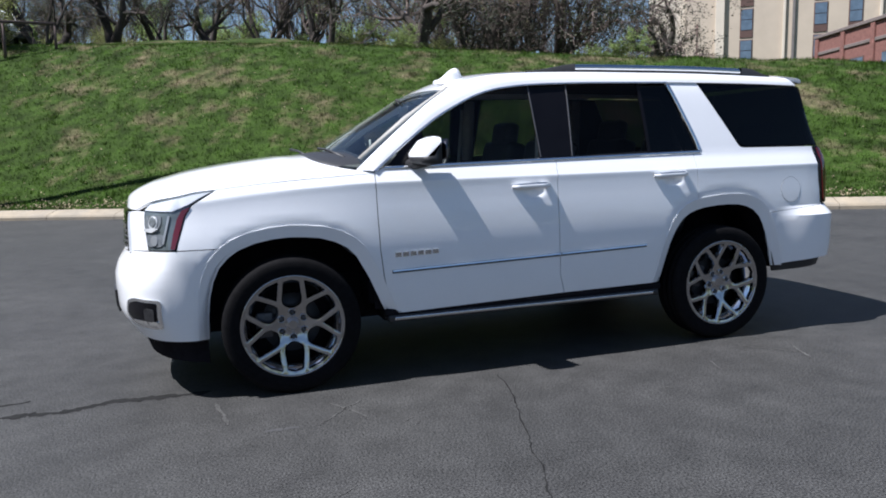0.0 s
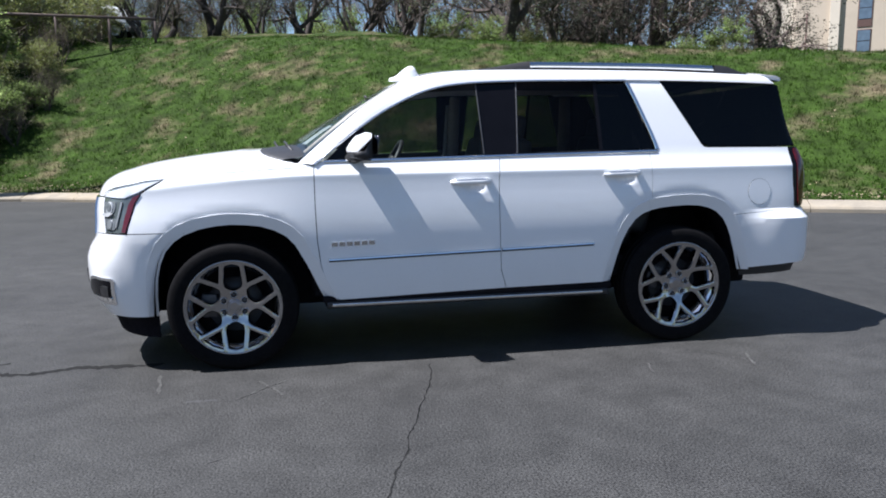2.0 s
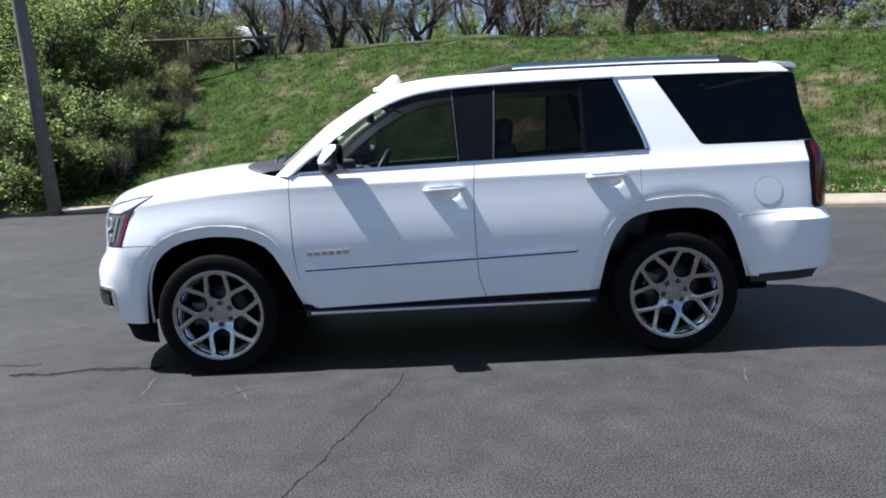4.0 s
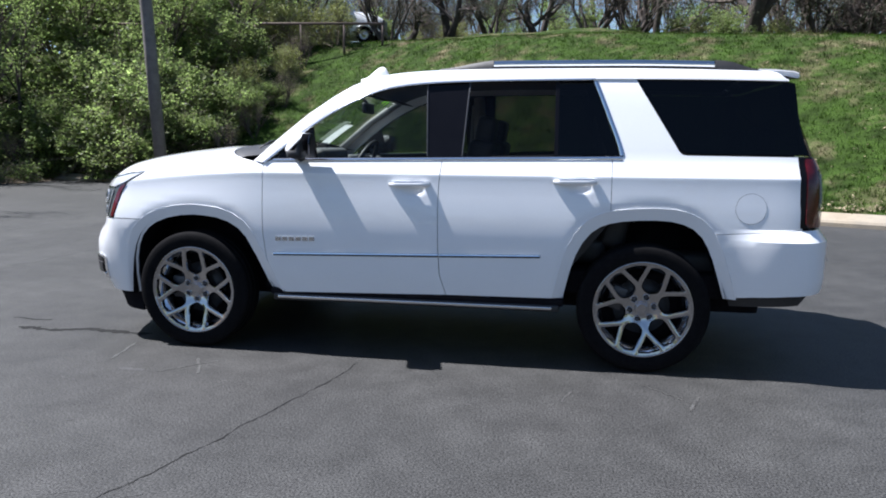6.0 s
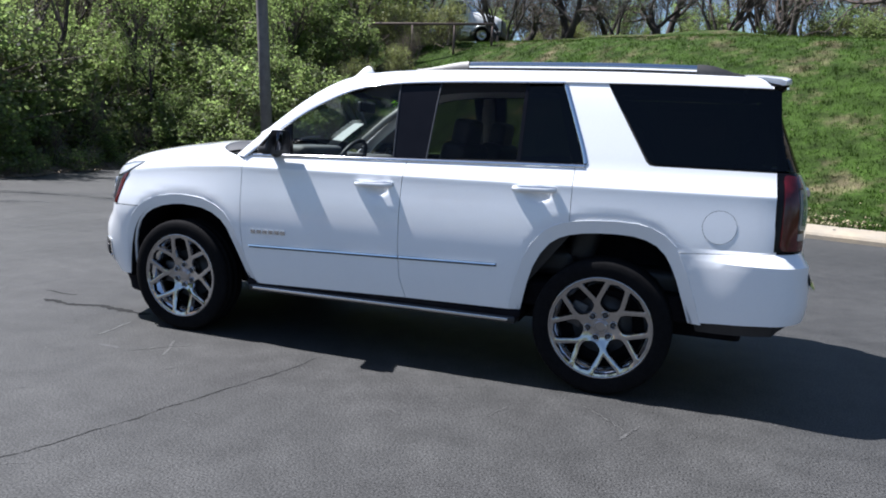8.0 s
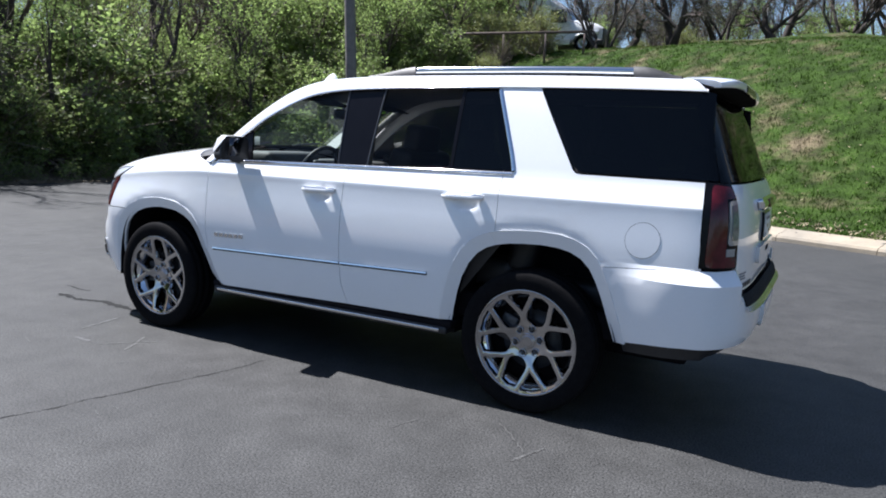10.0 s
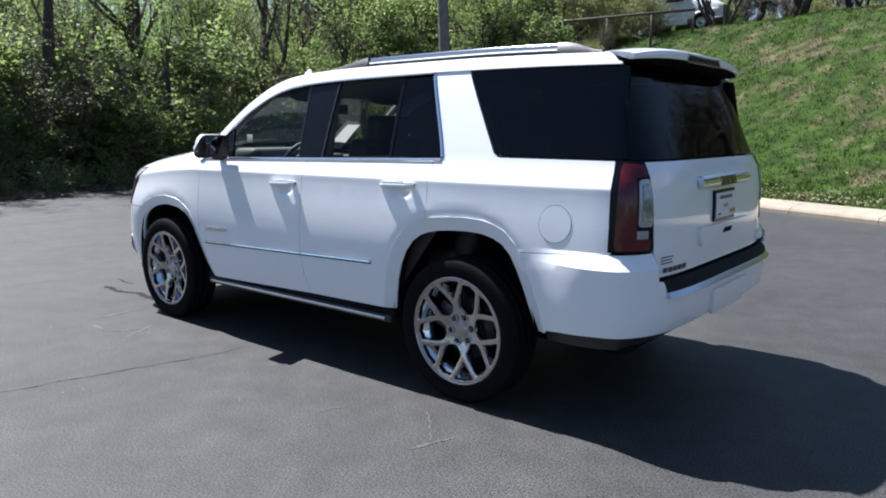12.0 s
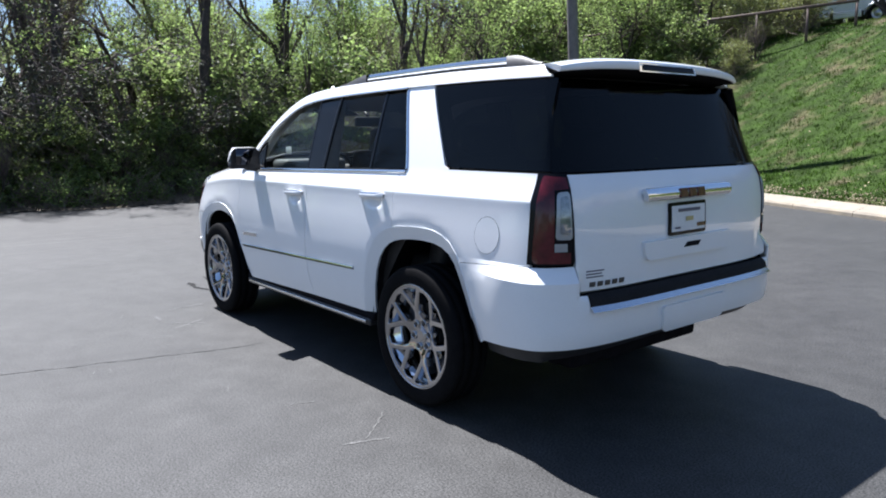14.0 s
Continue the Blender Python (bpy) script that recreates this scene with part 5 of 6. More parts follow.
for k, x in enumerate(np.arange(-17.5, 45, 1.5)):
    bm = bmesh.new()
    a, b = Vector((x, kerb_y(x))), Vector((x + 1.5, kerb_y(x + 1.5)))
    d = (b - a).normalized()
    nn = Vector((-d.y, d.x))
    b2 = b - d * 0.012
    prof = [(0.0, -0.05), (0.0, 0.065), (0.03, 0.105), (0.33, 0.195), (0.41, 0.205), (0.41, -0.05)]
    rws = [[Vector((q.x + nn.x * o, q.y + nn.y * o, h)) for o, h in prof] for q in (a, b2)]
    vs = [[bm.verts.new(p) for p in r] for r in rws]
    for i in range(5):
        bm.faces.new((vs[0][i], vs[1][i], vs[1][i + 1], vs[0][i + 1]))
    bm.faces.new(vs[0]), bm.faces.new(vs[1][::-1])
    bmesh.ops.recalc_face_normals(bm, faces=bm.faces[:])
    o = part("kerb", bm, CONCRETE, smooth=False)
    tagged(o, "weathered tan concrete kerb stone along the bank", "kerb", "kerb stones", "structure")

# ---------------------------------------------------------------- plants
GRASSBLADE = shade("grass_blades", (0.048, 0.092, 0.0135), 0.7, spec=0.08, var=0.55, scale=2.2, other=(0.135, 0.110, 0.065), other_scale=0.62, other_lo=0.52, other_hi=0.70, island=0.5, through_light=0.5)
BRUSH = shade("brush_stems", (0.20, 0.155, 0.125), 0.9, var=0.25, scale=5)
DARKBUD = shade("dark_needle", (0.045, 0.052, 0.028), 0.7, var=0.3, scale=0.6, island=0.4, through_light=0.2)
TWIG = shade("twig_bark", (0.135, 0.102, 0.088), 0.9, var=0.25, scale=5)
LEAF_DARK = shade("shade_leaf", (0.150, 0.175, 0.078), 0.55, var=0.3, scale=0.6, island=0.5, through_light=0.55)
BUD = shade("bud_leaf", (0.22, 0.24, 0.07), 0.6, var=0.25, scale=0.5, island=0.4, through_light=0.35)
PALELEAF = shade("pale_dry_leaf", (0.21, 0.172, 0.105), 0.9, var=0.3, scale=3, island=0.4)
DRYSTEM = shade("dry_stems", (0.19, 0.145, 0.095), 0.9, var=0.3, scale=2, island=0.4)


def mesh_of(name, verts, faces, material, parent, label=""):
    me = bpy.data.meshes.new(name)
    me.from_pydata(verts, [], faces)
    me.materials.append(material)
    me.update()
    ob = new(name, me)
    if parent is not None:
        ob.parent = parent
    if label:
        ob["label"] = label
    return ob


def leaves(rng, centres, size, spread=0.5):
    """Small folded leaves at the given points: verts and faces."""
    c = np.asarray(centres)
    n = len(c)
    d = rng.normal(size=(n, 3))
    d[:, 2] *= spread
    d /= np.linalg.norm(d, axis=1)[:, None]
    e = np.cross(d, rng.normal(size=(n, 3)) + np.array((0, 0, 0.7)))
    e /= np.linalg.norm(e, axis=1)[:, None] + 1e-9
    sz = size * rng.uniform(0.55, 1.35, (n, 1))
    v = np.stack([c - d * sz * 0.5, c + e * sz * 0.30, c + d * sz * 0.55, c - e * sz * 0.30], 1).reshape(-1, 3)
    f = np.arange(4 * n).reshape(-1, 4)
    return v, f


def grow(rng, base, direction, length, radius, levels, kids, spread, droop=0.0, wander=0.18, tips=None, segs=None, ratio=0.62, up=0.12):
    """Branches by recursion: fills segs with polylines and tips with end points."""
    n = 5 if levels > 1 else 3
    pts, p, d = [base], base, direction
    for k in range(n):
        d = (d + Vector(rng.normal(0, wander, 3)) + Vector((0, 0, up - droop))).normalized()
        p = p + d * (length / n)
        pts.append(p)
    rad = [radius * (1 - 0.62 * k / n) for k in range(n + 1)]
    segs.append((pts, rad, levels))
    if levels <= 0:
        tips.extend(pts[1:])
        return
    for k in range(kids):
        t = rng.uniform(0.30, 1.0) if k else 1.0
        i = min(int(t * n), n - 1)
        q = pts[i].lerp(pts[i + 1], t * n - i)
        ax = Vector(rng.normal(size=3)).cross(d).normalized()
        nd = (Matrix.Rotation(rng.uniform(0.5, 1.0) * spread, 3, ax) @ d).normalized()
        grow(rng, q, nd, length * ratio * rng.uniform(0.75, 1.2), rad[i] * 0.62, levels - 1, kids, spread, droop, wander, tips, segs, ratio, up)


def tubes(segs):
    vs, fs = [], []
    for pts, rad, lev in segs:
        sides = 9 if lev >= 3 else 5 if lev == 2 else 3
        start = len(vs)
        for i, p in enumerate(pts):
            d = (pts[min(i + 1, len(pts) - 1)] - pts[max(i - 1, 0)]).normalized()
            a = d.cross(Vector((0.3, 0.2, 0.9)) if abs(d.z) < 0.9 else Vector((1, 0, 0))).normalized()
            b = d.cross(a)
            for k in range(sides):
                t = 2 * math.pi * k / sides
                vs.append(tuple(p + rad[i] * (math.cos(t) * a + math.sin(t) * b)))
        for i in range(len(pts) - 1):
            for k in range(sides):
                o = start + i * sides
                fs.append((o + k, o + (k + 1) % sides, o + sides + (k + 1) % sides, o + sides + k))
    return vs, fs


def tree(seed, height, radius, lean, levels, kids, spread, leaf_mat, leaf_count, leaf_size, label, droop=0.0, wander=0.18, stems=1, ratio=0.62, up=0.12):
    rng = np.random.default_rng(seed)
    segs, tips = [], []
    for k in range(stems):
        a = 2 * math.pi * k / max(stems, 1) + rng.uniform(0, 1)
        d = Vector((lean[0] + 0.25 * math.cos(a) * (stems > 1), lean[1] + 0.25 * math.sin(a) * (stems > 1), 1)).normalized()
        grow(rng, Vector((0.25 * math.cos(a) * (stems > 1), 0.25 * math.sin(a) * (stems > 1), -0.3)), d, height * 0.5 * rng.uniform(0.85, 1.1), radius, levels, kids, spread, droop, wander, tips, segs, ratio, up)
    t = thing("tree", label, "tree")
    big = [s_ for s_ in segs if s_[2] >= levels - 1]
    small = [s_ for s_ in segs if s_[2] < levels - 1]
    tr = mesh_of("trunk", *tubes(big), BARK, t)
    for pl in tr.data.polygons:
        pl.use_smooth = True
    mesh_of("crown", *tubes(small), TWIG, t, "fine bare twigs with spring leaves")
    if leaf_count:
        pick = rng.integers(0, len(tips), leaf_count)
        cs = np.array([tips[i] for i in pick]) + rng.normal(0, 0.16, (leaf_count, 3))
        v, f = leaves(rng, cs, leaf_size)
        mesh_of("foliage", v.tolist(), f.tolist(), leaf_mat, t)
    return t


def bush(seed, wide, tall, count, leaf_size, leaf_mat, label, dark=0.35):
    """A leafy shrub: several lobes of leaves over thin stems."""
    rng = np.random.default_rng(seed)
    lobes = []
    for k in range(11):
        a, r = rng.uniform(0, 2 * math.pi), wide * 0.5 * math.sqrt(rng.uniform(0, 1)) * 0.8
        lobes.append((r * math.cos(a), r * math.sin(a), tall * rng.uniform(0.12, 0.80), rng.uniform(0.22, 0.42) * wide * 0.62))
    pts = []
    for x, y, z, r in lobes:
        sprays = 40
        d = rng.normal(size=(sprays, 3))
        d /= np.linalg.norm(d, axis=1)[:, None]
        rr = r * rng.uniform(0.55, 1.22, sprays)
        heads = np.array((x, y, z)) + d * rr[:, None] * (1, 1, 0.85)
        for h_, d_ in zip(heads, d):
            m_ = int(count / len(lobes) / sprays * rng.uniform(0.5, 1.6))
            loose = rng.normal(size=(m_, 3)) * rng.uniform(0.07, 0.13)
            along = rng.uniform(-0.20, 0.20, (m_, 1)) * (d_ * 0.8 + np.array((0, 0, 0.35)))
            pts.append(h_ + loose * (1, 1, 0.55) + along)
    pts = np.concatenate(pts)
    pts[:, 2] = np.abs(pts[:, 2]) + 0.03
    t = thing("bush", label, "bush")
    is_dark = rng.uniform(0, 1, len(pts)) < dark
    v, f = leaves(rng, pts[~is_dark], leaf_size)
    mesh_of("foliage", v.tolist(), f.tolist(), leaf_mat, t)
    v, f = leaves(rng, pts[is_dark], leaf_size)
    mesh_of("inner_foliage", v.tolist(), f.tolist(), LEAF_DARK, t)
    segs = []
    for x, y, z, r in lobes:
        b = Vector((x * 0.2, y * 0.2, 0))
        m_ = Vector((x * 0.7, y * 0.7, z * 0.6))
        segs.append(([b, m_, Vector((x, y, z))], [0.03, 0.02, 0.012], 1))
        for k in range(14):
            q = m_ + Vector(rng.normal(0, 0.08, 3))
            e = Vector((x, y, z)) + Vector(rng.normal(0, r * 0.9, 3))
            segs.append(([q, q.lerp(e, 0.5) + Vector(rng.normal(0, 0.06, 3)), e * 1.02], [0.012, 0.009, 0.005], 0))
    mesh_of("branchwork", *tubes(segs), BRUSH, t)
    return t


def floor_z(x, y):
    if y > kerb_y(x) + 0.2:
        return hill(x, y)
    if x < edge_x(y):
        return 0.02 + 0.11 * (edge_x(y) - x)
    return 0.0


def plant(src, x, y, scale=1.0, turn_=0.0, sink=0.05, label=""):
    m = Matrix.LocRotScale((x, y, floor_z(x, y) - sink), Euler((0, 0, turn_)), None)
    c = copy_thing(src, m)
    c.scale = (scale, scale, scale)
    if label:
        c["label"] = label
    return c


rnd = random.Random(5)
BARE = [tree(11, 10.5, 0.30, (0.22, 0.05), 4, 6, 1.05, BUD, 2500, 0.09, "gnarled spreading tree, mostly bare, on the bank top", droop=0.06, wander=0.22, ratio=0.66, up=0.08),
        tree(12, 10.0, 0.26, (-0.15, 0.1), 4, 5, 0.75, BUD, 2200, 0.08, "bare spring tree with a few pale buds", ratio=0.60),
        tree(13, 9.0, 0.13, (0.05, 0.0), 3, 6, 0.65, BUD, 1600, 0.09, "clump of slender bare stems", stems=5, ratio=0.60, up=0.16),
        tree(14, 11.0, 0.52, (-0.30, 0.1), 4, 5, 1.1, DARKBUD, 8500, 0.12, "dark broad tree with long crooked limbs", droop=0.09, wander=0.25, ratio=0.68, up=0.06)]
GREEN = [tree(21, 8.5, 0.16, (0.1, 0.05), 3, 6, 0.8, LEAF, 6500, 0.11, "young tree in fresh light green leaf", ratio=0.64),
         tree(22, 9.5, 0.20, (-0.1, 0.0), 4, 4, 0.8, LEAF, 7500, 0.10, "slim woodland tree in thin green leaf", ratio=0.62)]
TRUNKS = [tree(41, 13.0, 0.24, (0.06, 0.0), 4, 4, 0.6, BUD, 1200, 0.09, "dark straight trunk rising out of the thicket", wander=0.10, ratio=0.55, up=0.2),
          tree(42, 10.0, 0.085, (-0.05, 0.05), 3, 4, 0.55, LEAF, 1500, 0.09, "thin dark sapling at the edge of the thicket", wander=0.12, ratio=0.5, up=0.2)]
BUSHES = [bush(31, 3.0, 2.6, 12500, 0.105, LEAF, "dense green spring bush at the edge of the asphalt"), bush(32, 3.4, 3.2, 14500, 0.108, LEAF, "tall green thicket bush with tangled stems", 0.4),
          bush(33, 2.4, 1.8, 8500, 0.092, LEAF, "low green bush with new leaves", 0.3), bush(34, 2.8, 2.2, 7000, 0.08, BUD, "yellow-green bush on the bank", 0.3),
          bush(35, 1.1, 0.55, 1900, 0.062, LEAF, "low green weeds in leaf litter beside the asphalt", 0.2)]

# the thicket beside the asphalt
y = -11.0
while y < 17.5:
    e = edge_x(y)
    plant(rnd.choice(BUSHES[:3]), e - 1.75 + rnd.uniform(-0.45, 0.35), y, rnd.uniform(0.58, 0.88), rnd.uniform(0, 6.3), 0.12)
    if rnd.random() < 0.85:
        plant(rnd.choice(BUSHES[:2]), e - 3.3 + rnd.uniform(-0.6, 0.6), y + rnd.uniform(-0.6, 0.6), rnd.uniform(1.15, 1.5) * (1 if y > 2 else 0.85), rnd.uniform(0, 6.3), 0.12)
    if rnd.random() < 0.75:
        plant(rnd.choice(BUSHES[:2]), e - 5.4 + rnd.uniform(-1, 1), y + rnd.uniform(-0.8, 0.8), rnd.uniform(1.15, 1.6) * (1 if y > 2 else 0.68), rnd.uniform(0, 6.3), 0.12)
    y += rnd.uniform(1.5, 2.1)
for k in range(24):
    y = rnd.uniform(-14, 24)
    x = edge_x(min(y, 17)) - rnd.uniform(3.5, 20)
    plant(rnd.choice(GREEN + BARE[1:3]) if y > 3 else rnd.choice(BARE[1:3]), x, y, rnd.uniform(0.75, 1.2), rnd.uniform(0, 6.3))
for k in range(26):
    y = rnd.uniform(-14, 26)
    plant(rnd.choice(BUSHES[:2]), edge_x(min(y, 17)) - rnd.uniform(7, 17), y, rnd.uniform(1.3, 2.0) if y > 3 else rnd.uniform(0.7, 1.0), rnd.uniform(0, 6.3), 0.2)

for k in range(34):
    y = -10.5 + 0.82 * k + rnd.uniform(-0.3, 0.3)
    plant(BUSHES[4], edge_x(y) - rnd.uniform(0.3, 0.75), y, rnd.uniform(0.6, 1.15), rnd.uniform(0, 6.3), 0.05)

# bushes on the bank round the pole
for x, y, sc, b in ((-11.4, 17.4, 0.72, 0), (-11.2, 18.7, 0.62, 1), (-11.0, 20.4, 0.62, 0), (-13.9, 15.9, 1.0, 1), (-12.6, 17.2, 0.95, 0), (-14.9, 17.6, 1.15, 1), (-12.6, 19.2, 1.05, 1), (-11.0, 19.3, 0.6, 0), (-16.6, 17.2, 1.2, 0), (-16.4, 19.9, 1.25, 1), (-14.2, 20.6, 1.1, 0), (-11.7, 21.2, 0.75, 3),
                    (-13.0, 23.2, 1.0, 1), (-10.4, 22.6, 0.62, 3), (-15.6, 23.4, 1.2, 0), (-18.3, 22.0, 1.4, 1), (-12.0, 25.8, 1.0, 3), (-14.6, 26.4, 1.2, 1), (-9.3, 25.4, 0.85, 3), (-10.9, 25.2, 0.9, 3), (-10.2, 20.6, 0.5, 2), (-18.0, 26.0, 1.5, 0)):
    plant(BUSHES[b], x, y, sc, rnd.uniform(0, 6.3), 0.1)
for x, y, sc in ((-10.4, 16.9, 0.17), (-10.0, 18.4, 0.16), (-9.6, 20.3, 0.17), (-10.0, 23.2, 0.2)):
    plant(BARE[2], x, y, sc, rnd.uniform(0, 6.3), label="tangle of bare brown stems on the bank")
for x, y, sc in ((-15.5, 21.5, 0.9), (-17.5, 24.5, 1.0), (-13.4, 25.0, 0.85), (-20.0, 21.0, 1.1), (-11.6, 28.0, 0.8), (-19.0, 28.0, 1.1)):
    plant(rnd.choice(GREEN), x, y, sc, rnd.uniform(0, 6.3))

for x, y, sc, b in ((-17.6, 1.2, 0.62, 3), (-18.4, 5.6, 0.6, 3), (-18.6, -2.6, 0.7, 3), (-19.5, 9.0, 0.9, 1), (-17.7, 12.3, 0.7, 1), (-16.6, -3.6, 0.8, 1)):
    plant(BARE[b], x, y, sc, rnd.uniform(0, 6.3), label="slender bare tree rising out of the thicket")

for x, y, sc, tr_ in ((-17.3, 4.4, 0.95, 0.6), (-19.0, 0.8, 1.0, 2.2), (-21.0, 9.5, 1.1, 4.0), (-18.8, -3.0, 0.9, 1.2), (-20.5, 14.5, 1.0, 5.1)):
    plant(TRUNKS[0], x, y, sc, tr_)
for x, y, sc, tr_ in ((-16.4, -0.6, 0.85, 2.0), (-17.6, 8.6, 0.9, 3.3), (-18.0, 16.6, 0.9, 4.2), (-14.4, 19.0, 0.8, 5.2)):
    plant(TRUNKS[1], x, y, sc, tr_)
for k in range(13):
    y = -9.0 + 2.05 * k + rnd.uniform(-0.6, 0.6)
    plant(BARE[2], edge_x(y) - rnd.uniform(0.7, 1.8), y, rnd.uniform(0.16, 0.30), rnd.uniform(0, 6.3), label="tangle of bare brown stems at the thicket edge")

# trees along the bank top
for x, y, sc, b, tr_ in ((-6.4, 38.6, 0.55, 3, 1.1), (-9.4, 39.6, 0.5, 3, 3.0), (-1.2, 41.2, 0.6, 3, 4.4), (19.6, 42.2, 1.1, 3, 5.0), (10.8, 37.2, 1.1, 3, 0.3), (24.4, 45.7, 1.5, 3, 0.0), (28.0, 40.5, 1.15, 3, 2.0), (31.0, 43.0, 0.8, 2, 0.5), (15.4, 39.9, 1.2, 0, 2.4), (-13.0, 34.6, 0.85, 1, 1.0), (-9.2, 34.0, 0.8, 2, 2.0), (-6.6, 38.6, 1.0, 1, 0.5), (-4.3, 41.2, 0.95, 2, 3.0), (-1.4, 46.6, 1.1, 1, 4.0),
                         (2.2, 45.0, 1.0, 2, 5.0), (6.0, 41.0, 0.9, 1, 2.2), (14.5, 42.0, 0.95, 2, 1.4), (19.0, 50.0, 1.1, 1, 3.3), (17.5, 43.0, 0.8, 3, 2.6), (29.0, 47.0, 0.75, 1, 0.8), (-16.5, 38.5, 1.0, 1, 2.5), (-20.0, 36.0, 1.0, 2, 0.4),
                         (30.5, 55.0, 1.0, 2, 1.9)):
    plant(BARE[b], x, y, sc, tr_)
for k in range(54):
    u = rnd.uniform(-46, 26)
    d = rnd.uniform(36, 62)
    x, y = 0.898 * u + 0.44 * d, 10.6 - 0.44 * u + 0.898 * d
    if x > 26:
        continue
    plant(rnd.choice(BARE[1:3] + BARE[1:3] + GREEN[1:]), x, y, rnd.uniform(0.9, 1.3), rnd.uniform(0, 6.3))
for k in range(34):
    u = rnd.uniform(-40, 24)
    d = rnd.uniform(24, 44)
    x, y = 0.898 * u + 0.44 * d, 10.6 - 0.44 * u + 0.898 * d
    if x < 24:
        plant(rnd.choice([BUSHES[3], BUSHES[1]]), x, y, rnd.uniform(0.5, 1.1), rnd.uniform(0, 6.3), 0.2, "scrubby bush among the bank-top trees")
for k in range(34):
    x, y = rnd.uniform(-48, -19), rnd.uniform(12, 48)
    plant(rnd.choice(GREEN + BARE[1:3]), x, y, rnd.uniform(0.9, 1.35), rnd.uniform(0, 6.3))
for k in range(20):
    x, y = rnd.uniform(-36, -17), rnd.uniform(16, 40)
    plant(rnd.choice(BUSHES[:2]), x, y, rnd.uniform(1.3, 1.9), rnd.uniform(0, 6.3), 0.2)
for o in BARE + GREEN + TRUNKS + BUSHES:
    for c in [*o.children_recursive, o]:
        bpy.data.objects.remove(c)

# ---- far trees that close the view behind the car park
rng = np.random.default_rng(17)
vs, fs = [], []
cl = []
for k in range(5200):
    a = rng.uniform(math.radians(-215), math.radians(35))
    r = rng.uniform(62, 84)
    top = 7.5 + 3.0 * math.sin(a * 9) + 2.0 * math.sin(a * 23 + 1)
    cl.append((r * math.cos(a), r * math.sin(a) - 4, max(top, 3) * rng.uniform(0.0, 1.0)))
v, f = leaves(rng, np.array(cl), 1.9, 0.9)
far_w = mesh_of("far_woods", v.tolist(), f.tolist(), LEAF_DARK, None)
tagged(far_w, "distant belt of trees round the car park", "trees", kind="stuff")

# ---- woodland floor
rows = []
for y in np.arange(-40, 24, 0.8):
    e = edge_x(y)
    rows.append([(e - d, y, 0.012 + 0.11 * d + 0.08 * noise.noise(Vector((d * 0.8, y * 0.8, 5))) * min(d, 1) if d else 0.006) for d in (0, 0.25, 0.6, 1.2, 2.5, 5, 10, 20, 40)])
wf_ = part("woodland_floor", strip_loft([r[::-1] for r in rows][::-1]), SOIL)
tagged(wf_, "brown leaf litter under the thicket", "ground", kind="structure")

# ---- grass and litter
rng = np.random.default_rng(8)
vs, fs = [], []
N = 62000
gx, gd = rng.uniform(-19, 30, N), 0.42 + 11.5 * rng.uniform(0, 1, N) ** 1.15
for x, d in zip(gx, gd):
    px, py = x + 0.44 * d, kerb_y(x) + 0.898 * d
    z = hill(px, py)
    tuft = noise.noise(Vector((px * 2.0, py * 2.0, 2.0)))
    h = 0.045 + 0.11 * max(tuft, 0) + 0.03 * rng.uniform()
    for k in range(3):
        a = rng.uniform(0, 6.28)
        cx, cy = px + rng.normal(0, 0.035), py + rng.normal(0, 0.035)
        w = 0.012
        i = len(vs)
        vs += [(cx - w * math.cos(a), cy - w * math.sin(a), z - 0.01), (cx + w * math.cos(a), cy + w * math.sin(a), z - 0.01), (cx + rng.normal(0, 0.03), cy + rng.normal(0, 0.03), z + h * rng.uniform(0.6, 1.2))]
        fs.append((i, i + 1, i + 2))
grass = mesh_of("grass", vs, fs, GRASSBLADE, None)
tagged(grass, "patchy spring grass blades on the bank", "grass", kind="stuff")
vs, fs = [], []
for k in range(9000):
    y = rng.uniform(-12, 17)
    x = edge_x(y) + 0.35 - abs(rng.normal(0, 0.55))
    z = floor_z(x, y) + 0.012
    a, s_ = rng.uniform(0, 6.28), rng.uniform(0.02, 0.06)
    i = len(vs)
    vs += [(x + s_ * math.cos(a + t), y + s_ * math.sin(a + t), z + rng.uniform(0, 0.03)) for t in (0, 1.9, 3.4, 4.8)]
    fs.append((i, i + 1, i + 2, i + 3))
vs2, fs2 = [], []
for k in range(11000):
    x, d = rng.uniform(-19, 30), 0.2 + 11.0 * rng.uniform() ** 1.2 if k < 5500 else 0.40 + abs(rng.normal(0, 0.32))
    px_, py_ = x + 0.44 * d, kerb_y(x) + 0.898 * d
    if k < 5500 and noise.noise(Vector((px_ * 0.5, py_ * 0.5, 7.0))) < rng.uniform(-0.3, 0.25) + 0.3 * ease(2, 12, px_):
        continue
    z = hill(px_, py_) + 0.035
    a, s_ = rng.uniform(0, 6.28), rng.uniform(0.012, 0.032)
    i = len(vs2)
    vs2 += [(px_ + s_ * math.cos(a + t), py_ + s_ * math.sin(a + t), z + rng.uniform(-0.01, 0.04)) for t in (0, 1.9, 3.4, 4.8)]
    fs2.append((i, i + 1, i + 2, i + 3))
bl_ = mesh_of("fallen_leaves", vs2, fs2, PALELEAF, None)
tagged(bl_, "pale dry leaves scattered on the bank", "leaves", kind="stuff")
lit = mesh_of("leaf_litter", vs, fs, DRYSTEM, None)
tagged(lit, "dry fallen leaves along the asphalt edge", "leaves", kind="stuff")

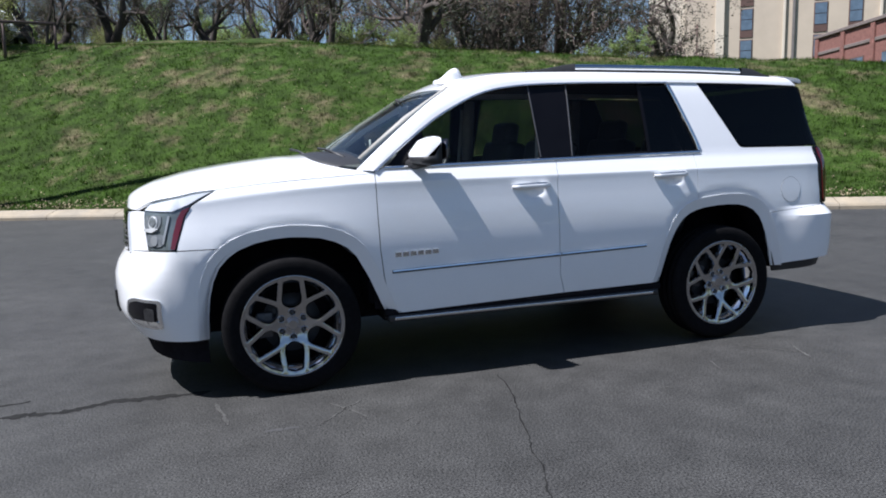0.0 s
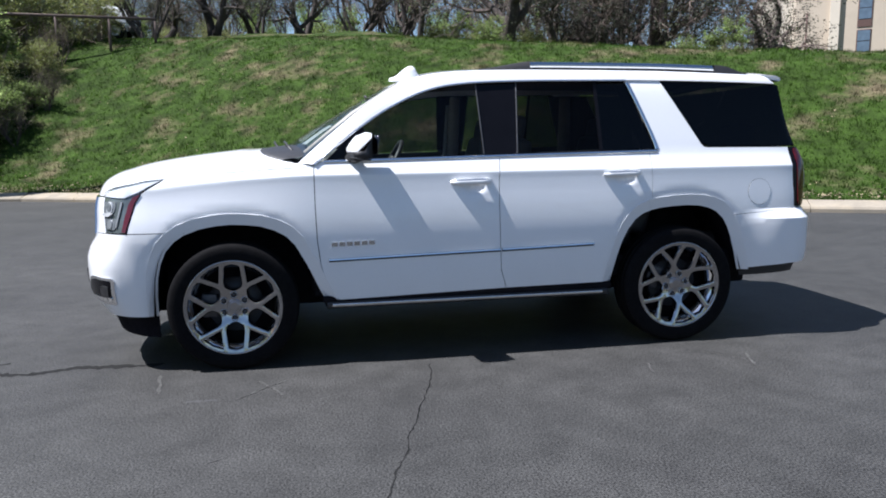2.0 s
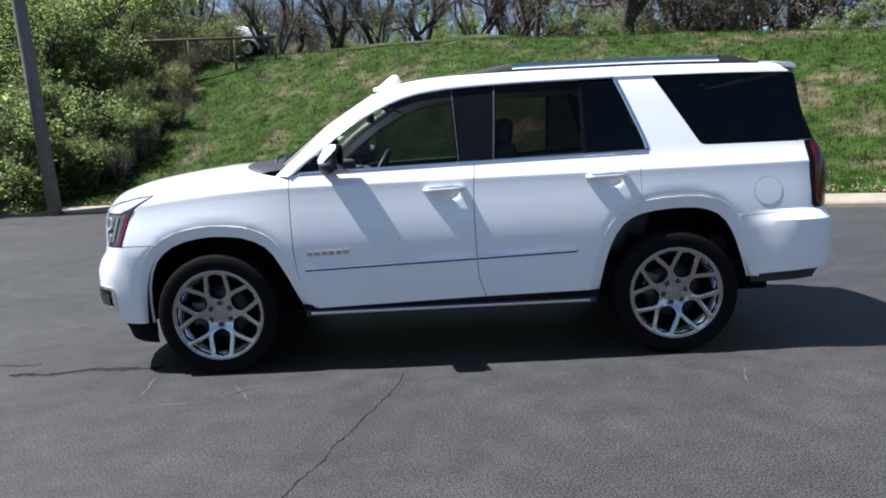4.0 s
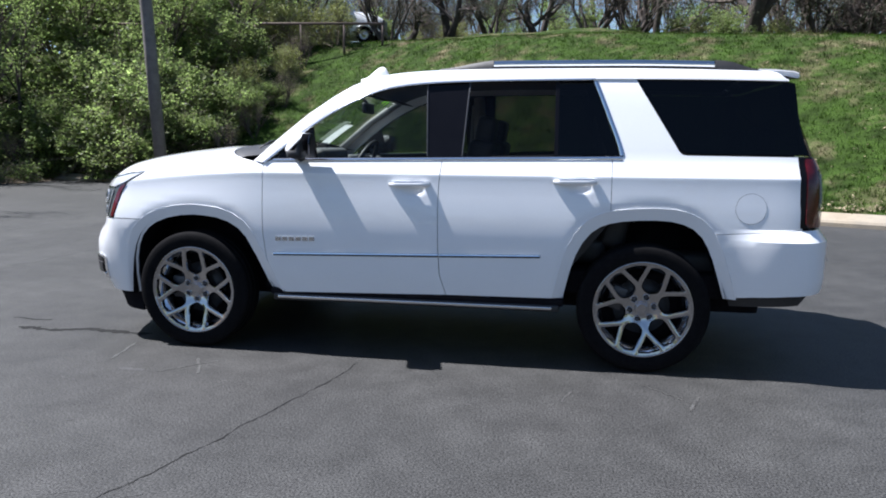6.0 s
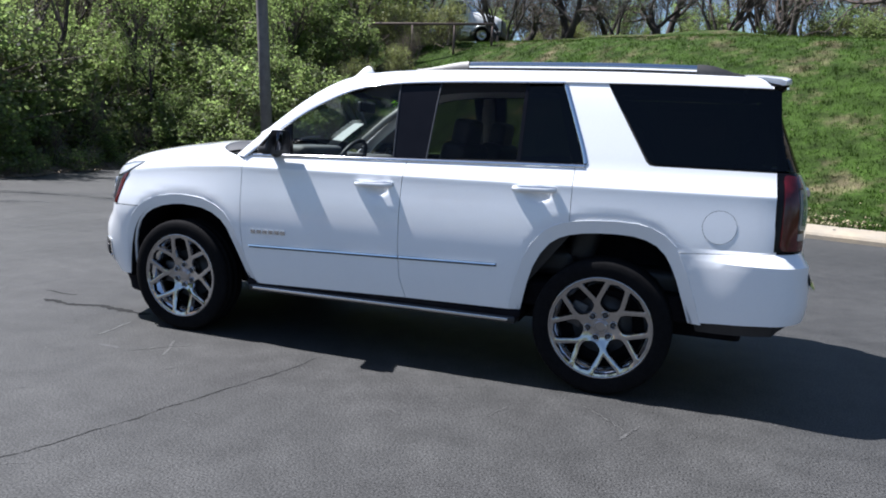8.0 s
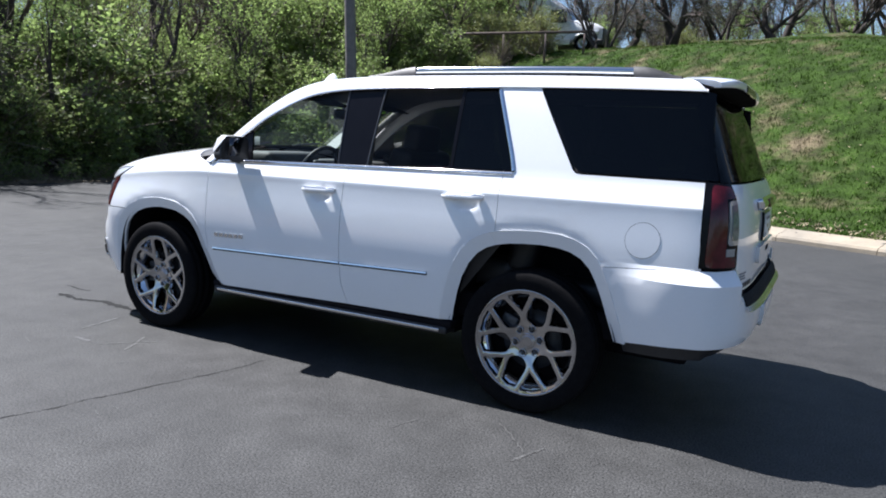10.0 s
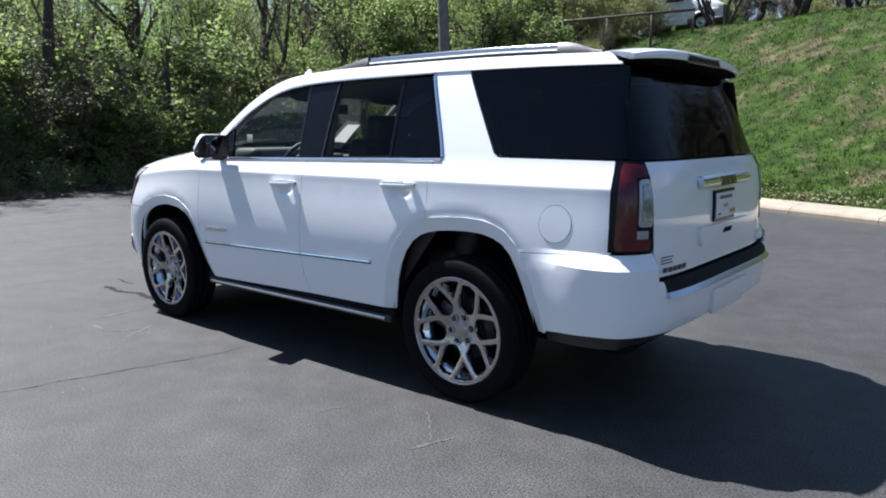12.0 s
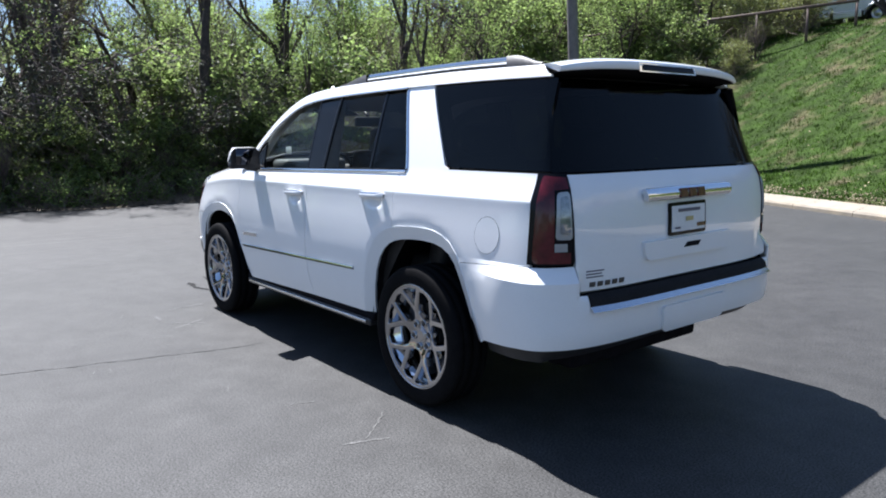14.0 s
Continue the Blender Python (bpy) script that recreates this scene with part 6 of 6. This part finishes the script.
# ---------------------------------------------------------------- pole, lamp post, fence
POLEWOOD = shade("grey_pole", (0.17, 0.155, 0.145), 0.85, var=0.2, scale=4, fine=0.2, fine_scale=50)
GREYPAINT = shade("pale_grey_paint", (0.42, 0.42, 0.42), 0.6, var=0.1, scale=6)
bm = bmesh.new()
px, py = -11.5, 15.0
tube(bm, [(0, 0, -0.3), (-0.12, -0.10, 4), (-0.33, -0.28, 11), (-0.52, -0.44, 17.5)], [0.19, 0.18, 0.165, 0.14], 16)
up_ = thing("utility_pole", "weathered grey wooden utility pole among bushes", "pole", (px, py, 0.1))
part("pole", bm, POLEWOOD, up_)
bm = bmesh.new()
box(bm, (-1.6, -0.47, 16.6), (0.6, -0.37, 16.72), 0.01)
part("cross_arm", bm, POLEWOOD, up_)
lp = thing("lamp_post", "thin pale grey lamp post behind the bank", "lamp post", (-1.98, 43.0, 5.0))
bm = bmesh.new()
tube(bm, [(0, 0, -0.5), (0, 0, 9.5)], [0.11, 0.08], 12)
part("post", bm, GREYPAINT, lp)
bm = bmesh.new()
box(bm, (-0.2, -0.9, 9.4), (0.2, 0.1, 9.55), 0.03)
part("lamp_head", bm, GREYPAINT, lp)

fence = thing("rail_fence", "rusty single-rail pipe fence along the bank top", "fence")
fx0, fy0 = -6.85, 24.2
fdir = Vector((-0.985, -0.165)).normalized()
posts = []
for k in range(7):
    d = [0, 1.6, 3.4, 5.3, 7.2, 9.1, 11.0][k]
    x, y = fx0 + fdir.x * d, fy0 + fdir.y * d
    z = hill(x, y)
    posts.append((x, y, z))
    bm = bmesh.new()
    tube(bm, [(x, y, z - 0.2), (x, y, 6.12)], 0.05, 10)
    part("post", bm, RUST, fence)
bm = bmesh.new()
tube(bm, [(fx0 + 0.05, fy0, 6.15), (fx0 + fdir.x * 5, fy0 + fdir.y * 5, 6.13), (posts[-1][0], posts[-1][1], 6.10)], 0.055, 10)
part("rail", bm, RUST, fence)

# ---------------------------------------------------------------- lorry on the road behind the bank
LORRYWHITE = shade("lorry_white", (0.72, 0.73, 0.74), 0.35, var=0.04, scale=2, coat=0.6)
YELLOW = shade("trailer_yellow", (0.62, 0.60, 0.02), 0.45, var=0.06, scale=1.5)
PURPLE = shade("trailer_mark", (0.16, 0.10, 0.20), 0.5, var=0.1, scale=2)
ORANGE = shade("trailer_orange", (0.55, 0.30, 0.08), 0.5, var=0.15, scale=1.2)
ALLOY = shade("lorry_aluminium", (0.55, 0.56, 0.57), 0.35, 1.0, var=0.1, scale=6)
LORRYGLASS = shade("lorry_glass", (0.02, 0.025, 0.03), 0.06, var=0.1, scale=3, spec=0.6)


def lorry_wheel(parent, x, y, r=0.51):
    b_ = bmesh.new()
    spun(b_, [(0.30, -0.13), (0.44, -0.14), (r - 0.02, -0.13), (r, -0.10), (r, 0.10), (r - 0.02, 0.13), (0.44, 0.14), (0.30, 0.13)], 32, closed=True)
    bmesh.ops.translate(b_, verts=b_.verts[:], vec=(x, y, r))
    tyre_ = part("wheel", b_, RUBBER, parent, "black lorry tyre on a pale steel rim")
    b_ = bmesh.new()
    spun(b_, [(0.30, -0.12), (0.27, -0.06), (0.14, -0.04), (0.12, -0.12), (0.0005, -0.13)], 24)
    bmesh.ops.translate(b_, verts=b_.verts[:], vec=(x, y, r))
    part("rim", b_, ALLOY, tyre_)


# local x runs forwards, y to the far side; the near side is y < 0
lorry_at = Matrix.Translation((-10.9, 40.2, 0)) @ Matrix.Rotation(radians(4), 4, "Z")
road_z = hill(-18, 39.5) - 0.02
lorry_at.translation.z = road_z
lorry = thing("lorry_tractor", "white long-nosed lorry tractor on the road behind the bank", "lorry")
lorry.matrix_world = lorry_at
bm = bmesh.new()
rows = []
for x, hw, zt in ((-2.05, 1.02, 2.02), (-1.6, 1.0, 1.98), (-1.0, 0.95, 1.88), (-0.45, 0.86, 1.74), (-0.15, 0.76, 1.58), (-0.05, 0.70, 1.42)):
    rows.append([Vector((x, -hw, 0.75)), Vector((x, -hw * 1.03, zt * 0.62)), Vector((x, -hw * 0.93, zt * 0.90)), Vector((x, -hw * 0.55, zt)), Vector((x, hw * 0.55, zt)), Vector((x, hw * 0.93, zt * 0.90)), Vector((x, hw * 1.03, zt * 0.62)), Vector((x, hw, 0.75))])
bm.free()
part("bonnet", strip_loft(rows[::-1]), LORRYWHITE, lorry)
bm = bmesh.new()
box(bm, (-0.10, -0.62, 0.72), (0.02, 0.62, 1.48), 0.04)
part("grille", bm, DARKMETAL, lorry, "dark upright radiator grille")
bm = bmesh.new()
box(bm, (-0.42, -1.15, 0.36), (0.10, 1.15, 0.74), 0.09, segments=3)
part("bumper", bm, PLASTIC, lorry)
for sgn in (-1, 1):
    bm = bmesh.new()
    rows = [[Vector((-1.15 + 0.62 * math.cos(t), sgn * 0.80, 0.52 + 0.62 * math.sin(t))), Vector((-1.15 + 0.66 * math.cos(t), sgn * 1.20, 0.52 + 0.64 * math.sin(t))), Vector((-1.15 + 0.62 * math.cos(t), sgn * 1.24, 0.50 + 0.56 * math.sin(t)))] for t in np.linspace(-0.1, math.pi + 0.1, 17)]
    bm.free()
    part("wing", strip_loft(rows), LORRYWHITE, lorry)
    bm = bmesh.new()
    box(bm, (-0.62, min(sgn * 0.80, sgn * 0.99), 1.02), (-0.24, max(sgn * 0.80, sgn * 0.99), 1.26), 0.05)
    part("headlamp", bm, CLEARLENS, lorry)
    bm = bmesh.new()
    box(bm, (-2.32, min(sgn * 1.22, sgn * 1.42), 1.75), (-2.20, max(sgn * 1.22, sgn * 1.42), 2.45), 0.04)
    part("door_mirror", bm, PLASTIC, lorry)
    bm = bmesh.new()
    tube(bm, [(-5.4, sgn * 1.0, 0.62), (-3.55, sgn * 1.0, 0.62)], 0.31, 18)
    part("fuel_tank", bm, ALLOY, lorry)
    bm = bmesh.new()
    box(bm, (-3.35, min(sgn * 1.0, sgn * 1.22), 0.42), (-1.95, max(sgn * 1.0, sgn * 1.22), 0.80), 0.05)
    part("cab_step", bm, LORRYWHITE, lorry)
    for x in (-1.15, -6.3, -7.6):
        lorry_wheel(lorry, x, sgn * (1.06 if x > -2 else 1.02))
# cab and sleeper
rows = []
for x, zt, hw in ((-2.0, 2.0, 1.0), (-2.35, 2.75, 1.08), (-2.8, 3.05, 1.12), (-3.6, 3.55, 1.18), (-4.4, 3.85, 1.2), (-5.5, 3.95, 1.2)):
    rows.append([Vector((x, -hw, 0.80)), Vector((x, -hw, zt - 0.25)), Vector((x, -hw * 0.88, zt)), Vector((x, hw * 0.88, zt)), Vector((x, hw, zt - 0.25)), Vector((x, hw, 0.80))])
bm = strip_loft(rows[::-1])
bm.verts.ensure_lookup_table()
bm.faces.new([bm.verts[i] for i in range(6)])
bm.faces.new([bm.verts[30 + i] for i in range(6)])
bmesh.ops.recalc_face_normals(bm, faces=bm.faces[:])
part("cab", bm, LORRYWHITE, lorry, smooth=False)
for y in (-1.145, 1.145):
    bm = bmesh.new()
    box(bm, (-3.32, y - 0.012, 1.78), (-2.42, y + 0.012, 2.58), 0.008)
    part("side_window", bm, LORRYGLASS, lorry)
bm = bmesh.new()
box(bm, (-0.012, -0.95, -0.02), (0.012, 0.95, 0.72), 0.008, Matrix.Translation((-2.02, 0, 2.03)) @ Matrix.Rotation(radians(-25), 4, "Y"))
part("windscreen", bm, LORRYGLASS, lorry)
bm = bmesh.new()
box(bm, (-3.2, -1.215, 1.28), (-2.7, -1.20, 1.42), 0.004)
part("door_sign", bm, ORANGE, lorry, "small plain orange door panel")
bm = bmesh.new()
box(bm, (-8.3, -0.45, 0.72), (-5.4, 0.45, 1.0), 0.03)
part("chassis", bm, UNDER, lorry)

trailer = thing("box_trailer", "bright yellow box trailer with pale lower rail behind the tractor", "trailer")
trailer.matrix_world = lorry_at
bm = bmesh.new()
box(bm, (-22.0, -1.29, 1.30), (-6.1, 1.29, 4.10), 0.04)
part("box_body", bm, YELLOW, trailer)
bm = bmesh.new()
box(bm, (-22.02, -1.305, 1.14), (-6.08, 1.305, 1.30), 0.02)
part("lower_rail", bm, LORRYWHITE, trailer, "pale lower side rail")
bm = bmesh.new()
box(bm, (-6.14, -1.30, 1.30), (-6.02, 1.30, 4.12), 0.02)
part("front_wall", bm, LORRYWHITE, trailer)
for x0, x1, z0, z1, mt in ((-20.6, -18.9, 2.6, 3.9, ORANGE), (-17.4, -14.6, 2.5, 3.4, PURPLE), (-14.0, -12.6, 1.7, 4.0, ORANGE), (-11.5, -8.2, 2.3, 3.2, PURPLE)):
    bm = bmesh.new()
    box(bm, (x0, -1.297, z0), (x1, -1.292, z1), 0)
    part("printed_panel", bm, mt, trailer)
for x in (-20.4, -19.1):
    for y in (-1.02, 1.02):
        lorry_wheel(trailer, x, y)
for y in (-0.95, 0.95):
    bm = bmesh.new()
    box(bm, (-9.6, y - 0.06, 0.02), (-9.45, y + 0.06, 1.2), 0.01)
    part("landing_leg", bm, UNDER, trailer)
bm = bmesh.new()
box(bm, (-22.0, -1.15, 0.50), (-21.9, 1.15, 0.62), 0.01)
for y in (-0.7, 0.7):
    box(bm, (-21.98, y - 0.05, 0.55), (-21.9, y + 0.05, 1.18), 0.005)
part("rear_guard", bm, ALLOY, trailer)

# ---------------------------------------------------------------- buildings beyond the bank
STUCCO = shade("tan_stucco", (0.50, 0.42, 0.33), 0.9, var=0.06, scale=0.6, fine=0.05, fine_scale=20)
STUCCO2 = shade("cream_stucco", (0.62, 0.55, 0.45), 0.9, var=0.06, scale=0.6, fine=0.05, fine_scale=20)
BROWN = shade("brown_panel", (0.10, 0.055, 0.045), 0.7, var=0.1, scale=3)
WINBLUE = shade("window_glass_blue", (0.10, 0.14, 0.19), 0.06, var=0.2, scale=2, spec=0.8)
MORTAR = shade("brick_wall_mortar", (0.19, 0.085, 0.07), 0.95, var=0.18, scale=4, fine=0.25, fine_scale=14, bump=0.01)
CAPSTONE = shade("coping_stone", (0.16, 0.13, 0.12), 0.8, var=0.15, scale=3)

eye0 = Vector((-1.85, -5.03))
mid = Vector((0.66, 0.7513))
tan_ = Vector((0.7513, -0.66))
hotel = thing("hotel", "tan stucco hotel block with columns of narrow windows", "building")
hotel.matrix_world = Matrix.Translation((eye0.x + mid.x * 72, eye0.y + mid.y * 72, 0)) @ Matrix.Rotation(math.atan2(tan_.y, tan_.x), 4, "Z")
# local x along the facade (right as seen from the car park), y away from it


def off_at(ax, ay):
    v = Vector((ax, ay))
    return 72 * v.dot(tan_) / v.dot(mid)


def block(name, lo, hi, material, parent, bevel=0.02, label=""):
    b_ = bmesh.new()
    box(b_, lo, hi, bevel, segments=1)
    return part(name, b_, material, parent, label, smooth=False)


x_l = off_at(0.5799, 0.8147) - 2.0
block("wall", (x_l + 3.3, 0, 0), (42, 14, 21), STUCCO, hotel)
block("stair_tower", (x_l, 0.6, 0), (x_l + 3.3, 14, 22.2), STUCCO2, hotel)
block("corner_pilaster", (off_at(0.628, 0.7782) - 0.35, -0.35, 0), (off_at(0.6314, 0.7755) + 0.1, 0.02, 21.4), STUCCO2, hotel)
block("parapet", (x_l + 3.0, -0.3, 20.6), (42.3, 14.3, 21.3), STUCCO2, hotel)
cols = [off_at(0.6523, 0.758), off_at(0.7126, 0.7016), off_at(0.738, 0.675), off_at(0.738, 0.675) + 6.0, off_at(0.738, 0.675) + 8.7]
for cx in cols:
    for fl in range(7):
        z0 = 2.9 + 2.72 * fl
        w = block("window", (cx - 0.55, -0.05, z0 - 0.62), (cx + 0.55, 0.03, z0 + 1.92), BROWN, hotel)
        block("pane", (cx - 0.46, -0.075, z0 + 0.06), (cx + 0.46, -0.045, z0 + 0.92), WINBLUE, w, 0)
        block("pane", (cx - 0.46, -0.075, z0 + 0.98), (cx + 0.46, -0.045, z0 + 1.84), WINBLUE, w, 0)
for ax in (off_at(0.6841, 0.7294), off_at(0.6841, 0.7294) + 0.75, off_at(0.755, 0.656)):
    block("downpipe", (ax - 0.11, -0.22, 0), (ax + 0.11, -0.02, 20.5), POLEWOOD if 0.5 < ax - off_at(0.6841, 0.7294) < 1.0 else STUCCO2, hotel)
sg = thing("sign_pole", "slim dark pole in front of the hotel", "pole", (eye0.x + 0.607 * 60, eye0.y + 0.795 * 60, 4.0))
bm = bmesh.new()
tube(bm, [(0, 0, 0), (0, 0, 6.2)], 0.07, 8)
part("post", bm, BROWN, sg)

brick_b = thing("brick_building", "low red brick building with dark windows and stone coping", "building")
ax0, ax1 = Vector((37.5, 34.0)), Vector((32.2, 19.7))
dv = (ax1 - ax0).normalized()
brick_b.matrix_world = Matrix.Translation((ax0.x, ax0.y, 0)) @ Matrix.Rotation(math.atan2(dv.y, dv.x), 4, "Z")
L = (ax1 - ax0).length
block("wall", (0, 0, 1.5), (L, 10, 7.85), MORTAR, brick_b)
block("coping", (-0.12, -0.14, 7.85), (L + 0.12, 10.1, 8.05), CAPSTONE, brick_b)
block("string_course", (-0.03, -0.07, 6.75), (L, 0.02, 6.95), CAPSTONE, brick_b)
for x in (0.25, 3.6, 7.0, 10.4, 13.6):
    block("pilaster", (x - 0.22, -0.12, 1.5), (x + 0.22, 0.02, 7.8), MORTAR, brick_b)
for x in (1.9, 5.3, 8.7, 12.0):
    w = block("window", (x - 0.75, -0.04, 4.3), (x + 0.75, 0.03, 6.1), BROWN, brick_b)
    for k in (-1, 1):
        block("pane", (x + 0.36 * k - 0.33, -0.06, 4.4), (x + 0.36 * k + 0.33, -0.035, 6.0), WINBLUE, w, 0)

# ---------------------------------------------------------------- cracks, scuffs and tar marks on the asphalt
TAR = shade("dark_crack", (0.012, 0.012, 0.012), 0.85, var=0.3, scale=8, spec=0.2)
SCUFF = shade("pale_scuff", (0.056, 0.055, 0.053), 0.54, var=0.4, scale=12, fine=0.7, fine_scale=105, bump=0.0022, spec=0.65)
SEAM = shade("faint_seam", (0.034, 0.034, 0.035), 0.7, var=0.3, scale=5, spec=0.8)
rj = random.Random(3)


def mark(name, line, width, material, label, rough_=0.02, n=40, z=0.002):
    """A thin uneven ribbon on the ground along a line."""
    pts = resample([(a, b) for a, b in line], n)
    rows = []
    ox = 0.0
    for i, (a, b) in enumerate(pts):
        p, q = Vector(pts[max(i - 1, 0)]), Vector(pts[min(i + 1, n - 1)])
        d = (q - p).normalized()
        nn = Vector((-d.y, d.x))
        ox = 0.75 * ox + rj.uniform(-rough_, rough_)
        w = width * rj.uniform(0.35, 1.25) * ease(0, 0.06, i / n + 0.01) * ease(1.0, 0.92, i / n)
        c = Vector((a, b)) + nn * ox
        rows.append([(c.x + nn.x * w / 2, c.y + nn.y * w / 2, z), (c.x - nn.x * w / 2, c.y - nn.y * w / 2, z)])
    b_ = strip_loft(rows)
    for f in b_.faces:
        f.normal_update()
        if f.normal.z < 0:
            f.normal_flip()
    o = part(name, b_, material)
    tagged(o, label, "pavement mark", kind="structure")


CR = "thin dark crack in the asphalt"
mark("crack", [(-0.26, -1.05), (-0.33, -1.40), (-0.41, -1.70), (-0.52, -2.05), (-0.60, -2.40), (-0.72, -2.78), (-0.80, -3.0), (-0.95, -3.6), (-1.1, -4.6)], 0.0075, TAR, CR, 0.010, 110)
mark("crack", [(-3.05, -0.76), (-2.75, -0.79), (-2.5, -0.72), (-2.25, -0.75), (-1.95, -0.76)], 0.07, TAR, "dark tar streak on the asphalt", 0.012, 50)
mark("crack", [(-4.0, -2.6), (-3.9, -1.9), (-3.7, -0.9), (-3.5, 0.2)], 0.008, SEAM, CR, 0.012, 70)
mark("crack", [(-5.0, -3.2), (-4.95, -2.2), (-4.9, -1.2), (-4.7, 0.4), (-4.6, 2.0)], 0.009, SEAM, CR, 0.012, 80)
mark("crack", [(-7.8, -3.4), (-7.5, -2.0), (-6.8, 0.1), (-6.3, 2.5)], 0.012, SEAM, CR, 0.015, 80)
mark("crack", [(-9.6, -2.5), (-9.2, 0.0), (-8.7, 3.0), (-8.6, 5.5)], 0.013, SEAM, CR, 0.02, 80)
mark("crack", [(-11.5, -2.0), (-11.2, 1.5), (-10.9, 5.0)], 0.013, SEAM, CR, 0.02, 80)
mark("tar_mark", [(-1.70, -1.505), (-1.62, -1.51), (-1.53, -1.50)], 0.035, SEAM, "small dark tar patch", 0.008, 16)
SC = "pale scuff mark on the asphalt"
mark("scuff", [(1.44, -1.18), (1.56, -1.30), (1.70, -1.45)], 0.012, SCUFF, SC, 0.006, 24, 0.002)
mark("scuff", [(1.77, -1.35), (1.73, -1.44), (1.68, -1.58)], 0.020, SCUFF, SC, 0.006, 18, 0.002)
mark("scuff", [(-1.33, -1.22), (-1.25, -1.36), (-1.17, -1.50)], 0.022, SCUFF, SC, 0.006, 18, 0.002)
mark("scuff", [(-1.44, -1.52), (-1.30, -1.38), (-1.16, -1.26)], 0.014, SCUFF, SC, 0.006, 18, 0.002)
mark("scuff", [(-1.93, -0.98), (-1.90, -1.15), (-1.87, -1.34)], 0.022, SCUFF, SC, 0.006, 18, 0.002)
mark("scuff", [(1.06, -1.40), (1.03, -1.48), (1.01, -1.57)], 0.012, SCUFF, SC, 0.006, 14, 0.002)
mark("tar_mark", [(-3.3, -0.52), (-3.1, -0.55), (-2.95, -0.53)], 0.03, TAR, "small dark tar patch", 0.008, 16)
PALE = "faint pale streak across the worn asphalt"
for k in range(11):
    x0 = -5.2 - 0.85 * k + rj.uniform(-0.25, 0.25)
    y0, y1 = rj.uniform(-5.5, -2.0), rj.uniform(1.5, 6.5)
    mark("scuff", [(x0, y0), (x0 + rj.uniform(-0.2, 0.3), (y0 + y1) / 2), (x0 + rj.uniform(0.1, 0.6), y1)], rj.uniform(0.012, 0.03), SCUFF, PALE, 0.02, 70, 0.002)
for k in range(26):
    x0, y0, a = rj.uniform(-2.6, 3.4), rj.uniform(-3.2, -1.15), rj.uniform(-0.9, 0.9)
    r = rj.uniform(0.03, 0.14)
    mark("scuff", [(x0, y0), (x0 + r * 0.5 * math.cos(a), y0 + r * 0.5 * math.sin(a)), (x0 + r * math.cos(a), y0 + r * math.sin(a))], rj.uniform(0.003, 0.007), SCUFF, SC, 0.004, 10, 0.002)
